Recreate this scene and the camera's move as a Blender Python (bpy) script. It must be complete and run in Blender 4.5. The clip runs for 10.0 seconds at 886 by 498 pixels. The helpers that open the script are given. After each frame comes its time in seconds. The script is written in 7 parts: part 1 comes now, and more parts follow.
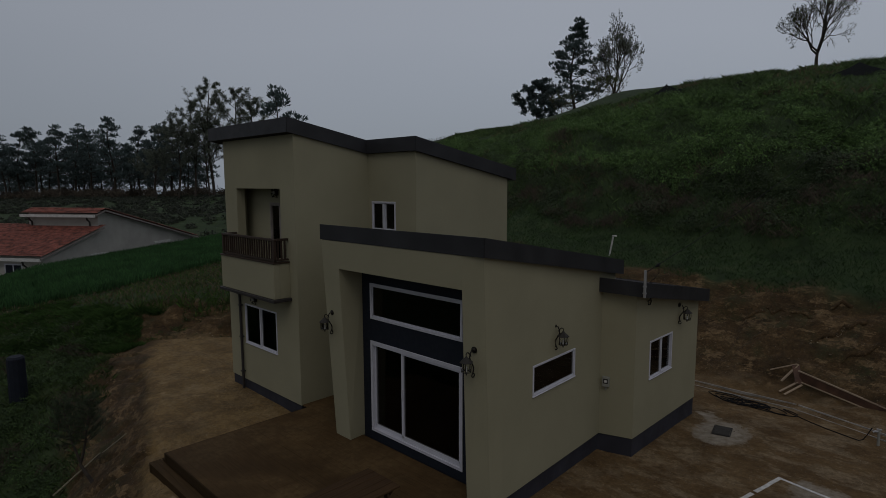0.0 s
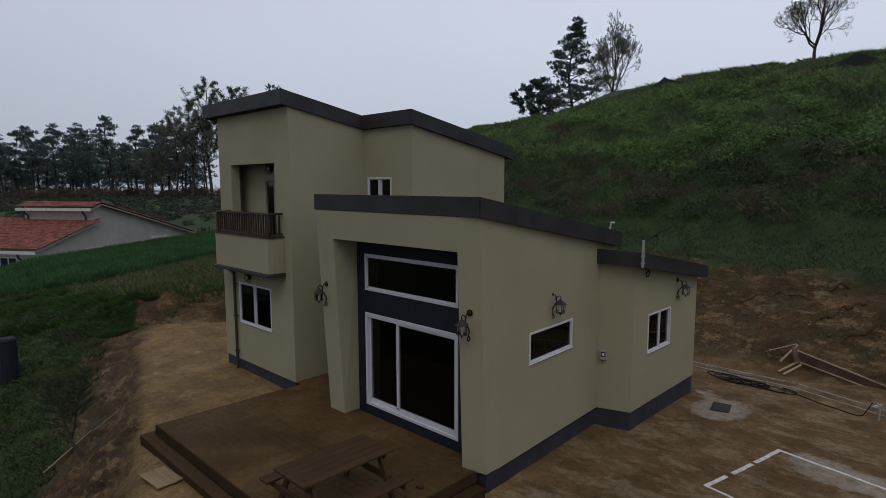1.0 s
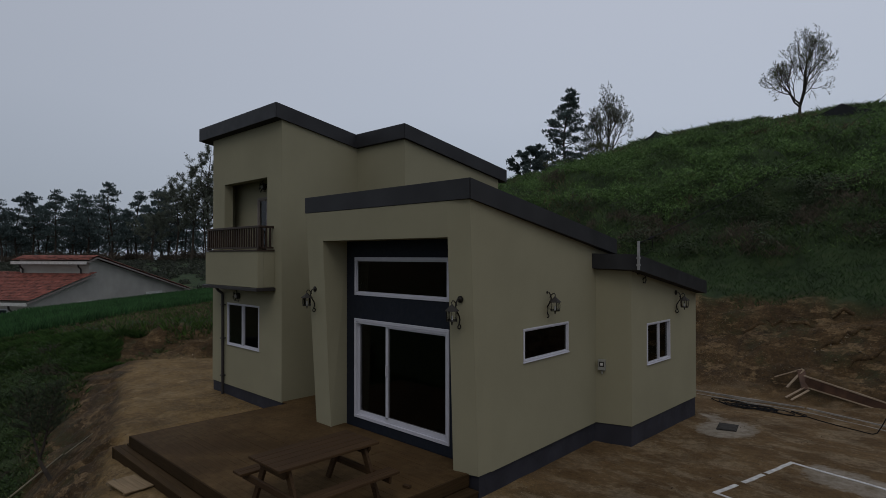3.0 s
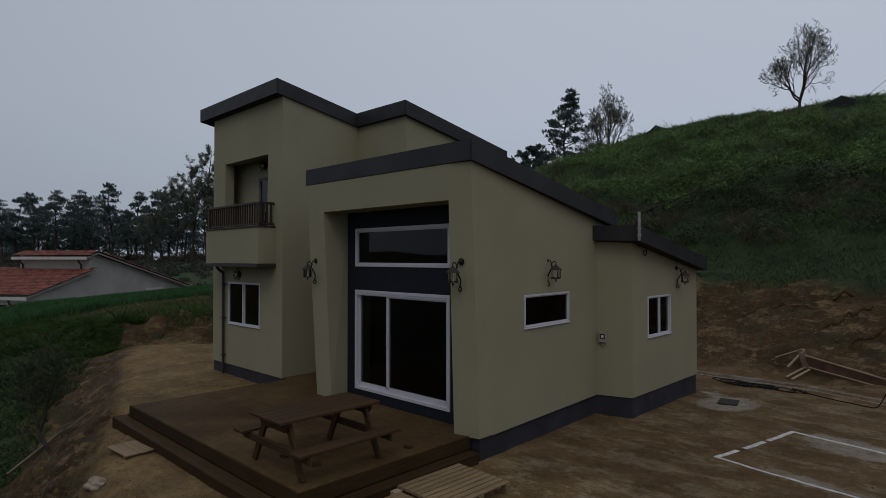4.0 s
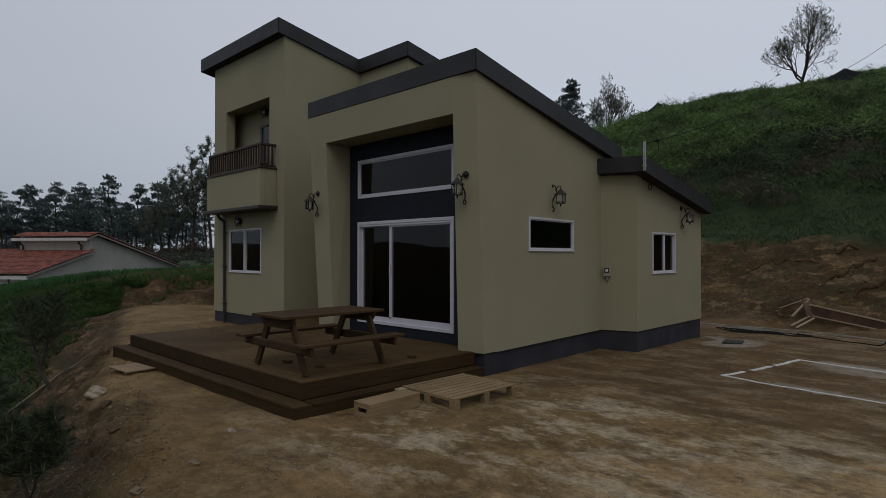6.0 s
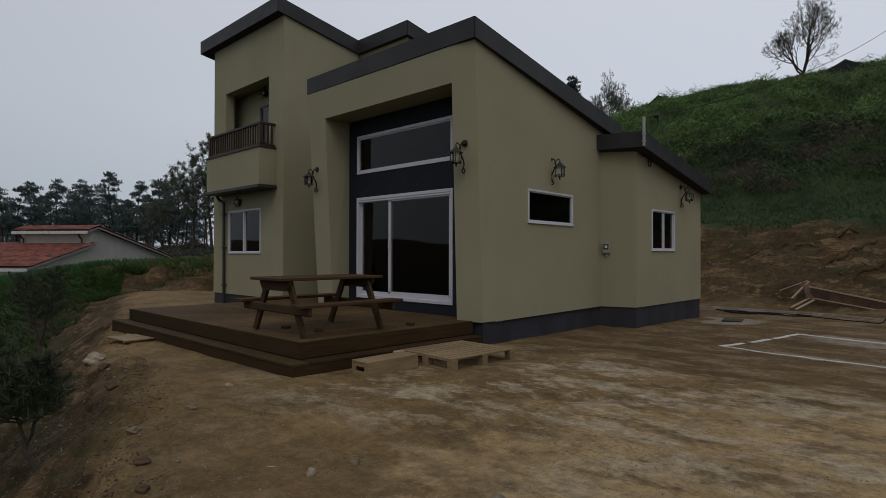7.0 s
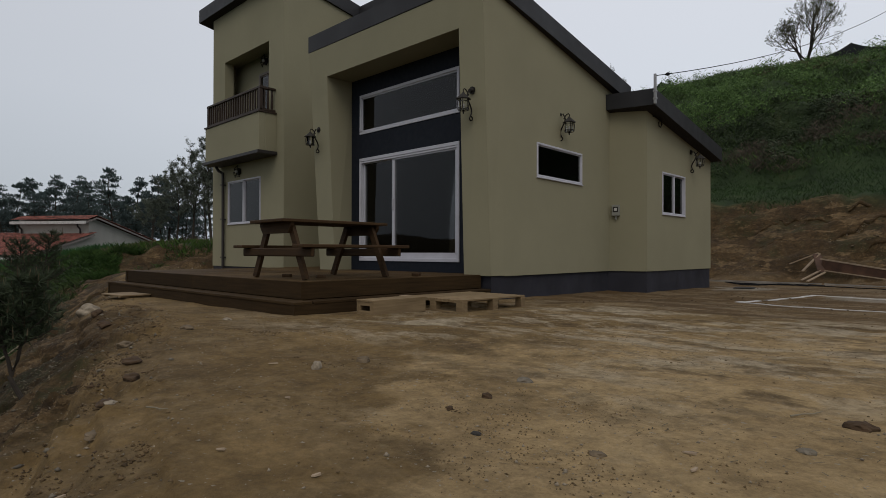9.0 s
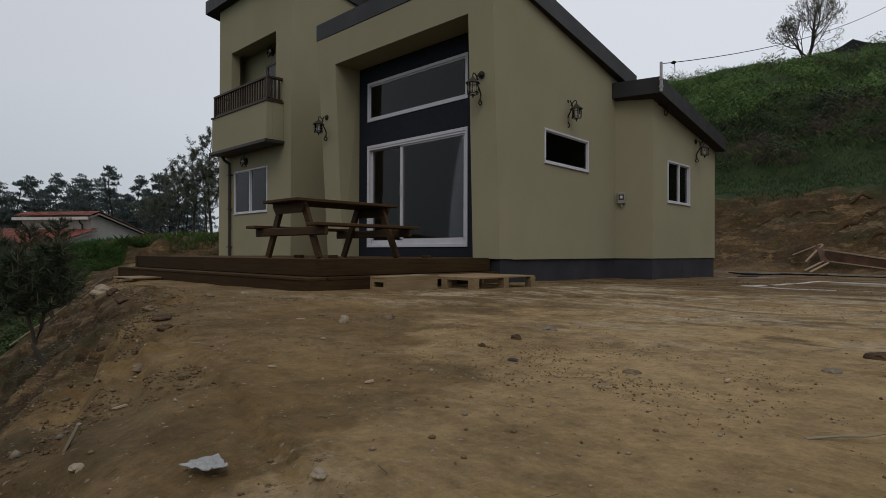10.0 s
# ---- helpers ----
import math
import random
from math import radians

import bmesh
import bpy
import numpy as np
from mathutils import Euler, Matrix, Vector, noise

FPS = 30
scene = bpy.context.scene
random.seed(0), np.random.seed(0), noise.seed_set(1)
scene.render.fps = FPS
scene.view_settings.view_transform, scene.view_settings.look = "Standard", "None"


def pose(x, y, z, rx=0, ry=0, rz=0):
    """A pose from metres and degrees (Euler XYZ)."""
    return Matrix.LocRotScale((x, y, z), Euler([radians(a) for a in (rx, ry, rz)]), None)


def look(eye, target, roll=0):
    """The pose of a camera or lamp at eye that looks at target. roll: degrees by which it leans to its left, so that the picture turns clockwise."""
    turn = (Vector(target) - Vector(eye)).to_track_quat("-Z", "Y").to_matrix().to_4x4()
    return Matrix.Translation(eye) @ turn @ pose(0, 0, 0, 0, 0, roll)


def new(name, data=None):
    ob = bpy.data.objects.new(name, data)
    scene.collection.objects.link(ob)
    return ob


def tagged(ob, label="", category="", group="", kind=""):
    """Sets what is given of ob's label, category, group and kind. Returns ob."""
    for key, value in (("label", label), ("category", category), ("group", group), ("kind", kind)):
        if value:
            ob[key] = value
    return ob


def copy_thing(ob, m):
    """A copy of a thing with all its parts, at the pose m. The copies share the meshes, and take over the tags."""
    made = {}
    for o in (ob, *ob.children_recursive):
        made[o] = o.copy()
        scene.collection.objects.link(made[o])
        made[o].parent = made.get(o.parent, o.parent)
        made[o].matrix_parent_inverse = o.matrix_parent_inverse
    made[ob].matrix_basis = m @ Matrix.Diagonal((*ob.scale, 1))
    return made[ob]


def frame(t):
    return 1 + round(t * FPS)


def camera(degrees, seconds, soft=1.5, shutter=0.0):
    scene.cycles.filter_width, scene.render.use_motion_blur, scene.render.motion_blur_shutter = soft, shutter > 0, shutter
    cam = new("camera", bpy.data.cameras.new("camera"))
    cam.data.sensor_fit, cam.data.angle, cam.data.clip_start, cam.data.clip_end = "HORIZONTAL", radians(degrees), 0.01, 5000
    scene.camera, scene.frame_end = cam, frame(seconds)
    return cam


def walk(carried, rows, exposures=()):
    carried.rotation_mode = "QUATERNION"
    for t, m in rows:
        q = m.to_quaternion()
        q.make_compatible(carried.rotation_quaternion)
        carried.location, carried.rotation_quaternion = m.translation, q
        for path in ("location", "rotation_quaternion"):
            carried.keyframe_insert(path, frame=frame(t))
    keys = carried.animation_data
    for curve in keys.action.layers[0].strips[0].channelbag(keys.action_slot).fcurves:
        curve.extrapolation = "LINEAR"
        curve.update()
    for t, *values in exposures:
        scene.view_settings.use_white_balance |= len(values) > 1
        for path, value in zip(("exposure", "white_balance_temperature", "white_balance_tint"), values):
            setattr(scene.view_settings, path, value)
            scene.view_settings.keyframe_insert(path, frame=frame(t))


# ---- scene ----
cam = camera(75.2, 10.0, 0.65)
PATH = [
    (0, (0.16, 0.051, 5.794), (-1.232, 1.469, 5.565), -0.2),
    (0.5, (0.137, 0.059, 5.442), (-1.254, 1.478, 5.211), -0.2),
    (1, (0.142, 0.136, 5.116), (-1.246, 1.559, 4.895), -0.1),
    (1.5, (0.125, 0.244, 4.772), (-1.265, 1.672, 4.602), -0.1),
    (2, (0.13, 0.338, 4.454), (-1.262, 1.771, 4.369), -0.1),
    (3.5, (0.139, 0.332, 3.413), (-1.254, 1.767, 3.447), -0.0),
    (4, (0.127, 0.328, 3.113), (-1.266, 1.763, 3.145), 0.0),
    (4.5, (0.073, 0.336, 2.801), (-1.32, 1.771, 2.831), 0.0),
    (5, (0.029, 0.358, 2.471), (-1.365, 1.793, 2.498), -0.0),
    (5.5, (-0.004, 0.365, 2.118), (-1.397, 1.8, 2.142), 0.0),
    (7, (0.014, 0.394, 1.351), (-1.381, 1.828, 1.369), 0.1),
    (7.5, (0.016, 0.429, 1.141), (-1.379, 1.863, 1.159), 0.1),
    (8, (-0.039, 0.494, 0.946), (-1.433, 1.927, 0.962), 0.1),
    (8.5, (-0.152, 0.557, 0.777), (-1.546, 1.992, 0.792), 0.1),
    (9, (-0.281, 0.55, 0.637), (-1.675, 1.984, 0.651), 0.1),
    (9.5, (-0.323, 0.466, 0.515), (-1.717, 1.9, 0.528), 0.1),
    (10, (-0.326, 0.393, 0.39), (-1.719, 1.827, 0.402), 0.2),
]
EXPOSURES = [(0.0, -1.0, 6500, 10), (0.3, -0.15, 6450, 10), (1.0, 0.0, 6450, 13), (2.0, -0.15, 6350, 12), (3.5, -0.50, 6350, 10), (5.0, -0.37, 6400, 10), (7.0, -0.10, 6700, 9), (8.5, 0.04, 6800, 9), (10.0, 0.10, 6900, 9)]
walk(cam, [(t, look(eye, target, roll)) for t, eye, target, roll in PATH], EXPOSURES)

# ---- world and sun ----
SUN_UP, SUN_TURN = radians(50), radians(138)
world = bpy.data.worlds.new("overcast_sky")
scene.world = world
world.use_nodes = True
wn, wl = world.node_tree.nodes, world.node_tree.links
wn.clear()
w_out = wn.new("ShaderNodeOutputWorld")
w_bg = wn.new("ShaderNodeBackground")
w_sky = wn.new("ShaderNodeTexSky")
w_sky.sky_type, w_sky.sun_disc = "NISHITA", False
w_sky.sun_elevation, w_sky.sun_rotation = SUN_UP, SUN_TURN
w_sky.air_density, w_sky.dust_density, w_sky.ozone_density = 1.0, 4.0, 1.0
w_gain = wn.new("ShaderNodeMix")
w_gain.data_type, w_gain.blend_type = "RGBA", "MULTIPLY"
w_gain.inputs[0].default_value = 1.0
w_gain.inputs[7].default_value = (0.09, 0.09, 0.09, 1)
w_mix = wn.new("ShaderNodeMix")
w_mix.data_type = "RGBA"
w_mix.inputs[0].default_value = 0.88
w_ramp = wn.new("ShaderNodeValToRGB")
w_geo = wn.new("ShaderNodeTexCoord")
w_sep = wn.new("ShaderNodeSeparateXYZ")
w_cloud = wn.new("ShaderNodeTexNoise")
w_cloud.inputs["Scale"].default_value, w_cloud.inputs["Detail"].default_value = 1.6, 3
w_add = wn.new("ShaderNodeMath")
w_add.operation = "MULTIPLY_ADD"
w_add.inputs[1].default_value = 0.14
ramp = w_ramp.color_ramp
ramp.elements[0].position, ramp.elements[0].color = 0.06, (0.425, 0.482, 0.562, 1)
ramp.elements[1].position, ramp.elements[1].color = 0.75, (0.665, 0.690, 0.780, 1)
ramp_mid = ramp.elements.new(0.30)
ramp_mid.color = (0.565, 0.612, 0.700, 1)
wl.new(w_geo.outputs["Generated"], w_sep.inputs[0])
wl.new(w_geo.outputs["Generated"], w_cloud.inputs["Vector"])
wl.new(w_cloud.outputs["Fac"], w_add.inputs[0])
wl.new(w_sep.outputs[2], w_add.inputs[2])
wl.new(w_add.outputs[0], w_ramp.inputs[0])
wl.new(w_sky.outputs[0], w_gain.inputs[6])
wl.new(w_gain.outputs[2], w_mix.inputs[6])
wl.new(w_ramp.outputs[0], w_mix.inputs[7])
wl.new(w_mix.outputs[2], w_bg.inputs["Color"])
# the cloud cover thins towards the hill
w_thin = wn.new("ShaderNodeMath")
w_thin.operation = "MULTIPLY_ADD"
w_thin.inputs[1].default_value, w_thin.inputs[2].default_value = 0.24, 0.93
wl.new(w_sep.outputs[1], w_thin.inputs[0])
wl.new(w_thin.outputs[0], w_bg.inputs["Strength"])
wl.new(w_bg.outputs[0], w_out.inputs["Surface"])

sun_data = bpy.data.lights.new("sun", "SUN")
sun_data.energy, sun_data.angle, sun_data.color = 0.5, radians(30), (1.0, 0.96, 0.9)
sun = new("sun", sun_data)
sun.matrix_world = look((0, 0, 40), (0 - 40 * math.sin(SUN_TURN) / math.tan(SUN_UP), 0 - 40 * math.cos(SUN_TURN) / math.tan(SUN_UP), 0))


# ---- materials ----
class Nodes:
    """A small writer for node materials."""

    def __init__(self, name):
        self.mat = bpy.data.materials.new(name)
        self.mat.use_nodes = True
        self.n, self.l = self.mat.node_tree.nodes, self.mat.node_tree.links
        self.b = self.n["Principled BSDF"]
        self.co = self.n.new("ShaderNodeTexCoord").outputs["Object"]

    def noise(self, scale, detail=4, rough=0.55, stretch=None, co=None):
        node = self.n.new("ShaderNodeTexNoise")
        node.inputs["Scale"].default_value, node.inputs["Detail"].default_value, node.inputs["Roughness"].default_value = scale, detail, rough
        src = co or self.co
        if stretch:
            m = self.n.new("ShaderNodeMapping")
            m.inputs["Scale"].default_value = stretch
            self.l.new(src, m.inputs[0])
            src = m.outputs[0]
        self.l.new(src, node.inputs["Vector"])
        return node.outputs["Fac"]

    def ramp(self, fac, *stops):
        node = self.n.new("ShaderNodeValToRGB")
        cr = node.color_ramp
        while len(cr.elements) < len(stops):
            cr.elements.new(0.5)
        for e, (p, c) in zip(cr.elements, stops):
            e.position, e.color = p, (*((c, c, c) if isinstance(c, float) else c), 1)
        self.l.new(fac, node.inputs[0])
        return node.outputs[0]

    def mix(self, fac, a, b, kind="MIX"):
        node = self.n.new("ShaderNodeMix")
        node.data_type, node.blend_type = "RGBA", kind
        for sock, v in ((node.inputs[0], fac), (node.inputs[6], a), (node.inputs[7], b)):
            if isinstance(v, (int, float)):
                sock.default_value = v if sock == node.inputs[0] else (v, v, v, 1)
            elif isinstance(v, tuple):
                sock.default_value = (*v, 1)
            else:
                self.l.new(v, sock)
        return node.outputs[2]

    def attr(self, name):
        node = self.n.new("ShaderNodeAttribute")
        node.attribute_name = name
        return node.outputs["Fac"]

    def island(self):
        return self.n.new("ShaderNodeNewGeometry").outputs["Random Per Island"]

    def each(self):
        return self.n.new("ShaderNodeObjectInfo").outputs["Random"]

    def math(self, op, a, b=0.0):
        node = self.n.new("ShaderNodeMath")
        node.operation = op
        for sock, v in zip(node.inputs, (a, b)):
            if isinstance(v, (int, float)):
                sock.default_value = v
            else:
                self.l.new(v, sock)
        return node.outputs[0]

    def bump(self, height, dist=0.01, strength=0.6):
        node = self.n.new("ShaderNodeBump")
        node.inputs["Strength"].default_value, node.inputs["Distance"].default_value = strength, dist
        self.l.new(height, node.inputs["Height"])
        self.l.new(node.outputs[0], self.b.inputs["Normal"])

    def done(self, colour, rough=0.8, metal=0.0, spec=0.3):
        if isinstance(colour, tuple):
            self.b.inputs["Base Color"].default_value = (*colour, 1)
        else:
            self.l.new(colour, self.b.inputs["Base Color"])
        if isinstance(rough, float):
            self.b.inputs["Roughness"].default_value = rough
        else:
            self.l.new(rough, self.b.inputs["Roughness"])
        self.b.inputs["Metallic"].default_value = metal
        self.b.inputs["Specular IOR Level"].default_value = spec
        return self.mat


def stucco(name, a, b, grain=120):
    m = Nodes(name)
    c = m.ramp(m.noise(0.7, 5), (0.3, a), (0.7, b))
    c = m.mix(0.14, c, m.ramp(m.noise(2.2, 5, 0.6, (1, 1, 0.5)), (0.35, 0.86), (0.65, 1.0)), "MULTIPLY")
    m.bump(m.noise(grain, 3, 0.7), 0.003, 0.5)
    return m.done(c, 0.92, spec=0.15)


def plain(name, a, rough=0.6, metal=0.0, spread=0.15, scale=6.0, spec=0.35):
    m = Nodes(name)
    lo = tuple(v * (1 - spread) for v in a)
    hi = tuple(min(1.0, v * (1 + spread)) for v in a)
    c = m.ramp(m.noise(scale, 5), (0.3, lo), (0.7, hi))
    m.bump(m.noise(scale * 14, 3), 0.001, 0.4)
    return m.done(c, m.ramp(m.noise(scale * 2, 3), (0.3, rough * 0.85), (0.7, min(1.0, rough * 1.15))), metal, spec)


def timber(name, dark, light, along="x", rough=0.75, spec=0.3):
    """Sawn wood with grain along one axis; alike pieces differ."""
    m = Nodes(name)
    st = {"x": (1.2, 22, 22), "y": (22, 1.2, 22), "z": (22, 22, 1.2)}[along]
    grain = m.noise(1.6, 6, 0.65, st)
    c = m.ramp(grain, (0.25, dark), (0.75, light))
    c = m.mix(0.5, c, m.ramp(m.each(), (0.0, 0.72), (1.0, 1.0)), "MULTIPLY")
    c = m.mix(0.5, c, m.ramp(m.noise(1.1, 4), (0.35, 0.65), (0.65, 1.0)), "MULTIPLY")
    m.bump(grain, 0.004, 0.5)
    return m.done(c, rough, spec=spec)


def leafy(name, dark, light, rough=0.7, thin=0.0):
    """Leaves and blades; thin ones let some light through."""
    m = Nodes(name)
    c = m.ramp(m.island(), (0.0, dark), (1.0, light))
    c = m.mix(0.6, c, m.ramp(m.noise(0.55, 5, 0.65), (0.33, 0.35), (0.66, 1.25)), "MULTIPLY")
    m.done(c, rough, spec=0.2)
    if thin:
        lit = m.n.new("ShaderNodeBsdfTranslucent")
        both = m.n.new("ShaderNodeMixShader")
        both.inputs[0].default_value = thin
        m.l.new(c, lit.inputs["Color"])
        m.l.new(m.b.outputs[0], both.inputs[1])
        m.l.new(lit.outputs[0], both.inputs[2])
        m.l.new(both.outputs[0], m.n["Material Output"].inputs["Surface"])
    return m.mat


def glass_mat(name="window_glass", tint=0.52, ior=1.45):
    m = Nodes(name)
    n, l = m.n, m.l
    tr = n.new("ShaderNodeBsdfTransparent")
    tr.inputs[0].default_value = (tint, tint * 1.01, tint * 1.02, 1)
    gl = n.new("ShaderNodeBsdfGlossy")
    gl.inputs["Roughness"].default_value = 0.02
    fr = n.new("ShaderNodeFresnel")
    fr.inputs[0].default_value = ior
    mx = n.new("ShaderNodeMixShader")
    l.new(fr.outputs[0], mx.inputs[0])
    l.new(tr.outputs[0], mx.inputs[1])
    l.new(gl.outputs[0], mx.inputs[2])
    l.new(mx.outputs[0], n["Material Output"].inputs["Surface"])
    return m.mat


def shingle_mat():
    m = Nodes("roof_shingle")
    c = m.ramp(m.noise(40, 3), (0.3, (0.022, 0.020, 0.021)), (0.7, (0.05, 0.045, 0.046)))
    c = m.mix(0.5, c, m.ramp(m.noise(1.5, 3), (0.3, 0.7), (0.7, 1.0)), "MULTIPLY")
    m.bump(m.noise(160, 2), 0.003, 0.8)
    return m.done(c, 0.9, spec=0.2)


def earth_mat():
    """Bare earth: damp brown near the house, pale dry sand with crusts in front, raw earth on banks, turf where it grows."""
    m = Nodes("earth")
    fine = m.noise(7.0, 9, 0.72)
    mid = m.noise(1.1, 8, 0.66)
    grain = m.noise(60, 5, 0.75)
    damp_soil = m.ramp(mid, (0.30, (0.112, 0.072, 0.029)), (0.52, (0.192, 0.125, 0.051)), (0.72, (0.270, 0.180, 0.079)))
    dry_soil = m.ramp(mid, (0.30, (0.275, 0.186, 0.086)), (0.5, (0.375, 0.262, 0.128)), (0.70, (0.450, 0.325, 0.168)))
    damp_soil = m.mix(m.attr("wet"), damp_soil, m.ramp(mid, (0.30, (0.070, 0.041, 0.016)), (0.52, (0.124, 0.076, 0.032)), (0.72, (0.176, 0.116, 0.055))))
    dry = m.math("ADD", m.attr("dry"), m.math("MULTIPLY", m.math("SUBTRACT", m.noise(1.0, 10, 0.66), 0.5), 1.7))
    c = m.mix(m.ramp(dry, (0.34, 0.0), (0.44, 0.5), (0.50, 0.85), (0.75, 1.0)), damp_soil, dry_soil)
    damp = m.math("MULTIPLY", m.ramp(m.noise(0.75, 10, 0.70, (0.8, 1.2, 1)), (0.52, 0.0), (0.57, 0.5), (0.66, 0.8)), m.ramp(m.noise(5, 7, 0.7), (0.36, 0.45), (0.58, 1.0)))
    calm = m.ramp(m.attr("wet"), (0.0, 1.0), (1.0, 0.3))
    damp = m.math("MULTIPLY", damp, calm)
    c = m.mix(damp, c, m.ramp(mid, (0.32, (0.082, 0.052, 0.021)), (0.68, (0.150, 0.098, 0.044))))
    flake = m.math("MULTIPLY", m.ramp(m.noise(0.95, 11, 0.72), (0.545, 0.0), (0.565, 0.7), (0.64, 1.0)), m.math("MULTIPLY", m.ramp(m.noise(0.3, 5, 0.6), (0.42, 0.0), (0.52, 0.9)), m.ramp(m.attr("dry"), (0.12, 0.12), (0.5, 1.0))))
    flake = m.math("MULTIPLY", flake, calm)
    c = m.mix(flake, c, m.ramp(fine, (0.35, (0.300, 0.222, 0.120)), (0.62, (0.420, 0.325, 0.195))))
    crust = m.math("MULTIPLY", m.ramp(m.noise(1.5, 9, 0.72, (0.7, 1.3, 1)), (0.485, 0.0), (0.525, 0.62), (0.62, 0.9)), m.ramp(m.noise(0.4, 6, 0.65), (0.40, 0.0), (0.46, 1.0)))
    crust = m.math("MULTIPLY", crust, m.attr("pale"))
    c = m.mix(crust, c, m.ramp(fine, (0.34, (0.300, 0.238, 0.148)), (0.62, (0.450, 0.375, 0.262))))
    mud = m.math("MULTIPLY", m.ramp(m.noise(1.9, 10, 0.72, (0.75, 1.25, 1)), (0.535, 0.0), (0.575, 0.5), (0.66, 0.8)), m.ramp(m.attr("pale"), (0.10, 0.15), (0.6, 1.0)))
    mud = m.math("MULTIPLY", mud, calm)
    c = m.mix(mud, c, m.ramp(fine, (0.34, (0.078, 0.050, 0.023)), (0.62, (0.150, 0.102, 0.052))))
    crumbs = m.math("MULTIPLY", m.ramp(m.noise(30, 6, 0.75), (0.57, 0.0), (0.62, 0.8)), m.ramp(m.noise(0.9, 7, 0.7), (0.52, 0.0), (0.60, 1.0)))
    c = m.mix(crumbs, c, (0.060, 0.036, 0.017))
    c = m.mix(0.62, c, m.ramp(fine, (0.34, 0.55), (0.58, 1.14)), "MULTIPLY")
    c = m.mix(0.5, c, m.ramp(m.noise(24, 8, 0.75), (0.36, 0.62), (0.60, 1.18)), "MULTIPLY")
    # lime dust and concrete wash spilt on the earth
    wash = m.math("ADD", m.attr("spill"), m.math("MULTIPLY", m.math("SUBTRACT", m.noise(2.4, 10, 0.72), 0.5), 1.5))
    wash = m.math("MULTIPLY", m.ramp(wash, (0.42, 0.0), (0.52, 0.55), (0.80, 0.9)), m.ramp(m.attr("spill"), (0.05, 0.0), (0.3, 1.0)))
    c = m.mix(wash, c, m.ramp(m.noise(5, 8, 0.7), (0.35, (0.185, 0.155, 0.112)), (0.65, (0.350, 0.312, 0.255))))
    bank = m.ramp(m.noise(0.8, 10, 0.74, (1, 1, 3.0)), (0.32, (0.027, 0.0170, 0.007)), (0.52, (0.070, 0.043, 0.018)), (0.70, (0.124, 0.080, 0.036)), (0.82, (0.190, 0.138, 0.080)))
    bank = m.mix(0.7, bank, m.ramp(fine, (0.3, 0.45), (0.62, 1.2)), "MULTIPLY")
    bank = m.mix(0.7, bank, m.ramp(m.noise(17, 7, 0.75), (0.38, 0.40), (0.60, 1.35)), "MULTIPLY")
    moss = m.math("MULTIPLY", m.ramp(m.noise(0.9, 8, 0.7), (0.50, 0.0), (0.60, 0.7)), m.ramp(m.noise(9, 5, 0.7), (0.42, 0.2), (0.58, 1.0)))
    bank = m.mix(moss, bank, (0.036, 0.042, 0.016))
    ledge = m.math("MULTIPLY", m.ramp(m.noise(0.9, 10, 0.72, (1.4, 1.4, 4.5)), (0.53, 0.0), (0.575, 0.85), (0.66, 0.35)), m.ramp(m.noise(0.36, 6, 0.65), (0.44, 0.1), (0.54, 1.0)))
    bank = m.mix(ledge, bank, m.ramp(fine, (0.35, (0.095, 0.058, 0.025)), (0.62, (0.235, 0.160, 0.083))))
    crack = m.ramp(m.noise(1.7, 9, 0.75, (1.0, 1.0, 2.6)), (0.36, 0.75), (0.43, 0.0))
    bank = m.mix(crack, bank, (0.020, 0.0125, 0.006))
    c = m.mix(m.attr("bank"), c, bank)
    speck = m.ramp(m.noise(46, 2, 0.5), (0.68, 0.0), (0.73, 0.8))
    c = m.mix(speck, c, (0.33, 0.30, 0.24))
    c = m.mix(0.4, c, m.ramp(grain, (0.3, 0.6), (0.65, 1.2)), "MULTIPLY")
    turf = m.ramp(m.noise(1.1, 8, 0.7), (0.3, (0.014, 0.024, 0.010)), (0.55, (0.030, 0.050, 0.018)), (0.75, (0.056, 0.058, 0.026)))
    c = m.mix(m.attr("turf"), c, turf)
    h = m.math("ADD", m.noise(6, 10, 0.72), m.math("MULTIPLY", grain, 0.35))
    m.bump(h, 0.05, 0.9)
    return m.done(c, 0.92, spec=0.2)


def deck_mat():
    """Stained boards, worn pale where people walk and dusted with earth."""
    m = Nodes("deck_wood")
    grain = m.noise(1.6, 6, 0.65, (1.2, 22, 22))
    c = m.ramp(grain, (0.25, (0.052, 0.030, 0.0115)), (0.75, (0.088, 0.052, 0.020)))
    c = m.mix(0.2, c, m.ramp(m.each(), (0.0, 0.75), (1.0, 1.0)), "MULTIPLY")
    dust = m.math("MULTIPLY", m.ramp(m.noise(0.9, 9, 0.68), (0.44, 0.0), (0.62, 1.0)), m.ramp(m.noise(9, 6, 0.7), (0.38, 0.25), (0.6, 0.85)))
    c = m.mix(dust, c, (0.122, 0.079, 0.035))
    c = m.mix(0.6, c, m.ramp(m.noise(0.6, 7, 0.65), (0.36, 0.50), (0.62, 1.05)), "MULTIPLY")
    m.bump(grain, 0.003, 0.4)
    return m.done(c, 0.75, spec=0.12)


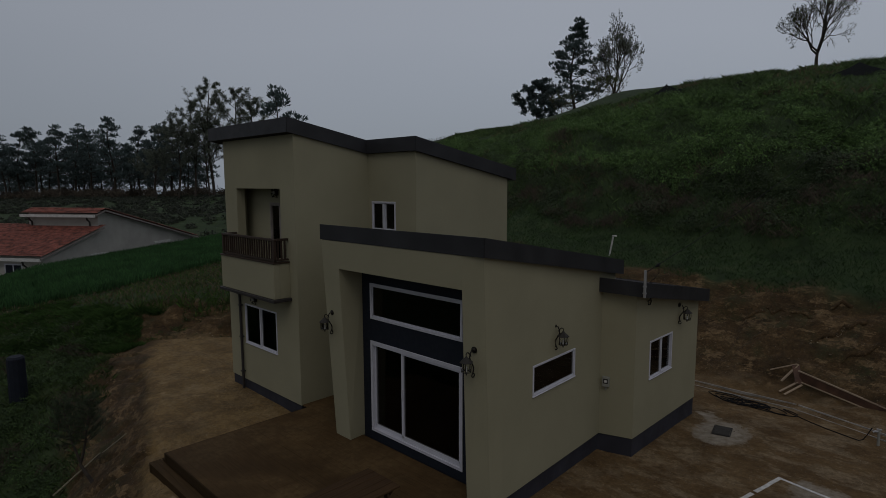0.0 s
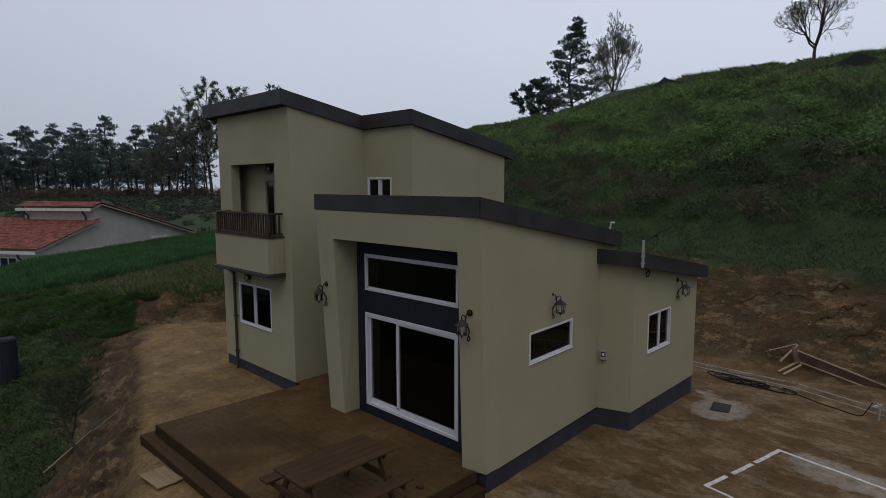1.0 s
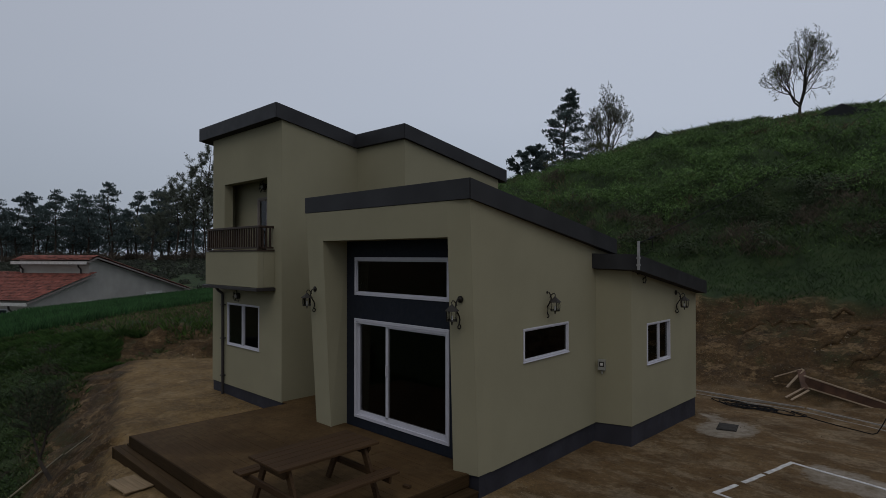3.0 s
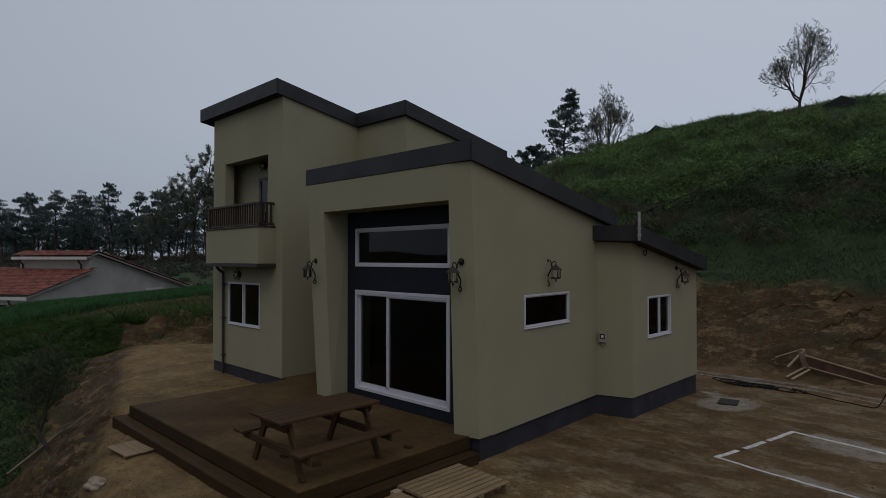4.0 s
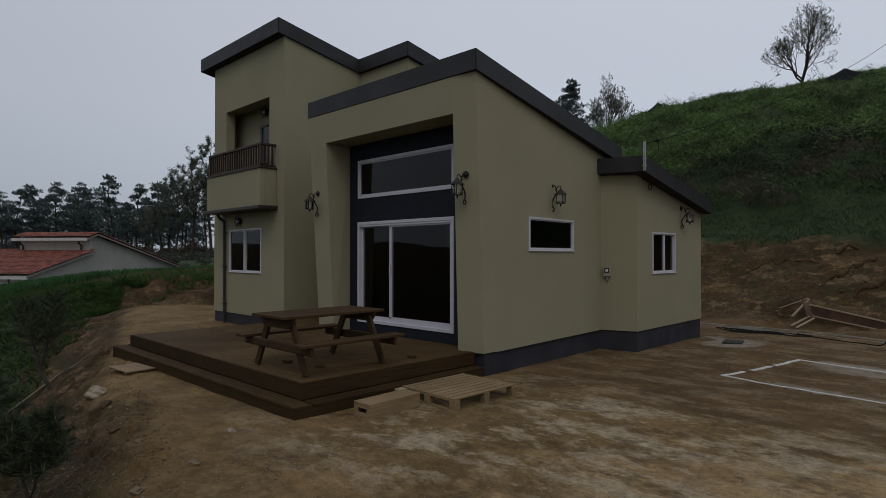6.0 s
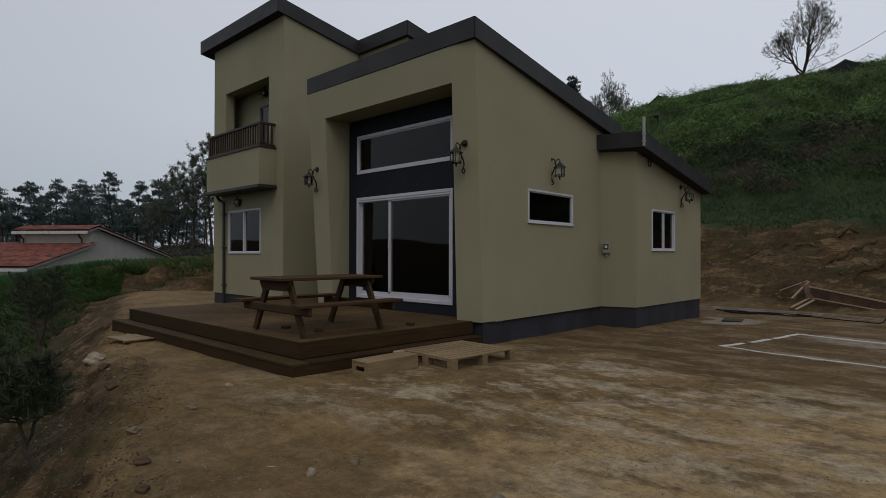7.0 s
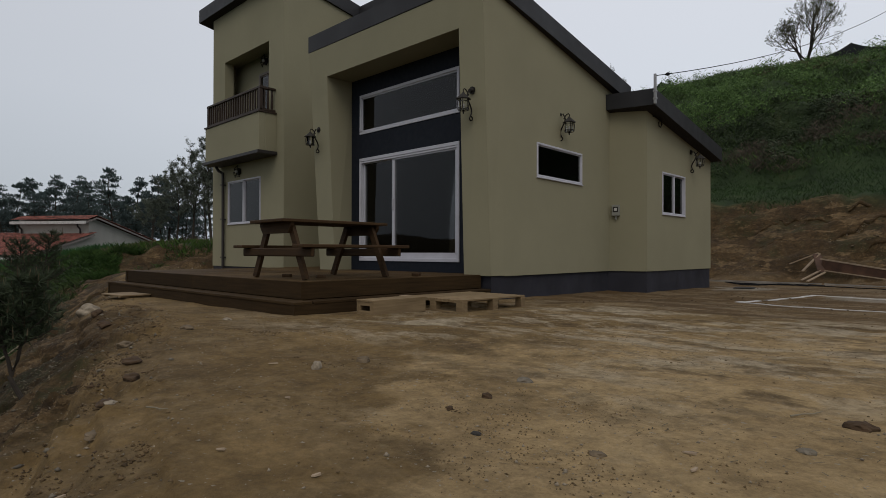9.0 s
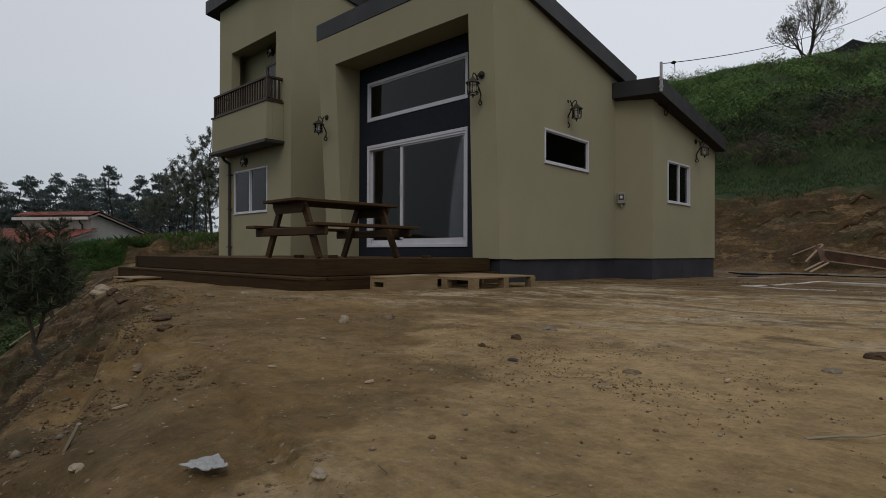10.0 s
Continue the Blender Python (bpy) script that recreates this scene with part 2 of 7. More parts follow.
MAT = {
    "wall": stucco("cream_stucco", (0.258, 0.241, 0.160), (0.292, 0.272, 0.181)),
    "navy": plain("navy_cladding", (0.011, 0.014, 0.021), 0.75, spec=0.2),
    "plinth": plain("plinth_paint", (0.025, 0.025, 0.033), 0.8, scale=2.5, spread=0.3),
    "shingle": shingle_mat(),
    "fascia": plain("fascia_metal", (0.024, 0.024, 0.026), 0.55, scale=2.0, spread=0.3, spec=0.3),
    "soffit": plain("soffit", (0.032, 0.028, 0.027), 0.8),
    "pvc": plain("white_pvc", (0.50, 0.50, 0.55), 0.45, spread=0.05, spec=0.5),
    "glass": glass_mat(),
    "innerwood": timber("inner_ceiling_wood", (0.19, 0.055, 0.035), (0.30, 0.095, 0.06), "y"),
    "deck": deck_mat(),
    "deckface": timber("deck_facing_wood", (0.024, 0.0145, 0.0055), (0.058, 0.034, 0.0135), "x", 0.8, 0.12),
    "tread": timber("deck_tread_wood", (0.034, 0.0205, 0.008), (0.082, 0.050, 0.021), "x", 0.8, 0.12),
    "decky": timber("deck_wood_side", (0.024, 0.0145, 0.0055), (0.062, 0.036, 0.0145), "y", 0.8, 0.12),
    "table": timber("table_wood", (0.036, 0.020, 0.010), (0.082, 0.046, 0.019), "y", 0.7, 0.15),
    "tablex": timber("table_wood_cross", (0.036, 0.020, 0.010), (0.078, 0.044, 0.019), "x", 0.7, 0.15),
    "rail": timber("rail_wood", (0.030, 0.019, 0.013), (0.060, 0.038, 0.025), "z", 0.55),
    "pallet": timber("pallet_wood", (0.165, 0.112, 0.056), (0.310, 0.222, 0.122), "y"),
    "palletx": timber("pallet_wood_cross", (0.165, 0.112, 0.056), (0.310, 0.222, 0.122), "x"),
    "ply": plain("red_plywood", (0.085, 0.045, 0.028), 0.7, scale=4.0, spread=0.4),
    "pine": timber("pine_lumber", (0.29, 0.215, 0.140), (0.48, 0.37, 0.26), "x"),
    "iron": plain("wrought_iron", (0.018, 0.015, 0.012), 0.5, 0.6),
    "frost": plain("frosted_glass", (0.35, 0.35, 0.33), 0.35),
    "pipe": plain("brown_pipe", (0.03, 0.026, 0.025), 0.5),
    "zinc": plain("galvanised_steel", (0.42, 0.42, 0.43), 0.45, 0.6),
    "box": plain("grey_box", (0.24, 0.24, 0.21), 0.6),
    "black": plain("black_rubber", (0.010, 0.010, 0.011), 0.8, spec=0.1),
    "concrete": plain("concrete", (0.26, 0.24, 0.21), 0.9, scale=3.0, spread=0.35),
    "lime": plain("white_lime", (0.50, 0.49, 0.47), 0.95, scale=9.0, spread=0.25),
    "cover": plain("iron_cover", (0.03, 0.027, 0.023), 0.85, 0.0),
    "nbtrim": plain("weathered_trim", (0.22, 0.19, 0.17), 0.8),
    "innerfloor": plain("inner_floor", (0.07, 0.05, 0.038), 0.8),
    "edgeclod": plain("dug_earth", (0.104, 0.067, 0.031), 1.0, scale=9.0, spread=0.5),
    "crumb": plain("dry_crumb", (0.140, 0.094, 0.047), 1.0, scale=3.0, spread=0.5),
    "edgerock": plain("grey_brown_rock", (0.150, 0.128, 0.096), 0.95, scale=9.0, spread=0.45),
    "rock": plain("pale_rock", (0.26, 0.215, 0.155), 0.9, scale=9.0, spread=0.4),
    "stone": plain("brown_stone", (0.135, 0.100, 0.062), 0.95, scale=12.0, spread=0.4),
    "clod": plain("earth_clod", (0.062, 0.038, 0.020), 1.0, scale=12.0, spread=0.4),
    "plastic": plain("white_film", (0.25, 0.26, 0.26), 0.3, spread=0.1),
    "bamboo": plain("grey_stake", (0.22, 0.19, 0.13), 0.8),
    "net": plain("shade_net", (0.018, 0.02, 0.022), 0.9),
    "tile": plain("red_roof_tile", (0.175, 0.060, 0.043), 0.8, scale=2.6, spread=0.75),
    "nbwall": stucco("grey_render", (0.32, 0.31, 0.28), (0.40, 0.385, 0.35)),
    "clear": glass_mat("clear_glass", 0.93, 1.2),
    "bark": plain("bark", (0.045, 0.036, 0.028), 0.95, scale=8.0, spread=0.4),
    "palebark": plain("pale_bark", (0.10, 0.085, 0.07), 0.95, scale=8.0, spread=0.4),
    # distant crowns: haze is put into these two pale, cool leaf colours
    "hazyneedle": leafy("hazy_pine_needle", (0.068, 0.094, 0.092), (0.118, 0.156, 0.146), thin=0.4),
    "hazyleaf": leafy("hazy_wood_leaf", (0.100, 0.120, 0.094), (0.190, 0.208, 0.158), thin=0.4),
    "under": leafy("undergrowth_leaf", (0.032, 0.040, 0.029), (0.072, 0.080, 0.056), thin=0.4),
    "bramble": leafy("bramble_leaf", (0.048, 0.094, 0.027), (0.128, 0.222, 0.060)),
    "brush": leafy("brown_brush_twig", (0.046, 0.038, 0.028), (0.118, 0.094, 0.068)),
    "terrace": leafy("terrace_grass_blade", (0.024, 0.050, 0.016), (0.052, 0.098, 0.029)),
    "slopegrass": leafy("slope_grass_blade", (0.018, 0.032, 0.009), (0.062, 0.100, 0.026)),
    "hedge": leafy("dark_scrub_leaf", (0.024, 0.038, 0.019), (0.060, 0.080, 0.036)),
    "sapling": leafy("sapling_needle", (0.026, 0.038, 0.022), (0.074, 0.098, 0.050)),
    "leaf": leafy("young_leaf", (0.045, 0.060, 0.022), (0.12, 0.14, 0.055), thin=0.4),
    "bushleaf": leafy("bush_leaf", (0.016, 0.030, 0.010), (0.060, 0.105, 0.028)),
    "bankgrass": leafy("bank_grass_blade", (0.022, 0.050, 0.012), (0.066, 0.128, 0.030), thin=0.4),
    "hillgrass": leafy("hill_grass_blade", (0.036, 0.062, 0.022), (0.100, 0.160, 0.050)),
    "grass": leafy("grass_blade", (0.026, 0.052, 0.012), (0.090, 0.158, 0.034), thin=0.4),
    "crop": leafy("barley_blade", (0.028, 0.076, 0.027), (0.068, 0.158, 0.052), thin=0.4),
    "dry": leafy("dry_stalk", (0.06, 0.045, 0.026), (0.17, 0.135, 0.08)),
    "earth": earth_mat(),
}


# ---- mesh helpers ----
def finish(name, bm, mat, parent=None, label="", smooth=False):
    me = bpy.data.meshes.new(name)
    bmesh.ops.recalc_face_normals(bm, faces=bm.faces)
    if smooth:
        for f in bm.faces:
            f.smooth = True
    bm.to_mesh(me)
    bm.free()
    me.materials.append(MAT[mat])
    ob = new(name, me)
    if parent:
        ob.parent = parent
    if label:
        ob["label"] = label
    return ob


part = finish


def thing(name, at=(0, 0, 0), label="", category="", group="", kind="", turn=0.0):
    ob = new(name)
    ob.matrix_basis = pose(*at, 0, 0, turn)
    return tagged(ob, label, category, group, kind)


def box(bm, x0, x1, y0, y1, z0, z1):
    v = [bm.verts.new((x, y, z)) for x in (x0, x1) for y in (y0, y1) for z in (z0, z1)]
    for q in ((0, 1, 3, 2), (4, 6, 7, 5), (0, 4, 5, 1), (2, 3, 7, 6), (0, 2, 6, 4), (1, 5, 7, 3)):
        bm.faces.new([v[i] for i in q])
    return v


def boxes(*sizes, bevel=0.0):
    bm = bmesh.new()
    for s in sizes:
        box(bm, *s)
    if bevel:
        bmesh.ops.bevel(bm, geom=bm.edges[:], offset=bevel, segments=1, affect="EDGES")
    return bm


def beam(bm, a, b, w, h):
    """A straight bar from a to b, w wide and h high across."""
    a, b = Vector(a), Vector(b)
    d = (b - a).normalized()
    side = d.cross(Vector((0, 0, 1)))
    side = side.normalized() if side.length > 1e-3 else Vector((1, 0, 0))
    up = side.cross(d)
    v = [bm.verts.new(p + side * (i * w / 2) + up * (j * h / 2)) for p in (a, b) for i in (-1, 1) for j in (-1, 1)]
    for q in ((0, 1, 3, 2), (4, 6, 7, 5), (0, 4, 5, 1), (2, 3, 7, 6), (0, 2, 6, 4), (1, 5, 7, 3)):
        bm.faces.new([v[i] for i in q])


def tube(bm, pts, radii, n=8):
    pts = [Vector(p) for p in pts]
    if not isinstance(radii, (list, tuple)):
        radii = [radii] * len(pts)
    rings, ref = [], Vector((0.31, 0.17, 0.93)).normalized()
    for i, p in enumerate(pts):
        d = (pts[min(i + 1, len(pts) - 1)] - pts[max(i - 1, 0)]).normalized()
        s = d.cross(ref)
        if s.length < 0.05:
            s = d.cross(Vector((1, 0, 0)))
        s.normalize()
        u = s.cross(d)
        rings.append([bm.verts.new(p + (s * math.cos(a) + u * math.sin(a)) * radii[i]) for a in (2 * math.pi * k / n for k in range(n))])
    for r0, r1 in zip(rings, rings[1:]):
        for k in range(n):
            bm.faces.new((r0[k], r0[(k + 1) % n], r1[(k + 1) % n], r1[k]))
    bm.faces.new(rings[0][::-1])
    bm.faces.new(rings[-1])


def wall_bm(a, b, thick, z0, top, holes=(), lean=None):
    """A wall whose outer face runs from a to b in plan (outer side to the right of the way); holes: (u0, u1, z0, z1) along it; top: a height or a function of the way."""
    a, b = Vector(a), Vector(b)
    length = (b - a).length
    way = (b - a) / length
    inward = Vector((-way.y, way.x))
    top_at = top if callable(top) else (lambda u: top)
    us = sorted({0.0, length, *(h[0] for h in holes), *(h[1] for h in holes)})
    zs = sorted({z0, *(h[2] for h in holes), *(h[3] for h in holes)}) + [None]
    bm = bmesh.new()
    made = {}

    def vert(i, j, k):
        if (i, j, k) not in made:
            z = top_at(us[i]) if zs[j] is None else zs[j]
            p = a + way * us[i] + inward * (thick * k)
            if lean and k == 0:
                p = p + Vector(lean(us[i], z))
            made[i, j, k] = bm.verts.new((p.x, p.y, z))
        return made[i, j, k]

    def solid(i, j):
        if not (0 <= i < len(us) - 1 and 0 <= j < len(zs) - 1):
            return False
        u = (us[i] + us[i + 1]) / 2
        z = zs[j] + 0.01 if zs[j + 1] is None else (zs[j] + zs[j + 1]) / 2
        return not any(h[0] < u < h[1] and h[2] < z < h[3] for h in holes)

    for i in range(len(us) - 1):
        for j in range(len(zs) - 1):
            if not solid(i, j):
                continue
            for k in (0, 1):
                bm.faces.new((vert(i, j, k), vert(i + 1, j, k), vert(i + 1, j + 1, k), vert(i, j + 1, k)))
            for di, dj, p, q in ((-1, 0, (i, j), (i, j + 1)), (1, 0, (i + 1, j), (i + 1, j + 1)), (0, -1, (i, j), (i + 1, j)), (0, 1, (i, j + 1), (i + 1, j + 1))):
                if not solid(i + di, j + dj):
                    bm.faces.new((vert(*p, 0), vert(*q, 0), vert(*q, 1), vert(*p, 1)))
    return bm


def slab_bm(plan, top, thick):
    """A roof slab over a plan outline (counter-clockwise), following the height function top(x, y)."""
    bm = bmesh.new()
    up = [bm.verts.new((x, y, top(x, y))) for x, y in plan]
    lo = [bm.verts.new((x, y, top(x, y) - thick)) for x, y in plan]
    bm.faces.new(up)
    bm.faces.new(lo[::-1])
    for i in range(len(plan)):
        j = (i + 1) % len(plan)
        bm.faces.new((lo[i], lo[j], up[j], up[i]))
    return bm


def smooth01(e0, e1, x):
    t = np.clip((np.asarray(x, float) - e0) / (e1 - e0), 0, 1)
    return t * t * (3 - 2 * t)


# ---- ground ----
def lattice(x, y, seed):
    """Smooth value noise on the plan, between -1 and 1."""
    xi, yi = np.floor(x).astype(np.int64), np.floor(y).astype(np.int64)
    fx, fy = x - xi, y - yi
    fx, fy = fx * fx * (3 - 2 * fx), fy * fy * (3 - 2 * fy)

    def val(i, j):
        h = (i * 374761393 + j * 668265263 + seed * 1442695041) & 0x7FFFFFFF
        h = ((h ^ (h >> 13)) * 1274126177) & 0x7FFFFFFF
        return ((h ^ (h >> 16)) & 0xFFFF) / 32767.5 - 1

    return (val(xi, yi) * (1 - fx) + val(xi + 1, yi) * fx) * (1 - fy) + (val(xi, yi + 1) * (1 - fx) + val(xi + 1, yi + 1) * fx) * fy


def rough(x, y, size, octaves, seed):
    out, amp = 0, 1.0
    for k in range(octaves):
        out = out + amp * lattice(x / size * 2 ** k + 17.3 * k, y / size * 2 ** k - 9.1 * k, seed + k)
        amp *= 0.52
    return out


HILL_Y = [0, 17.3, 18.3, 19.2, 20.2, 21.2, 22.0, 24.0, 26.0, 28.0, 33.0, 38.0, 42.0, 47.5, 54.0, 90.0, 400.0]
HILL_Z = [0, 0.0, 0.22, 0.75, 1.55, 2.35, 2.62, 3.2, 4.5, 6.35, 9.2, 11.4, 12.5, 13.5, 14.2, 11.5, 5.0]


FURROWS = [(-3.30, 1.56, -3.72, 1.36, 0.06), (-3.72, 1.36, -3.50, 1.02, 0.05), (-4.05, 1.58, -4.22, 1.40, 0.06), (-4.22, 1.40, -3.68, 1.07, 0.06), (-4.66, 1.64, -4.42, 1.40, 0.05), (-4.42, 1.40, -3.84, 1.12, 0.05), (-2.95, 1.30, -3.20, 1.05, 0.045), (-2.70, 1.10, -2.95, 0.90, 0.04), (-5.40, 1.98, -5.05, 1.62, 0.05), (-6.2, 2.2, -5.8, 1.85, 0.05)]


def edge_y(x):
    """Where the yard breaks off to the slope below."""
    return 0.32 * smooth01(-2.6, -5.6, x) * (1 - 0.7 * smooth01(-7, -10, x)) + np.where(x > -12, 0.2 - 0.28 * x, 3.56 + 0.36 * np.clip(-12 - x, 0, 12))


def back_y(x):
    """How far the foot of the hill is moved back."""
    return -0.32 * np.maximum(x + 3, 0) * (x < 9) - 3.84 * (x >= 9) + 0.25 * np.maximum(-16 - x, 0)


def left_d(x, y):
    """Distance past the foot of the low bank on the field's side."""
    return -0.832 * (x + 22) + 0.555 * (y - 7.5)


def terrain(x, y, fine=True):
    x, y = np.asarray(x, float), np.asarray(y, float)
    z = -0.13 * smooth01(-8, -4, x) * smooth01(6, 11, y)
    yy = y - back_y(x)
    hill = np.interp(yy, HILL_Y, HILL_Z) * smooth01(-95, -50, x) * (1 - 0.0095 * np.clip(-18 - x, 0, 9) - 0.002 * np.clip(-27 - x, 0, 20))
    field = 0.95 + 0.17 * np.minimum(y - 9, 0) + 0.05 * np.clip(y - 9, 0, 30) + 0.06 * np.clip(x + 26, -40, 0)
    field = field + 1.2 * smooth01(66, 92, np.hypot(x, y)) * smooth01(-20, -50, x) + 0.6 * smooth01(95, 150, np.hypot(x, y)) * smooth01(-20, -50, x) - 12.0 * smooth01(205, 270, np.hypot(x, y)) * smooth01(-20, -50, x)
    far = smooth01(0.2, 2.6, left_d(x, y)) * smooth01(-12, -20, x) * (1 - smooth01(18, 26, yy) * smooth01(-70, -50, x))
    z = z + far * field + hill
    # second ridge behind the hill's crest
    ahead = np.maximum(0.716 * y - 0.698 * x, 1.0)
    u = (0.716 * x + 0.698 * y) / ahead
    ridge = np.interp(u, [-0.05, 0.035, 0.12, 0.2, 0.3, 0.4, 0.6], [9.0, 14.2, 15.6, 18.0, 22.0, 23.0, 20.0])
    z = z + (ridge - z) * smooth01(62, 108, ahead) * smooth01(-0.14, -0.02, u) * smooth01(1.2, 0.8, u)
    z = z - 0.055 * smooth01(-13.2, -12.2, x) * smooth01(-4.0, -5.0, x) * smooth01(2.4, 3.5, y)
    d = (edge_y(x) - y) * 0.95
    steep = 0.04 + 0.18 * smooth01(-34, -24, x) + 0.68 * smooth01(-23, -14, x)
    fall = steep * (np.sqrt(np.maximum(d, -0.4) ** 2 + 0.05) + np.maximum(d, -0.4)) / 2
    fall = np.where(d < -0.4, 0, fall)
    z = z - np.where(fall > 3.2, 3.2 + (fall - 3.2) * 0.12, fall) * (1 - smooth01(60, 120, np.hypot(x, y)) * 0.5)
    # unseen rise far behind the walk, shaped to be mirrored in the panes
    z = z + (3.4 + 1.3 * rough(x, y, 13.0, 3, 57) - z) * smooth01(50, 100, np.hypot(x, y)) * smooth01(6, 30, -y)
    if fine:
        on_slope = smooth01(-0.1, 0.8, d)
        on_bank = smooth01(17.2, 18.4, yy) * (1 - smooth01(21.0, 22.0, yy)) + smooth01(0, 0.6, left_d(x, y)) * (1 - smooth01(2.2, 3.2, left_d(x, y))) * smooth01(-12, -20, x)
        wild = smooth01(21.0, 27.0, yy)
        z = z + (0.010 + 0.075 * on_slope + 0.13 * on_bank) * rough(x, y, 0.7, 4, 3) + 0.16 * on_bank * rough(0.5 * x - 0.8 * z, 1.6 * z + 0.5 * y, 0.8, 3, 39) + 0.02 * rough(x, y, 2.6, 2, 9) * (1 - on_bank)
        z = z + wild * (1 - 0.9 * smooth01(30, 37, yy)) * (0.9 * rough(x, y, 2.8, 2, 21) + 0.22 * rough(x, y, 1.1, 2, 23))
        rill = np.abs(rough(-0.42 * x + 0.91 * y, 0.22 * (0.91 * x + 0.42 * y), 0.85, 2, 37))
        z = z - smooth01(-0.15, 0.35, d) * (1 - smooth01(2.5, 4.0, d)) * 0.17 * (1 - smooth01(0.0, 0.28, rill))
        torn = d + 0.22 * rough(x, y, 0.9, 3, 201)
        for at, drop in ((-0.26, 0.06), (-0.04, 0.11), (0.22, 0.13), (0.52, 0.12), (0.9, 0.14)):
            here = smooth01(-0.25, 0.25, rough(x, y, 1.3, 2, 303 + int(at * 100)))
            z = z - drop * here * smooth01(at - 0.03, at + 0.03, torn) * (1 - smooth01(at + 0.05, at + 0.34, torn)) * smooth01(-16, -12, x) * smooth01(-1.5, -2.6, x)
        # a trench torn down the slope beside the deck
        across = np.where(y > 3.54, x + 12.99 + 0.35 * (4.2 - y), x + 13.22 + 1.32 * (3.54 - y)) * 0.8 + 0.08 * rough(x, y, 0.5, 2, 221)
        run = smooth01(4.5, 4.1, y) * smooth01(2.4, 2.9, y) * smooth01(-15.5, -14.5, x)
        z = z + run * (0.07 * np.exp(-((across + 0.16) / 0.13) ** 2) - 0.15 * np.exp(-((across - 0.02) / 0.09) ** 2))
        # narrow ridges of dug earth that run over the yard's edge
        for ax, ay, bx, by, high in FURROWS:
            s = np.clip(((x - ax) * (bx - ax) + (y - ay) * (by - ay)) / ((bx - ax) ** 2 + (by - ay) ** 2), 0, 1)
            off = ((x - ax) * (by - ay) - (y - ay) * (bx - ax)) / math.hypot(bx - ax, by - ay) + 0.03 * rough(x, y, 0.25, 2, 231)
            past = np.hypot(x - ax - s * (bx - ax), y - ay - s * (by - ay))
            z = z + high * np.exp(-(past / 0.10) ** 2) * (np.exp(-(off / 0.035) ** 2) - 1.1 * np.exp(-((off - 0.075) / 0.04) ** 2)) * (0.7 + 0.5 * rough(x, y, 0.12, 2, 233))
        near = smooth01(-7.0, -5.0, x) * smooth01(4.5, 3.0, y)
        z = z + near * (0.0035 + 0.024 * on_slope) * rough(x, y, 0.14, 3, 211)
        z = z + near * 0.006 * smooth01(0.35, 0.75, rough(x, y, 0.55, 2, 217)) * (0.6 + rough(x, y, 0.07, 2, 219))
        gully = np.abs(rough(x * 1.0, y * 0.4 + x * 0.2, 1.9, 3, 31))
        z = z - on_bank * 0.18 * (1 - smooth01(0.0, 0.35, gully))
        # wheel ruts that curve round the front of the house
        for off, cx, cy, r in ((0.0, 6.5, -6.0, 14.6), (1.5, 6.5, -6.0, 14.6), (0.4, 4.0, -9.0, 15.4)):
            ring = np.hypot(x - cx, y - cy) - r - off
            tread = 0.5 + 0.5 * np.sin(np.arctan2(y - cy, x - cx) * r * 22)
            z = z - 0.022 * np.exp(-(ring / 0.12) ** 2) * smooth01(-9, -4, x) * smooth01(5, 2, x) * (0.5 + 0.5 * tread) * smooth01(-0.6, 0.4, rough(x, y, 1.4, 2, 44))
    return z


def spread(lo, hi, near_lo, near_hi, step, grow=1.22):
    mid = np.arange(near_lo, near_hi + step / 2, step)
    out, s, v = [], step, near_hi
    while v < hi:
        s *= grow
        v += s
        out.append(v)
    low, s, v = [], step, near_lo
    while v > lo:
        s *= grow
        v -= s
        low.append(v)
    return np.array(low[::-1] + list(mid) + out)


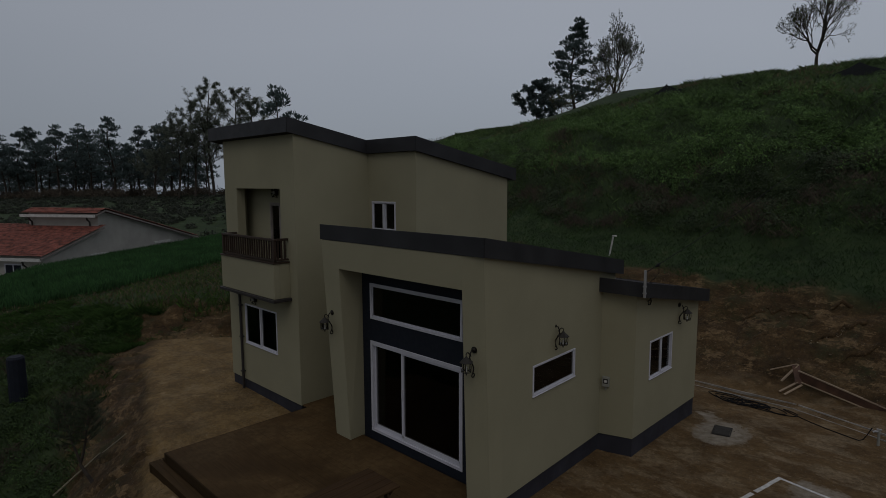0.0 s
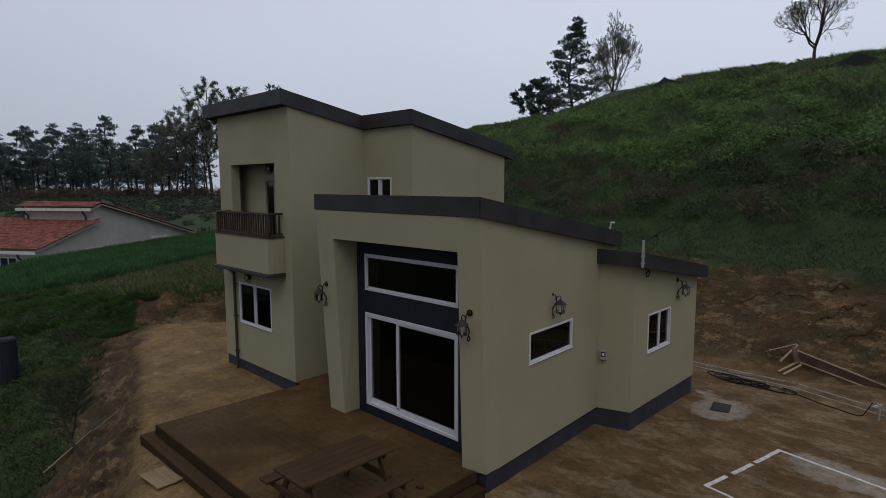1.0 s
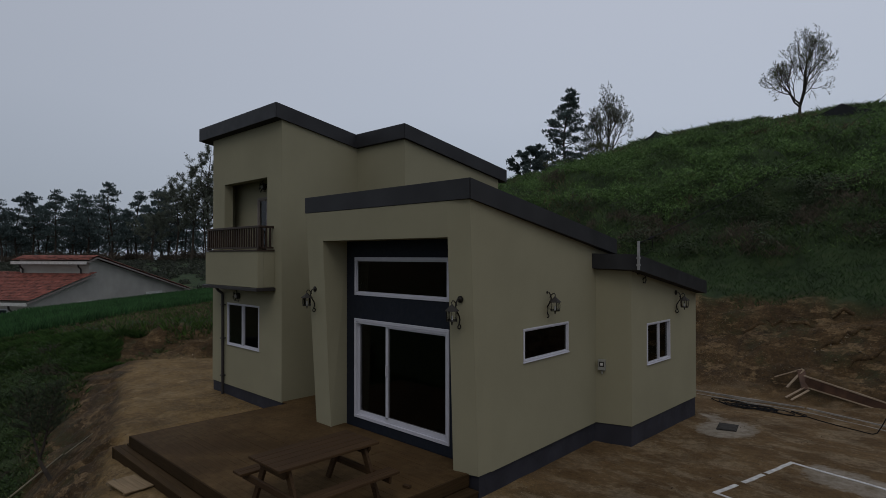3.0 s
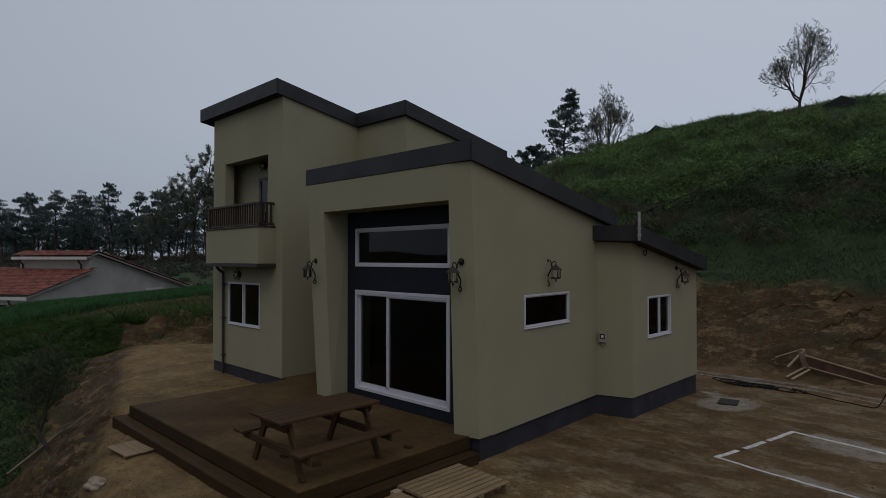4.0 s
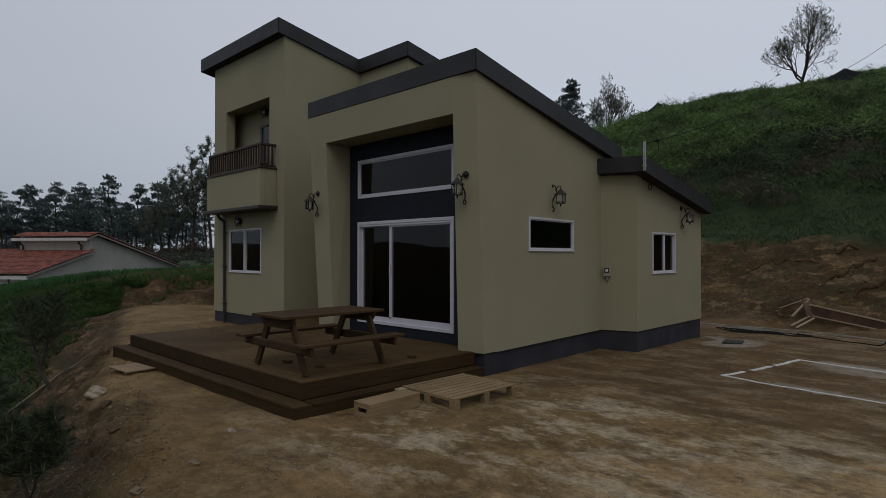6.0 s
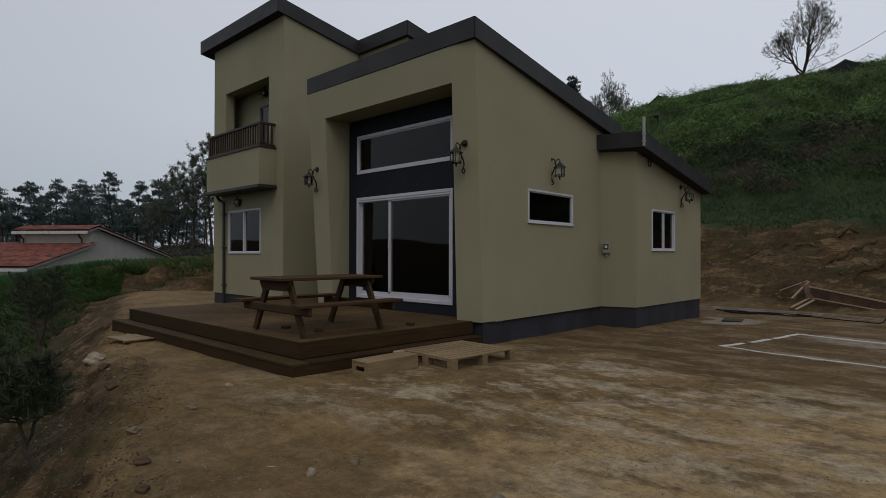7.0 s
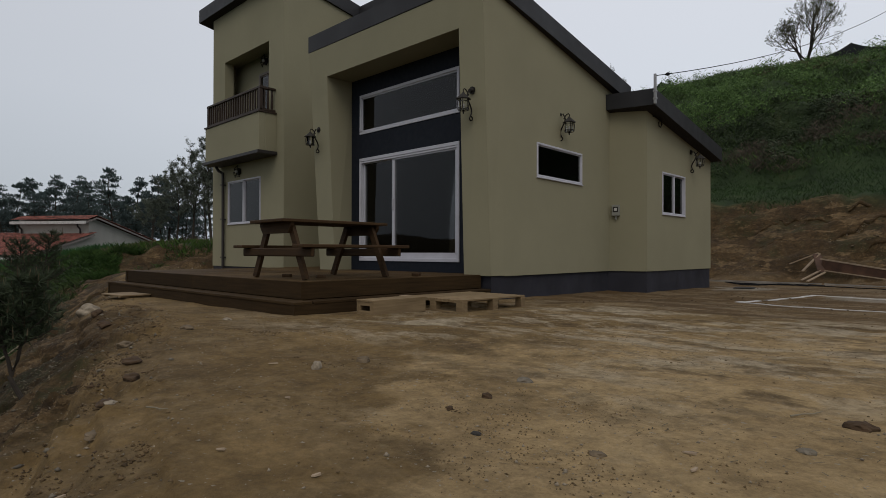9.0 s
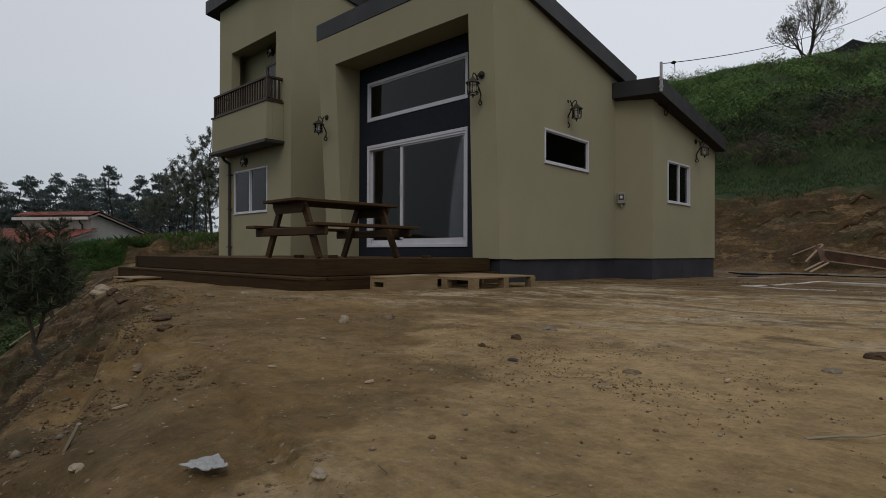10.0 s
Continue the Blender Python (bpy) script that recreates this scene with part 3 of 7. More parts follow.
def make_ground():
    xs = np.unique(np.concatenate([spread(-900, 900, -9.0, 1.5, 0.07, 1.05), np.arange(-27, -14.6, 0.25), np.arange(-14.6, -9, 0.09), np.arange(-4.6, 0.4, 0.0312)]))
    ys = np.unique(np.concatenate([spread(-900, 900, 0.0, 6.0, 0.07, 1.05), np.arange(9.0, 15, 0.14), np.arange(15, 24, 0.22), np.arange(24.3, 40, 0.5), np.arange(0.55, 3.2, 0.0312)]))
    gx, gy = np.meshgrid(xs, ys)
    gz = terrain(gx, gy)
    # the plot under the house is level
    inside = (gx > -15.5) & (gx < -6.1) & (gy > 7.8) & (gy < 13.0)
    gz = np.where(inside, np.minimum(gz, -0.05), gz)
    nx, ny = len(xs), len(ys)
    co = np.stack([gx.ravel(), gy.ravel(), gz.ravel()], 1)
    i = np.arange((nx - 1) * (ny - 1))
    r, c = i // (nx - 1), i % (nx - 1)
    a = r * nx + c
    faces = np.stack([a, a + 1, a + nx + 1, a + nx], 1)
    me = bpy.data.meshes.new("ground")
    me.vertices.add(len(co))
    me.vertices.foreach_set("co", co.ravel())
    me.loops.add(faces.size)
    me.loops.foreach_set("vertex_index", faces.ravel().astype(np.int32))
    me.polygons.add(len(faces))
    me.polygons.foreach_set("loop_start", (np.arange(len(faces)) * 4).astype(np.int32))
    me.update()
    x, y = co[:, 0], co[:, 1]
    yy = y - back_y(x)
    n = rough(x, y, 1.5, 3, 61)
    turf = smooth01(21.2, 22.0, yy + 0.5 * n)
    ld = left_d(x, y)
    turf = np.maximum(turf, smooth01(2.4, 3.3, ld + 0.6 * n) * smooth01(-12, -18, x))
    d = (edge_y(x) - y) * 0.95
    turf = np.maximum(turf, smooth01(0.9, 1.7, d + 0.5 * n - 0.5 - 2.0 * smooth01(-17, -9, x)) * 0.95)
    turf = np.maximum(turf, smooth01(60, 80, np.hypot(x, y)))
    # less turf on the unseen rise: its mirrored haze is put into the colour
    turf = turf * (1 - 0.75 * smooth01(45, 70, np.hypot(x, y)) * smooth01(6, 30, -y))
    bank = np.maximum(smooth01(17.4, 18.6, yy + 0.4 * n), smooth01(-0.1, 0.7, ld) * smooth01(-12, -20, x))
    bank = np.maximum(bank, smooth01(-0.30, 0.18, d - 0.34 * smooth01(-3.4, -1.8, x) + 0.30 * n + 0.12 * rough(x, y, 0.3, 2, 63)))
    right, ahead = 0.716 * x + 0.698 * y, 0.716 * y - 0.698 * x
    sandy = 1.5 * np.exp(-(((x - 1.0) / 3.7) ** 2 + ((y - 3.2) / 3.2) ** 2)) * smooth01(-0.60, 0.50, right + 0.3 * n + 0.25 * rough(x, y, 0.4, 3, 67))
    sandy = sandy + 0.22 * np.exp(-(((x + 15.8) / 3.2) ** 2 + ((y - 5.6) / 2.2) ** 2))
    sandy = sandy - 0.45 * np.exp(-((x + 1.62) ** 2 + (y - 1.58) ** 2) / 0.10) * smooth01(-0.5, 0.5, rough(x, y, 0.35, 3, 69))
    pale = 0.10 + 0.90 * smooth01(-7.0, -4.0, x + 0.5 * n) * smooth01(2.6, 4.4, y + 0.6 * n) * (1 - 0.8 * smooth01(6.0, 8.5, y + 0.6 * n))
    wet = smooth01(6.3, 8.6, y + 0.9 * n) * smooth01(-9, -7, x) * (1 - smooth01(0.5, 4.0, x + n))
    over = (y - 12.56 + 0.197 * (x + 2.70)) * 0.981
    under = (y - 10.17 + 0.188 * (x + 3.22)) * 0.983
    spill = 0.74 * smooth01(-1.1, -0.15, over) * smooth01(0.75, 0.1, over) * smooth01(-2.75, -2.2, x) * (1 - 0.3 * smooth01(1.5, 3.5, x))
    spill = np.maximum(spill, 0.62 * np.exp(-((under - 0.12) / 0.28) ** 2) * smooth01(-3.1, -2.3, x))
    for cx, cy, rx, ry, k in ((-4.30, 13.98, 0.72, 0.86, 1.0), (-5.0, 15.0, 0.42, 0.30, 0.75), (-4.75, 14.75, 0.35, 0.5, 0.6)):
        spill = np.maximum(spill, k * np.exp(-(((x - cx) / rx) ** 2 + ((y - cy) / ry) ** 2) ** 1.5))
    for name, val in (("spill", spill), ("turf", turf), ("bank", bank), ("dry", sandy), ("pale", pale), ("wet", wet)):
        at = me.attributes.new(name, "FLOAT", "POINT")
        at.data.foreach_set("value", np.clip(val, 0, 1).astype(np.float32))
    me.polygons.foreach_set("use_smooth", np.ones(len(faces), bool))
    me.materials.append(MAT["earth"])
    return tagged(new("ground", me), "bare brown earth yard with a cut bank, slope and grassy hill", "ground", kind="structure")


ground = make_ground()


def gz(x, y):
    return float(terrain(x, y))


# ---- house ----
house = thing("house", (-10, 9, 0), "cream stucco two-storey house with dark sloping roofs beside a timber deck", "house")
HOUSE_AT = house.matrix_basis.inverted()


def hpart(name, bm, mat, parent=None, label=""):
    """A part of the house, given in the plan's own coordinates."""
    bm.transform(HOUSE_AT)
    return part(name, bm, mat, parent or house, label)


UP_SLOPE, LOW_SLOPE, EXT_SLOPE = 0.181, 0.172, 0.172
BASE = 0.285


def up_roof(x, y):
    return 7.318 - UP_SLOPE * (y - 7.237)


def low_roof(x, y):
    return 4.918 - LOW_SLOPE * (y - 6.92)


def ext_roof(x, y):
    return 3.765 - EXT_SLOPE * (y - 11.05)


TWX0, TWX1, TWY = -15.72, -12.03, 7.42
UPX1, UPY, UPB = -10.17, 9.64, 13.22
DEPTH_UP = 0.33

# tower and upper storey walls
hpart("wall", wall_bm((TWX0, TWY), (TWX1, TWY), 0.24, BASE, 6.97, [(0.70, 3.00, 3.86, 5.66), (0.915, 2.63, 1.37, 2.485)]), "wall")
hpart("wall", wall_bm((TWX1, TWY + 0.24), (TWX1, UPY), 0.24, BASE, lambda u: up_roof(0, TWY + 0.24 + u) - DEPTH_UP + 0.01), "wall")
hpart("wall", wall_bm((TWX1, UPY), (UPX1, UPY), 0.24, BASE, up_roof(0, UPY) - DEPTH_UP + 0.01, [(0.15, 1.10, 4.55, 5.315)]), "wall")
hpart("wall", wall_bm((UPX1, UPY + 0.24), (UPX1, UPB), 0.24, BASE, lambda u: up_roof(0, UPY + 0.24 + u) - DEPTH_UP + 0.01), "wall")
hpart("wall", wall_bm((UPX1 - 0.24, UPB), (TWX0, UPB), 0.24, BASE, up_roof(0, UPB) - DEPTH_UP + 0.01), "wall")
hpart("wall", wall_bm((TWX0, UPB - 0.24), (TWX0, TWY + 0.24), 0.24, BASE, lambda u: up_roof(0, UPB - 0.24 - u) - DEPTH_UP + 0.01), "wall")

UP_PLAN = [(-16.2, 7.237), (-11.985, 7.237), (-11.985, 9.555), (-10.09, 9.555), (-10.09, 13.5), (-16.2, 13.5)]
LOW_PLAN = [(-10.20, 6.90), (-5.66, 6.90), (-5.80, 11.80), (-10.20, 11.80)]
EXT_PLAN = [(-5.94, 10.99), (-4.99, 11.13), (-5.03, 14.86), (-8.5, 14.86), (-8.5, 10.99)]


def roof(plan, top, thick, name="roof"):
    r = hpart(name, slab_bm(plan, top, thick), "shingle", label="dark grey shingle roof with a deep plain edge")
    n = len(plan)
    for i in range(n):
        (x0, y0), (x1, y1) = plan[i], plan[(i + 1) % n]
        way = Vector((x1 - x0, y1 - y0)).normalized()
        out = Vector((way.y, -way.x)) * 0.014
        bm = bmesh.new()
        v = [bm.verts.new((x + o * out.x, y + o * out.y, top(x, y) - d)) for o in (0.0, 1.0) for x, y in ((x0, y0), (x1, y1)) for d in (-0.012, thick + 0.004)]
        for q in ((0, 1, 3, 2), (4, 6, 7, 5), (0, 4, 5, 1), (2, 3, 7, 6), (0, 2, 6, 4), (1, 5, 7, 3)):
            bm.faces.new([v[k] for k in q])
        bm.transform(HOUSE_AT)
        part("fascia_board", bm, "fascia", r)
    return r


roof(UP_PLAN, up_roof, DEPTH_UP)
roof(LOW_PLAN, low_roof, 0.30)
roof(EXT_PLAN, ext_roof, 0.29)

# main block: leaning portal, navy wall behind it, side wall
PX0, PX1 = -10.10, -5.735


def portal_lean(u, z):
    """The front leans outward towards its top, and its left edge spreads."""
    k = (z - 0.3) / 4.3
    left = 1 - min(1.0, u / 1.5)
    corner = max(0.0, min(1.0, (u - 3.93) / 0.43))
    dx = 0.05 * left - 0.12 * k * left + (1 - left) * (0.02 * k - 0.01 * (1 - k)) * (1 - corner) + 0.03 * k * corner
    dy = -0.19 * k * left + (1 - left) * (-0.178 * k * (1 - corner) + (0.10 - 0.23 * k) * corner)
    return dx, dy


hpart("wall", wall_bm((PX0, 7.08), (PX1, 7.08), 0.42, 0.295, low_roof(0, 7.0) - 0.295, [(0.53, 3.93, 0.295, 4.035)], portal_lean), "wall", label="cream portal wall that leans outward")
SIDE_A, SIDE_B = (-5.737, 7.502), (-5.955, 11.75)
hpart("wall", wall_bm(SIDE_A, SIDE_B, 0.22, BASE, lambda u: low_roof(0, 7.502 + u) - 0.29, [(0.923, 2.483, 1.895, 2.475)]), "wall")
hpart("wall", wall_bm((-6.18, 11.75), (UPX1 + 0.01, 11.75), 0.2, BASE, low_roof(0, 11.75) - 0.29), "wall")
hpart("wall", wall_bm((PX0 + 0.06, 9.64), (PX0 + 0.06, 7.5), 0.2, BASE, lambda u: low_roof(0, 9.64 - u) - 0.29), "wall")
hpart("wall", wall_bm((-10.0, 7.49), (-5.99, 7.49), 0.2, 0.2, low_roof(0, 7.7) - 0.31, [(0.70, 3.35, 0.485, 2.475), (0.70, 3.35, 2.945, 3.71)]), "navy", label="navy painted wall panel behind the portal")

# extension
EXT_A, EXT_B, EXT_C = (-5.96, 11.13), (-5.245, 11.36), (-5.255, 14.80)
hpart("wall", wall_bm(EXT_A, EXT_B, 0.2, BASE, ext_roof(0, 11.25) - 0.28), "wall")
hpart("wall", wall_bm((-5.246, 11.362), EXT_C, 0.2, BASE, lambda u: ext_roof(0, 11.362 + u) - 0.28, [(0.698, 1.883, 1.435, 2.305)]), "wall")
hpart("wall", wall_bm((-5.456, 14.80), (-8.3, 14.80), 0.2, BASE, ext_roof(0, 14.8) - 0.28), "wall")

# plinths
for p, q in (((TWX0 + 0.02, TWY + 0.02), (TWX1 - 0.02, TWY + 0.02)), ((TWX1 - 0.02, TWY + 0.181), (TWX1 - 0.02, UPY)), ((TWX0 + 0.02, UPB), (TWX0 + 0.02, TWY + 0.181)), ((-5.770, 7.381), (-5.970, 11.2)),
             ((-7.2, 7.22), (-5.762, 7.22)), ((-5.98, 11.15), (-5.265, 11.38)), ((-5.265, 11.38), (-5.275, 14.78)), ((-5.275, 14.78), (-8.3, 14.78)), ((-10.0, 7.47), (-5.99, 7.47))):
    top_z = BASE + 0.004 if (p, q) != ((-10.0, 7.47), (-5.99, 7.47)) else 0.21
    hpart("plinth", wall_bm(p, q, 0.16, -0.45, top_z), "plinth", label="dark blue-grey painted plinth")

# floors, inner walls and ceilings that close the rooms
for slab in ((TWX0 + 0.3, UPX1 - 0.3, 9.9, 12.9, 0.2, 0.3), (-9.9, -6.15, 7.72, 11.5, 0.2, 0.45), (-8.1, -5.5, 12.0, 14.5, 0.2, 0.45), (-15.4, -12.3, 7.7, 12.8, 3.3, 3.45)):
    hpart("floor_slab", boxes(slab), "innerfloor")
hpart("inner_wall", boxes((-9.9, -6.22, 11.40, 11.5, 0.45, 3.7)), "innerwood", label="reddish boarded wall inside")
hpart("inner_ceiling", slab_bm([(-9.98, 7.71), (-6.06, 7.71), (-6.2, 11.5), (-9.98, 11.5)], lambda x, y: low_roof(x, y) - 0.34, 0.06), "innerwood", label="reddish boarded ceiling inside")


# windows
def window(a, b, z0, z1, outward, bars, frame_w=0.036, sill=True, deep=0.07, label="white plastic sliding window with dark glass", mat="pvc"):
    """A sliding window in an opening between plan points a and b (left to right from outside); bars: shares of the width at which an upright stands."""
    a, b, out = Vector(a), Vector(b), Vector(outward)
    w = (b - a).length
    ob = new("window")
    ob.parent = house
    turn = math.degrees(math.atan2(b.y - a.y, b.x - a.x))
    mid = HOUSE_AT @ Vector((a.x, a.y, 0))
    ob.matrix_basis = pose(mid.x, mid.y, mid.z, 0, 0, turn)
    ob["label"] = label
    f = frame_w
    part("window_frame", boxes((0, w, -0.015, deep, z0, z0 + f), (0, w, -0.015, deep, z1 - f, z1), (0, f, -0.015, deep, z0 + f, z1 - f), (w - f, w, -0.015, deep, z0 + f, z1 - f), bevel=0.004), mat, ob)
    edges = [0.0, *bars, 1.0]
    for k, s in enumerate(bars):
        part("meeting_stile", boxes((w * s - f * 0.5, w * s + f * 0.5, -0.005, deep * 0.75, z0 + f + 0.001, z1 - f - 0.001), bevel=0.004), mat, ob)
    for k in range(len(edges) - 1):
        x0, x1 = w * edges[k] + f * 0.8, w * edges[k + 1] - f * 0.8
        yk = 0.02 + 0.022 * (k % 2)
        s = f * 0.55
        part("sash", boxes((x0, x1, yk - 0.012, yk + 0.012, z0 + f * 0.9, z0 + f * 0.9 + s), (x0, x1, yk - 0.012, yk + 0.012, z1 - f * 0.9 - s, z1 - f * 0.9), (x0, x0 + s, yk - 0.012, yk + 0.012, z0 + f, z1 - f), (x1 - s, x1, yk - 0.012, yk + 0.012, z0 + f, z1 - f)), mat, ob)
        p = part("pane", boxes((x0 + s * 0.5, x1 - s * 0.5, yk - 0.003, yk + 0.003, z0 + f + s * 0.5, z1 - f - s * 0.5)), "glass", ob)
        p.visible_shadow = False
    if sill:
        part("sill", boxes((-0.01, w + 0.01, -0.03, 0.03, z0 - 0.012, z0 + 0.004), bevel=0.004), mat, ob)
    return ob


def along(p, q, u):
    p, q = Vector(p), Vector(q)
    return p + (q - p).normalized() * u


window((-14.805, TWY), (-13.09, TWY), 1.37, 2.485, (0, -1), [0.48])
window((-11.88, UPY), (-10.93, UPY), 4.55, 5.315, (0, -1), [0.5], 0.045)
window(along(SIDE_A, SIDE_B, 0.923), along(SIDE_A, SIDE_B, 2.483), 1.895, 2.475, (1, 0), [], label="low wide white-framed window")
window(along(EXT_B, EXT_C, 0.70), along(EXT_B, EXT_C, 1.885), 1.435, 2.305, (1, 0), [0.52])
window((-9.30, 7.49), (-6.65, 7.49), 2.945, 3.71, (0, -1), [], 0.055, False, label="wide white-framed clerestory window above the sliding door")


def sliding_door(x0, x1, y, z0, z1):
    ob = new("sliding_door")
    ob.parent = house
    ob["label"] = "tall white-framed glass sliding door, closed"
    m = HOUSE_AT @ Vector((x0, y, z0))
    ob.matrix_basis = Matrix.Translation(m)
    w, h, f = x1 - x0, z1 - z0, 0.06
    part("door_frame", boxes((0, w, -0.02, 0.12, 0, f), (0, w, -0.02, 0.12, h - f, h), (0, f, -0.02, 0.12, f, h - f), (w - f, w, -0.02, 0.12, f, h - f), bevel=0.004), "pvc", ob)
    part("track_rail", boxes((f, w - f, -0.012, 0.0, h - f - 0.035, h - f - 0.005)), "pvc", ob)
    split = w * 0.37
    for k, (a, b) in enumerate(((f * 0.7, split + 0.03), (split - 0.03, w - f * 0.7))):
        yk, s = (0.07, 0.03)[k], (0.05, 0.065)[k]
        part("door_leaf", boxes((a, b, yk - 0.02, yk + 0.02, f * 0.9, f + s * 1.5), (a, b, yk - 0.02, yk + 0.02, h - f - s, h - f * 0.9), (a, a + s, yk - 0.02, yk + 0.02, f + s, h - f - s * 0.9), (b - s, b, yk - 0.02, yk + 0.02, f + s, h - f - s * 0.9)), "pvc", ob)
        p = part("pane", boxes((a + s * 0.6, b - s * 0.6, yk - 0.004, yk + 0.004, f + s, h - f - s * 0.6)), "glass", ob)
        p.visible_shadow = False
    part("door_handle", boxes((split + 0.005, split + 0.025, -0.03, 0.01, 0.95, 1.15), bevel=0.004), "pvc", ob)


sliding_door(-9.30, -6.65, 7.49, 0.485, 2.475)

# balcony
balcony = new("balcony")
balcony.parent = house
balcony["label"] = "shallow balcony with cream parapet and dark slatted wooden railing"
BX0, BX1, BY = -15.19, -12.37, 6.98


def bpart(name, bm, mat, label=""):
    bm.transform(HOUSE_AT)
    return part(name, bm, mat, balcony, label)


bpart("parapet", boxes((BX0, BX1, BY, BY + 0.16, 2.98, 3.85), (BX0, BX0 + 0.16, BY + 0.16, TWY, 2.98, 3.85), (BX1 - 0.16, BX1, BY + 0.16, TWY, 2.98, 3.85), bevel=0.008), "wall")
bpart("balcony_floor", boxes((BX0 + 0.17, BX1 - 0.17, BY + 0.17, 7.95, 3.36, 3.46)), "concrete")
bpart("drip_edge", boxes((BX0 - 0.06, BX1 + 0.06, BY - 0.06, TWY - 0.003, 2.90, 2.975), bevel=0.006), "pipe", "dark brown slab edge under the parapet")
bpart("coping", boxes((BX0 - 0.025, BX1 + 0.025, BY - 0.025, BY + 0.18, 3.852, 3.885), (BX0 - 0.025, BX0 + 0.18, BY + 0.18, TWY - 0.003, 3.852, 3.885), (BX1 - 0.18, BX1 + 0.025, BY + 0.18, TWY - 0.003, 3.852, 3.885)), "rail")
bpart("handrail", boxes((BX0 + 0.0, BX1 - 0.0, BY + 0.03, BY + 0.11, 4.40, 4.455), (BX0 + 0.02, BX0 + 0.10, BY + 0.112, TWY - 0.003, 4.40, 4.455), (BX1 - 0.10, BX1 - 0.02, BY + 0.112, TWY - 0.003, 4.40, 4.455), bevel=0.006), "rail")
bpart("bottom_rail", boxes((BX0 + 0.02, BX1 - 0.02, BY + 0.045, BY + 0.095, 3.91, 3.95), (BX0 + 0.035, BX0 + 0.085, BY + 0.1, TWY - 0.003, 3.91, 3.95), (BX1 - 0.085, BX1 - 0.035, BY + 0.1, TWY - 0.003, 3.91, 3.95)), "rail")
for x in (BX0 + 0.06, BX1 - 0.06):
    bpart("post", boxes((x - 0.04, x + 0.04, BY + 0.03, BY + 0.11, 3.885, 4.399), bevel=0.005), "rail")
for k in range(1, 22):
    x = BX0 + 0.06 + (BX1 - BX0 - 0.12) * k / 22
    bpart("baluster", boxes((x - 0.018, x + 0.018, BY + 0.052, BY + 0.088, 3.951, 4.399)), "rail")
for x in (BX0 + 0.06, BX1 - 0.06):
    for k in (1, 2, 3):
        y = BY + 0.07 + 0.095 * k
        bpart("baluster", boxes((x - 0.018, x + 0.018, y - 0.018, y + 0.018, 3.951, 4.399)), "rail")
hpart("niche_wall", wall_bm((-15.48, 7.95), (-12.27, 7.95), 0.1, 3.46, 6.3, [(1.30, 2.35, 3.50, 5.28)]), "wall")
hpart("niche_ceiling", boxes((-15.48, -12.27, 7.66, 7.95, 5.72, 5.80)), "wall")
window((-14.18, 7.95), (-13.13, 7.95), 3.50, 5.28, (0, -1), [0.5], 0.06, False, label="beige-framed glass balcony door", mat="nbtrim")

# rain pipe
bm = bmesh.new()
tube(bm, [(-15.16, 7.25, 2.90), (-15.13, 7.30, 2.80), (-15.0, 7.36, 2.72), (-14.985, 7.36, 2.6), (-14.965, 7.36, 0.02)], 0.038, 10)
pipe = hpart("rain_pipe", bm, "pipe", label="dark brown rain pipe")
for z in (0.5, 1.5, 2.4):
    hpart("pipe_bracket", boxes((-15.03, -14.92, 7.31, 7.425, z, z + 0.03)), "pipe", pipe)


# ---- deck, table and loose timber ----
deck = thing("timber_deck", (-8.8, 5.6, 0), "brown stained timber deck with one wrap-round step against the house", "deck")


def at_thing(owner):
    inv = owner.matrix_basis.inverted()

    def make(name, bm, mat, parent=None, label=""):
        bm.transform(inv)
        return part(name, bm, mat, parent or owner, label)

    return make


dp = at_thing(deck)
DX0, DX1, DY0, DZ = -11.78, -5.93, 4.09, 0.31
dp("deck_frame", boxes((DX0 + 0.05, DX1 - 0.05, DY0 + 0.05, 7.40, -0.1, DZ - 0.03)), "decky")
dp("step_frame", boxes((DX0 - 0.22, DX1 + 0.22, DY0 - 0.22, 7.05, -0.15, 0.072)), "decky")
rows = 24
pitch_y = (7.44 - DY0) / rows
rng = random.Random(5)
for k in range(rows):
    y = DY0 + pitch_y * k
    cut = DX0 + rng.choice((2.2, 2.9, 3.6, 4.1))
    for a, b in ((DX0, cut - 0.002), (cut + 0.002, DX1)):
        dz = rng.uniform(-0.002, 0.002)
        bm = boxes((a, b, y + 0.0015, y + pitch_y - 0.0015, DZ - 0.03 + dz, DZ + dz))
        dp("deck_board", bm, "deck")
# the deck runs on into the corner between the tower and the main block
for k in range(15):
    y = 7.44 + pitch_y * k
    dp("deck_board", boxes((TWX1 + 0.02, PX0 + 0.04, y + 0.0015, y + pitch_y - 0.0015, DZ - 0.03, DZ - rng.uniform(0.0, 0.002))), "deck")
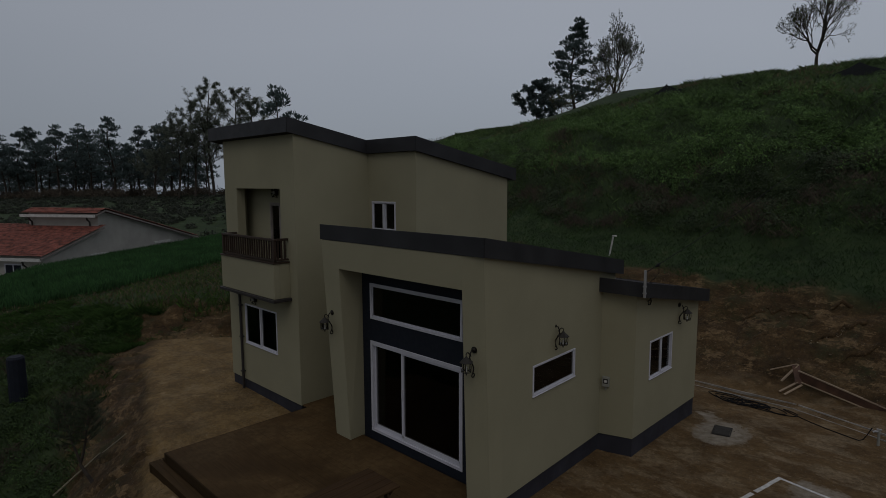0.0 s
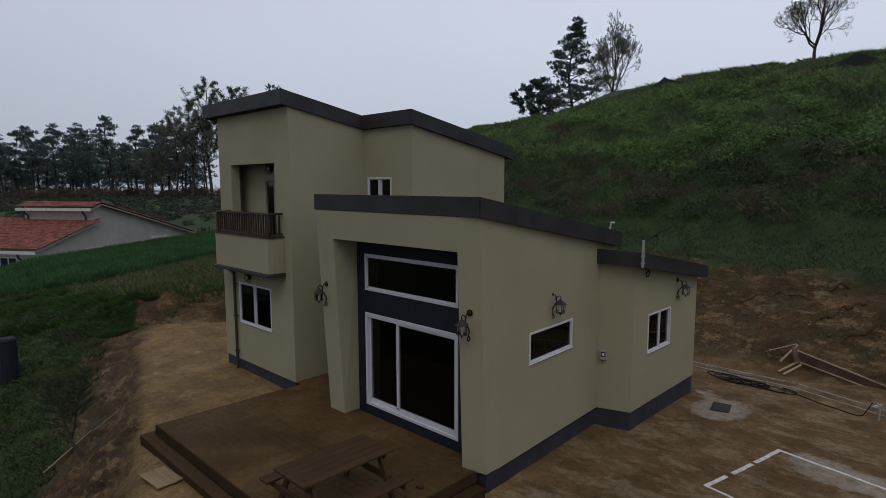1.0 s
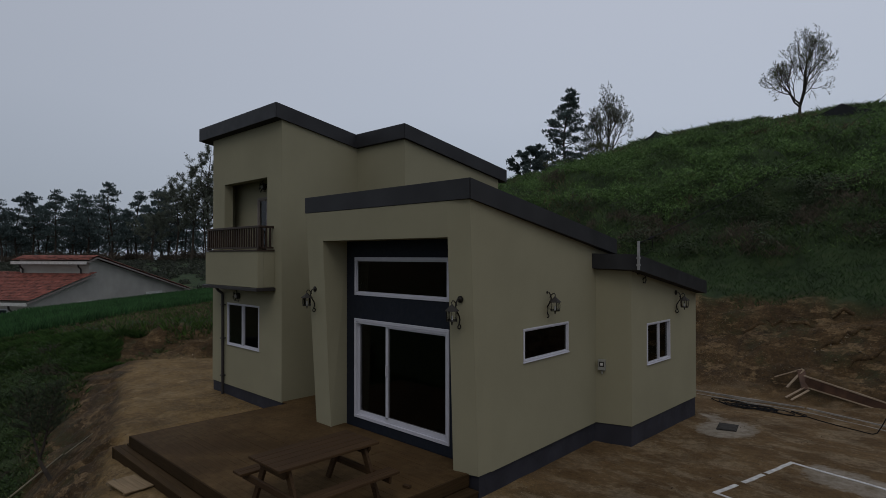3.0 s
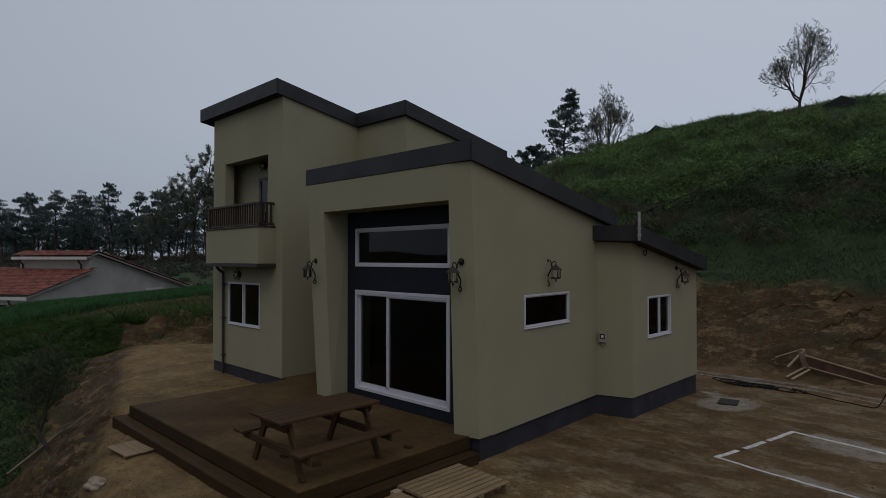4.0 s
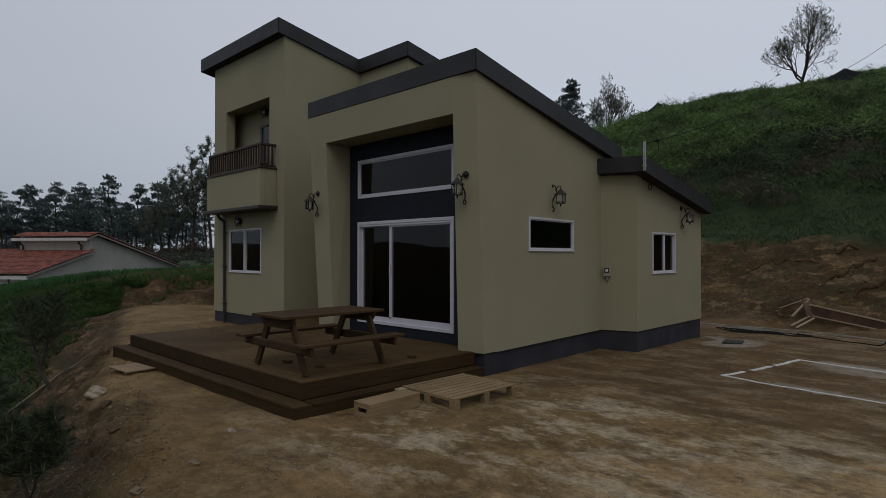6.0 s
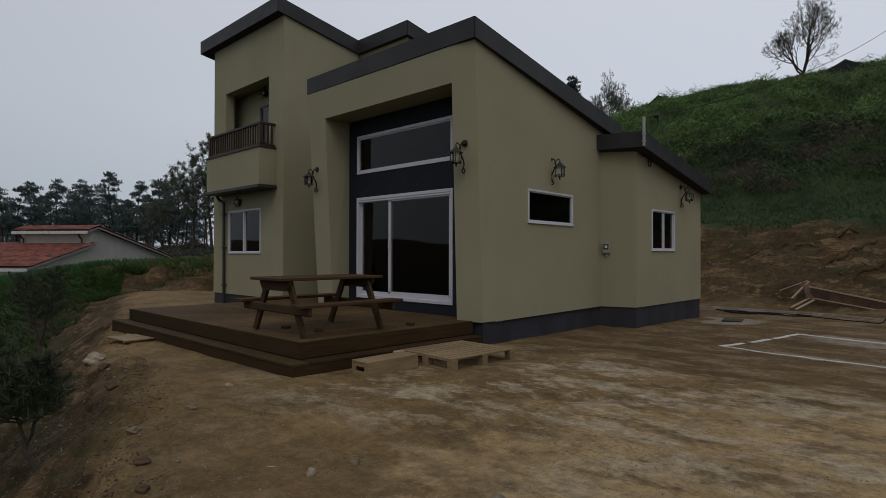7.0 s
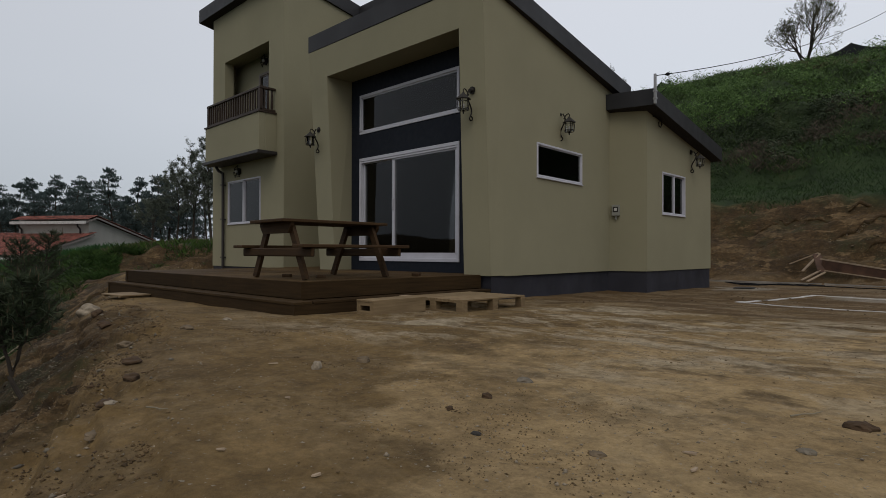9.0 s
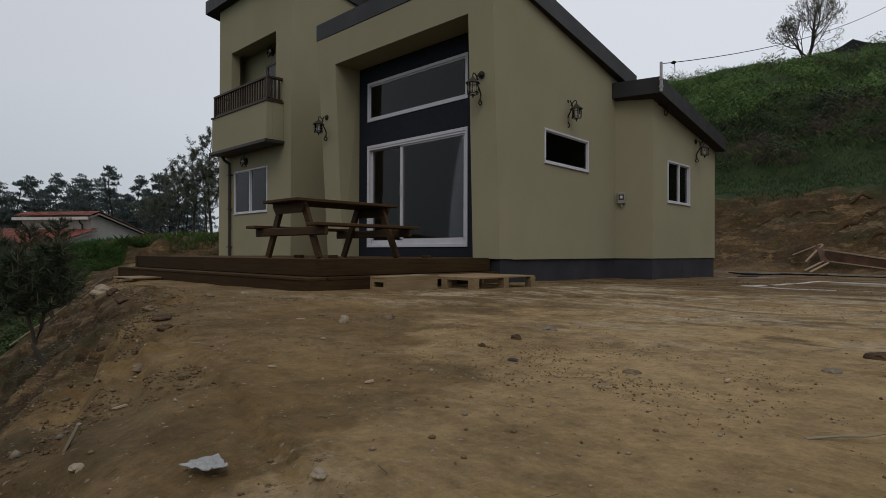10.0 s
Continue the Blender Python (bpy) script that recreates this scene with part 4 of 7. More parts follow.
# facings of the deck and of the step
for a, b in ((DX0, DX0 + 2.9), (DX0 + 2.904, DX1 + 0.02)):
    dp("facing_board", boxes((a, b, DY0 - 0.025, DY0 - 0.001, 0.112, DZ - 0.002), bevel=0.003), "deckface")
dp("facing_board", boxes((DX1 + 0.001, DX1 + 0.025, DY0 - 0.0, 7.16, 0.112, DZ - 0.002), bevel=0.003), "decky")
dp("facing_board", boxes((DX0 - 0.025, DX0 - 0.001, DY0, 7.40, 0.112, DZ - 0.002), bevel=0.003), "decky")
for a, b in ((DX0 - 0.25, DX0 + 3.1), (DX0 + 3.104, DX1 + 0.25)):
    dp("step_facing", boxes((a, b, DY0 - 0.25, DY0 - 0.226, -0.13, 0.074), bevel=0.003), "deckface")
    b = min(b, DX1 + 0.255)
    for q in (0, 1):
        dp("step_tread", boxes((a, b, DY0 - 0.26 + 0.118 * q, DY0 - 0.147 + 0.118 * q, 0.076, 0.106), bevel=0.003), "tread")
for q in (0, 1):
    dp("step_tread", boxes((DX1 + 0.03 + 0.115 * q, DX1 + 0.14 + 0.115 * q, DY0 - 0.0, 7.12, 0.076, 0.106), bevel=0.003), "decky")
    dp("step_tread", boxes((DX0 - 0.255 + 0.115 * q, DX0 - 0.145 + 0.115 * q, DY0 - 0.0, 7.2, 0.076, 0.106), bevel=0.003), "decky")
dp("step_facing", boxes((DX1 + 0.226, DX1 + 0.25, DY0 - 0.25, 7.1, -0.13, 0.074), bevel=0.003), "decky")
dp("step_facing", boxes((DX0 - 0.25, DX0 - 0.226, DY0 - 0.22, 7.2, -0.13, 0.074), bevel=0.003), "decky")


# corner boards where the facings meet
for x in (DX0 - 0.026, DX1 - 0.064):
    dp("corner_board", boxes((x, x + 0.09, DY0 - 0.032, DY0 - 0.026, 0.110, DZ - 0.004)), "deckface")
    dp("corner_board", boxes((x + (0.084 if x > -8 else 0.0), x + (0.090 if x > -8 else 0.006), DY0 - 0.026, DY0 + 0.06, 0.110, DZ - 0.004)), "decky")
for x in (DX0 - 0.256, DX1 + 0.166):
    dp("corner_board", boxes((x, x + 0.09, DY0 - 0.257, DY0 - 0.251, -0.13, 0.074)), "deckface")
    dp("corner_board", boxes((x + (0.084 if x > -8 else 0.0), x + (0.090 if x > -8 else 0.006), DY0 - 0.251, DY0 - 0.16, -0.13, 0.074)), "decky")


def picnic_table(x, y, z):
    t = thing("picnic_table", (x, y, z), "brown stained wooden picnic table with joined benches on the deck", "picnic table")
    length, top_z, seat_z, half = 1.62, 0.735, 0.425, 0.40
    for k in range(5):
        x0 = -half + 0.162 * k
        part("tabletop_board", boxes((x0, x0 + 0.156, -length / 2, length / 2, top_z - 0.038, top_z), bevel=0.006), "table", t)
    for sx in (-1, 1):
        for k in (0, 1):
            x0 = sx * 0.73 - 0.12 + 0.122 * k
            part("bench_board", boxes((x0, x0 + 0.117, -length / 2, length / 2, seat_z - 0.038, seat_z), bevel=0.006), "table", t)
    for sy in (-1, 1):
        y0 = sy * (length / 2 - 0.15)
        bm = bmesh.new()
        v = [bm.verts.new((px, y0 + py, pz)) for py in (-0.022, 0.022) for px, pz in ((-0.30, top_z - 0.17), (0.30, top_z - 0.17), (0.37, top_z - 0.08), (0.37, top_z - 0.04), (-0.37, top_z - 0.04), (-0.37, top_z - 0.08))]
        bm.faces.new(v[:6][::-1])
        bm.faces.new(v[6:])
        for k in range(6):
            bm.faces.new((v[k], v[(k + 1) % 6], v[6 + (k + 1) % 6], v[6 + k]))
        part("top_batten", bm, "tablex", t)
        part("seat_beam", boxes((-0.83, 0.83, y0 - 0.022, y0 + 0.022, seat_z - 0.145, seat_z - 0.039), bevel=0.012), "tablex", t)
        for sx in (-1, 1):
            bm = bmesh.new()
            beam(bm, (sx * 0.60, y0 - sy * 0.046, 0.0), (sx * 0.26, y0 - sy * 0.046, top_z - 0.045), 0.045, 0.095)
            for q in bm.verts:
                q.co.z = max(0.0, q.co.z)
            part("leg", bm, "tablex", t)
    return t


table = picnic_table(-6.765, 4.90, DZ + 0.002)
for x, y, r in ((-7.15, 4.62, 20), (-6.55, 4.75, 65), (-6.2, 6.1, 10)):
    b = thing("wood_offcut", (x, y, DZ + 0.002), "small dark block of wood lying on the deck", "offcut", "offcuts on the deck", turn=r)
    part("block", boxes((-0.06, 0.06, -0.035, 0.035, 0, 0.04), bevel=0.004), "tablex", b)


def pallet(x0, x1, y0, y1, zg, ztop):
    cx, cy = (x0 + x1) / 2, (y0 + y1) / 2
    p = thing("pallet", (cx, cy, zg), "weathered wooden pallet lying beside the deck step", "pallet", turn=-1.5)
    w, d, h = (x1 - x0) / 2, (y1 - y0) / 2, ztop - zg
    for k in range(9):
        a = -w + 2 * w * k / 9
        part("top_board", boxes((a + 0.013, a + 2 * w / 9 - 0.014, -d, d, h - 0.02, h), bevel=0.002), "pallet", p)
    for sy in (-1, 0, 1):
        yy = sy * (d - 0.045)
        for sx in (-1, 0, 1):
            xx = sx * (w - 0.05)
            part("block", boxes((xx - 0.05, xx + 0.05, yy - 0.045, yy + 0.045, 0.017, h - 0.036), bevel=0.003), "palletx", p)
        part("stringer", boxes((-w, w, yy - 0.045, yy + 0.045, h - 0.0355, h - 0.0205)), "palletx", p)
        part("base_board", boxes((-w, w, yy - 0.045, yy + 0.045, 0.0, 0.0165)), "palletx", p)
    return p


pallet(-5.66, -4.67, 5.41, 6.58, -0.055, 0.10)

crate = thing("timber_crate", (-5.29, 4.87, -0.05), "long hollow box of pale sawn boards on the ground", "crate", turn=1.5)
part("side_board", boxes((-0.145, -0.122, -0.40, 0.40, 0, 0.15), bevel=0.002), "pallet", crate)
part("side_board", boxes((0.122, 0.145, -0.40, 0.40, 0, 0.15), bevel=0.002), "pallet", crate)
part("top_board", boxes((-0.146, 0.146, -0.402, 0.402, 0.1505, 0.172), bevel=0.002), "pallet", crate)
part("bottom_board", boxes((-0.121, 0.121, -0.40, 0.40, 0.0, 0.02)), "pallet", crate)
part("end_board", boxes((-0.121, 0.121, 0.37, 0.39, 0.021, 0.149)), "palletx", crate)
part("end_board", boxes((-0.121, 0.121, -0.395, -0.37, 0.021, 0.052), (-0.121, 0.121, -0.395, -0.37, 0.108, 0.149), (-0.121, -0.085, -0.395, -0.37, 0.053, 0.107), (0.075, 0.121, -0.395, -0.37, 0.053, 0.107)), "palletx", crate, "end board with a dark slot")
off = thing("timber_offcut", (-5.50, 5.26, -0.05), "short pale block of sawn timber between crate and pallet", "offcut", turn=4)
part("block", boxes((-0.05, 0.05, -0.06, 0.06, 0, 0.17), bevel=0.003), "pine", off)

board = thing("board_panel", (-10.21, 3.58, gz(-10.21, 3.58) + 0.024), "flat panel of four pale boards lying at the deck step", "boards", turn=5)
for k in range(4):
    part("board", boxes((-0.37 + 0.012 * (k % 2), 0.36 + 0.01 * (k % 3), -0.22 + 0.112 * k, -0.111 + 0.112 * k, 0.0, 0.020), bevel=0.002), "palletx", board)
part("batten", boxes((-0.33, -0.27, -0.22, 0.22, -0.022, -0.001)), "pallet", board)
part("batten", boxes((0.27, 0.33, -0.22, 0.22, -0.022, -0.001)), "pallet", board)


# ---- fixtures on the house ----
def lantern(at, turn, label="black wrought-iron wall lantern with scroll bracket and pale glass"):
    """A wall lantern; its bracket stands out along local -y from the wall at the origin, its arm reaches to one side."""
    t = thing("wall_lantern", at, label, "wall lantern", "lanterns on the house walls", turn=turn)
    bm = bmesh.new()
    tube(bm, [(0, 0, 0), (0, -0.018, 0)], 0.055, 16)
    tube(bm, [(0, -0.018, 0), (0, -0.04, 0)], [0.04, 0.018], 12)
    part("back_plate", bm, "iron", t)
    bm = bmesh.new()
    pts = []
    for k in range(19):
        s = k / 18
        pts.append((0.0, -0.068 - 0.048 * math.sin(s * math.pi * 2.0), 0.005 - 0.43 * s))
    end = pts[-1]
    for k in range(1, 8):
        a = k * 0.72
        pts.append((0, end[1] + 0.034 - 0.034 * math.cos(a), end[2] - 0.034 * math.sin(a)))
    tube(bm, pts, [0.012] * 14 + [0.0105] * (len(pts) - 14), 8)
    part("scroll_bracket", bm, "iron", t)
    bm = bmesh.new()
    tube(bm, [(0, -0.085, -0.09), (0, -0.115, -0.05), (0, -0.155, -0.015), (0, -0.185, -0.012), (0, -0.205, -0.035), (0, -0.20, -0.075)], 0.009, 8)
    part("arm", bm, "iron", t)
    bm = bmesh.new()
    tube(bm, [(0, -0.20, -0.065), (0, -0.20, -0.085), (0, -0.20, -0.165), (0, -0.20, -0.17)], [0.012, 0.026, 0.116, 0.116], 6)
    part("cap", bm, "cover", t, "dark grey pointed cap")
    bm = bmesh.new()
    tube(bm, [(0, -0.20, -0.172), (0, -0.20, -0.318)], [0.072, 0.070], 6)
    pane = part("glass", bm, "clear", t, "clear glass")
    pane.visible_shadow = False
    bm = bmesh.new()
    tube(bm, [(0, -0.20, -0.32), (0, -0.20, -0.24)], 0.016, 8)
    part("candle_bulb", bm, "lime", t, "pale candle bulb")
    bm = bmesh.new()
    for k in range(5):
        a = 2 * math.pi * k / 5 + 0.3
        c, s = math.cos(a), math.sin(a)
        tube(bm, [(0.080 * c, -0.20 + 0.080 * s, -0.168), (0.088 * c, -0.20 + 0.088 * s, -0.23), (0.080 * c, -0.20 + 0.080 * s, -0.325)], 0.007, 5)
    for z, r in ((-0.325, 0.082), (-0.305, 0.083)):
        tube(bm, [(r * math.cos(a), -0.20 + r * math.sin(a), z) for a in (2 * math.pi * k / 12 for k in range(13))], 0.0055, 5)
    part("cage", bm, "iron", t)
    bm = bmesh.new()
    tube(bm, [(0, -0.20, -0.328), (0, -0.20, -0.338), (0, -0.20, -0.385)], [0.03, 0.016, 0.008], 6)
    part("finial", bm, "iron", t)
    return t


first = lantern((-9.93, 6.965, 3.06), 0)
for x, y, z, r in ((-5.93, 6.985, 3.06, 0), (-5.852, 9.215, 3.07, 88), (-5.248, 13.57, 2.89, 90), (-10.05, 8.3, 3.1, -90)):
    copy_thing(first, pose(x, y, z, 0, 0, r))


def rosette(x, y, z):
    t = thing("ceiling_lamp", (x, y, z), "round black iron lamp with open scrolls and pale glass", "lamp", "round iron lamps")
    bm = bmesh.new()
    tube(bm, [(0, 0, 0), (0, -0.03, 0)], 0.06, 14)
    part("back_plate", bm, "iron", t)
    bm = bmesh.new()
    for k in range(5):
        a = 2 * math.pi * k / 5 + 0.3
        c, q = math.cos(a), math.sin(a)
        loop = [(0.02, 0.0), (0.075, 0.045), (0.135, 0.0), (0.075, -0.045), (0.02, 0.0)]
        tube(bm, [(r * c - w * q, -0.035 - 0.05 * math.sin(r * 22), (r * q + w * c) * 0.85) for r, w in loop], 0.0075, 5)
    part("scroll_cage", bm, "iron", t)
    bm = bmesh.new()
    bmesh.ops.create_icosphere(bm, subdivisions=2, radius=0.032)
    bm.transform(Matrix.Translation((0, -0.07, 0)))
    part("glass", bm, "frost", t)
    return t


rose = rosette(-14.18, TWY, 2.69)
rose.scale = (1.45, 1.2, 1.45)
copy_thing(rose, pose(-13.8, 7.95, 5.55))

meter = thing("meter_box", (-5.80, 11.18, 1.49), "small grey electricity meter box on the wall", "meter box", turn=18)
part("body", boxes((-0.075, 0.075, -0.075, 0.0, -0.11, 0.11), bevel=0.008), "box", meter)
part("dial_window", boxes((-0.05, 0.05, -0.082, -0.076, -0.035, 0.07), bevel=0.002), "cover", meter, "dark glazed dial window")
part("dial_face", boxes((-0.026, 0.026, -0.0845, -0.0825, -0.01, 0.045)), "lime", meter, "pale dial face")
bm = bmesh.new()
tube(bm, [(0.0, -0.03, -0.11), (0.0, -0.03, -0.18)], 0.02, 8)
part("conduit", bm, "box", meter)

# service mast with its cable
mast = thing("service_mast", (-4.955, 11.09, 3.46), "galvanised steel service mast fixed to the roof edge", "mast")
part("mast_bar", boxes((-0.022, 0.022, -0.03, 0.012, 0.0, 0.56), bevel=0.003), "zinc", mast)
for z in (0.08, 0.22):
    part("clamp", boxes((-0.035, 0.035, -0.037, 0.02, z, z + 0.03), bevel=0.003), "zinc", mast)
hook = thing("cable_hook", (-5.246, 11.78, 3.33), "black iron cable hook under the eave", "hook", turn=90)
bm = bmesh.new()
tube(bm, [(-0.12, -0.02, 0.05), (-0.05, -0.05, 0.03), (0.02, -0.06, 0.02), (0.10, -0.06, -0.02), (0.13, -0.06, -0.10), (0.08, -0.06, -0.16), (0.0, -0.06, -0.15), (-0.02, -0.06, -0.08), (0.05, -0.06, -0.05)], 0.014, 7)
part("hook_rod", bm, "iron", hook)
for x in (-0.03, 0.03):
    bm = bmesh.new()
    tube(bm, [(x, -0.10, 0.34), (x + 0.02, -0.09, 0.16), (0.03, -0.06, 0.01)], 0.008, 6)
    part("down_wire", bm, "black", hook)
part("hook_plate", boxes((-0.16, -0.08, -0.02, 0.0, 0.02, 0.09)), "iron", hook)
cable = thing("service_cable", (-4.95, 11.07, 3.98), "black overhead service cable from the mast to a far pole", "cable")
bm = bmesh.new()
pts = []
for k in range(36):
    run = 1.0 * k
    pts.append((0.134 * run, run, 0.266 * run + 0.0061 * run * run))
tube(bm, pts, 0.008, 6)
part("wire", bm, "black", cable)
bm = bmesh.new()
tube(bm, [(0.05, 0.35, 0.09), (0.06, 0.43, 0.115), (0.07, 0.51, 0.14)], [0.015, 0.035, 0.015], 8)
part("insulator", bm, "black", cable)
bm = bmesh.new()
tube(bm, [(0.06, 0.48, 0.12), (0.05, 0.52, -0.05), (0.0, 0.45, -0.16), (-0.08, 0.36, -0.26)], 0.007, 6)
part("drop_wire", bm, "black", cable)

# ---- yard fittings ----
kerb = thing("concrete_channel", (-4, 16.6, -0.1), "pale concrete drain channel along the foot of the bank", "drain channel")
kp = at_thing(kerb)
KERB = [(-9.5, 17.1), (-6.0, 17.0), (-3.45, 16.98), (-1.76, 16.42), (1.5, 15.15), (6.0, 13.3)]
for (x0, y0), (x1, y1) in zip(KERB, KERB[1:]):
    n = max(1, round(math.hypot(x1 - x0, y1 - y0) / 1.0))
    for k in range(n):
        a, b = k / n, (k + 0.985) / n
        for off, w, z in ((-0.16, 0.032, -0.01), (0.16, 0.036, 0.015)):
            bm = bmesh.new()
            nx, ny = -(y1 - y0), (x1 - x0)
            m = math.hypot(nx, ny)
            ox, oy = nx / m * off, ny / m * off
            beam(bm, (x0 + (x1 - x0) * a + ox, y0 + (y1 - y0) * a + oy, -0.215 + z), (x0 + (x1 - x0) * b + ox, y0 + (y1 - y0) * b + oy, -0.215 + z), w, 0.22)
            kp("kerb_stone", bm, "concrete")

cover = thing("manhole_cover", (-4.30, 14.08, gz(-4.32, 14.1) + 0.012), "dark square iron manhole cover in a pale concrete wash", "manhole cover", turn=12)
part("lid", boxes((-0.17, 0.17, -0.25, 0.25, 0.0, 0.02), bevel=0.004), "cover", cover)
part("rim", boxes((-0.20, 0.20, -0.28, -0.255, 0.0, 0.014), (-0.20, 0.20, 0.255, 0.28, 0.0, 0.014), (-0.20, -0.175, -0.255, 0.255, 0.0, 0.014), (0.175, 0.20, -0.255, 0.255, 0.0, 0.014)), "cover", cover)

# white lime marking of a parking bay
bay = thing("lime_marking", (-2.6, 11.0, 0), "white lime lines of a bay marked on the earth", "ground marking")
lp = at_thing(bay)
rng = random.Random(11)


def lime_line(a, b, w, gaps):
    """A straight strip of lime with crisp edges, worn through here and there."""
    dx, dy = b[0] - a[0], b[1] - a[1]
    m = math.hypot(dx, dy)
    nx, ny = -dy / m, dx / m
    n = max(2, int(m / 0.09))
    bm = bmesh.new()
    prev = None
    for k in range(n + 1):
        x, y = a[0] + dx * k / n, a[1] + dy * k / n
        lo, hi = w / 2 * rng.uniform(0.88, 1.06), w / 2 * rng.uniform(0.88, 1.06)
        z = gz(x, y) + 0.008
        cur = [bm.verts.new((x + nx * q, y + ny * q, z + h)) for q, h in ((-lo, -0.03), (-lo * 0.94, 0.0), (hi * 0.94, 0.0), (hi, -0.03))]
        if prev:
            for i in range(3):
                bm.faces.new((prev[i], prev[i + 1], cur[i + 1], cur[i]))
        prev = None if rng.random() < gaps else cur
    lp("line", bm, "lime")


lime_line((-3.24, 10.15), (-2.68, 12.59), 0.085, 0.06)
lime_line((-2.72, 12.56), (3.2, 11.4), 0.068, 0.0)
lime_line((-3.26, 10.18), (3.0, 9.0), 0.056, 0.02)

# hose on the ground and a tap at the channel
hose = thing("hose", (-4.3, 16.42, gz(-4.3, 16.42)), "tangled coil of black plastic hose lying beside the channel", "hose")
bm = bmesh.new()
rng = random.Random(3)
pts = []
for k in range(150):
    a = k * 0.43
    s = k / 149
    rr = 0.16 + 0.10 * math.sin(k * 0.17 + 1) + 0.05 * math.sin(k * 0.61)
    x = -0.85 + 1.35 * s + rr * 2.1 * math.cos(a)
    y = 0.10 - 0.22 * s + rr * 0.95 * math.sin(a) + 0.03 * math.sin(k * 0.9)
    pts.append((x, y, gz(x - 4.3, y + 16.42) - gz(-4.3, 16.42) + 0.012 + 0.014 * abs(math.sin(k * 1.7))))
tube(bm, pts, 0.011, 6)
part("coil", bm, "black", hose)
bm = bmesh.new()
x0, y0, z0 = pts[-1]
pts = []
for k in range(26):
    s = k / 25
    x, y = x0 + (2.66 - x0) * s, y0 + (-0.76 - y0) * s - 0.12 * math.sin(s * 3.14)
    lift = 0.40 * (max(0, s - 0.90) / 0.10) ** 1.3
    pts.append((x, y, gz(x - 4.3, y + 16.42) - gz(-4.3, 16.42) + 0.012 + lift))
tube(bm, pts, 0.011, 6)
part("tail", bm, "black", hose)
tap = thing("standpipe_tap", (-1.52, 15.74, -0.13), "short grey standpipe with a tap", "standpipe")
bm = bmesh.new()
tube(bm, [(0, 0, 0), (0, 0, 0.36)], 0.028, 10)
part("post", bm, "box", tap)
bm = bmesh.new()
tube(bm, [(0, 0, 0.33), (-0.07, -0.05, 0.34), (-0.10, -0.07, 0.31)], 0.018, 8)
part("spout", bm, "zinc", tap)
part("handle", boxes((-0.05, 0.05, -0.012, 0.012, 0.37, 0.39), bevel=0.004), "zinc", tap)

# formwork boards thrown down at the foot of the bank
form = thing("formwork", (-3.6, 18.0, 0.0), "reddish plywood formwork with pale battens below the earth bank", "formwork")
fp = at_thing(form)
for a, b, w, h in (((-3.70, 18.25, 0.50), (-0.6, 17.35, -0.02), 0.035, 0.035), ((-3.60, 18.20, 0.20), (-0.55, 17.30, -0.20), 0.035, 0.025),
                   ((-4.42, 18.3, 0.36), (-3.76, 18.35, 0.66), 0.035, 0.028), ((-4.05, 18.0, 0.18), (-3.74, 18.4, 0.64), 0.055, 0.03),
                   ((-4.02, 17.75, -0.05), (-3.68, 18.15, 0.20), 0.05, 0.03), ((-3.88, 17.68, -0.08), (-3.56, 18.1, 0.16), 0.05, 0.03)):
    bm = bmesh.new()
    beam(bm, a, b, w, h)
    fp("batten", bm, "pine")
for a, b, h in (((-3.67, 18.245, 0.35), (-0.58, 17.345, -0.115), 0.27),):
    bm = bmesh.new()
    beam(bm, a, b, 0.02, h)
    fp("plywood_panel", bm, "ply")
bm = bmesh.new()
beam(bm, (-3.80, 18.36, 0.62), (-3.64, 18.14, 0.16), 0.20, 0.025)
fp("end_panel", bm, "ply")

# stakes on the slope, pipe on the terrace, dark block in the brush
for a, b, r in (((-15.72, 2.80, -1.66), (-15.50, 3.80, -0.86), 0.024), ((-15.46, 3.84, -0.86), (-15.22, 4.34, -0.44), 0.018)):
    st = thing("wooden_stake", a, "long grey wooden stake lying on the earth slope", "stake", "stakes on the slope")
    bm = bmesh.new()
    tube(bm, [(0, 0, 0), Vector(b) - Vector(a)], [r, r * 0.8], 7)
    part("stick", bm, "bamboo", st)
vent = thing("vent_pipe", (-11.79, 22.3, gz(-11.79, 22.3) - 0.1), "pale bent plastic pipe standing in the grass", "pipe")
bm = bmesh.new()
tube(bm, [(0, 0, 0), (0.16, 0, 0.88), (0.12, 0, 0.93), (0.30, 0, 0.94)], [0.035, 0.035, 0.035, 0.045], 9)
part("tube", bm, "lime", vent)
POST_Z = gz(-21.8, 3.17) - 0.2
# unidentified dark navy block, built as a thick post
post = thing("wooden_post", (-21.8, 3.17, POST_Z), "thick dark navy block shaped like a post among the brush", "post")
bm = bmesh.new()
tube(bm, [(0, 0, 0), (0.02, 0, 0.9), (0.03, 0.0, 1.62), (0.03, 0.0, 1.68)], [0.26, 0.25, 0.245, 0.20], 12)
part("shaft", bm, "navy", post)


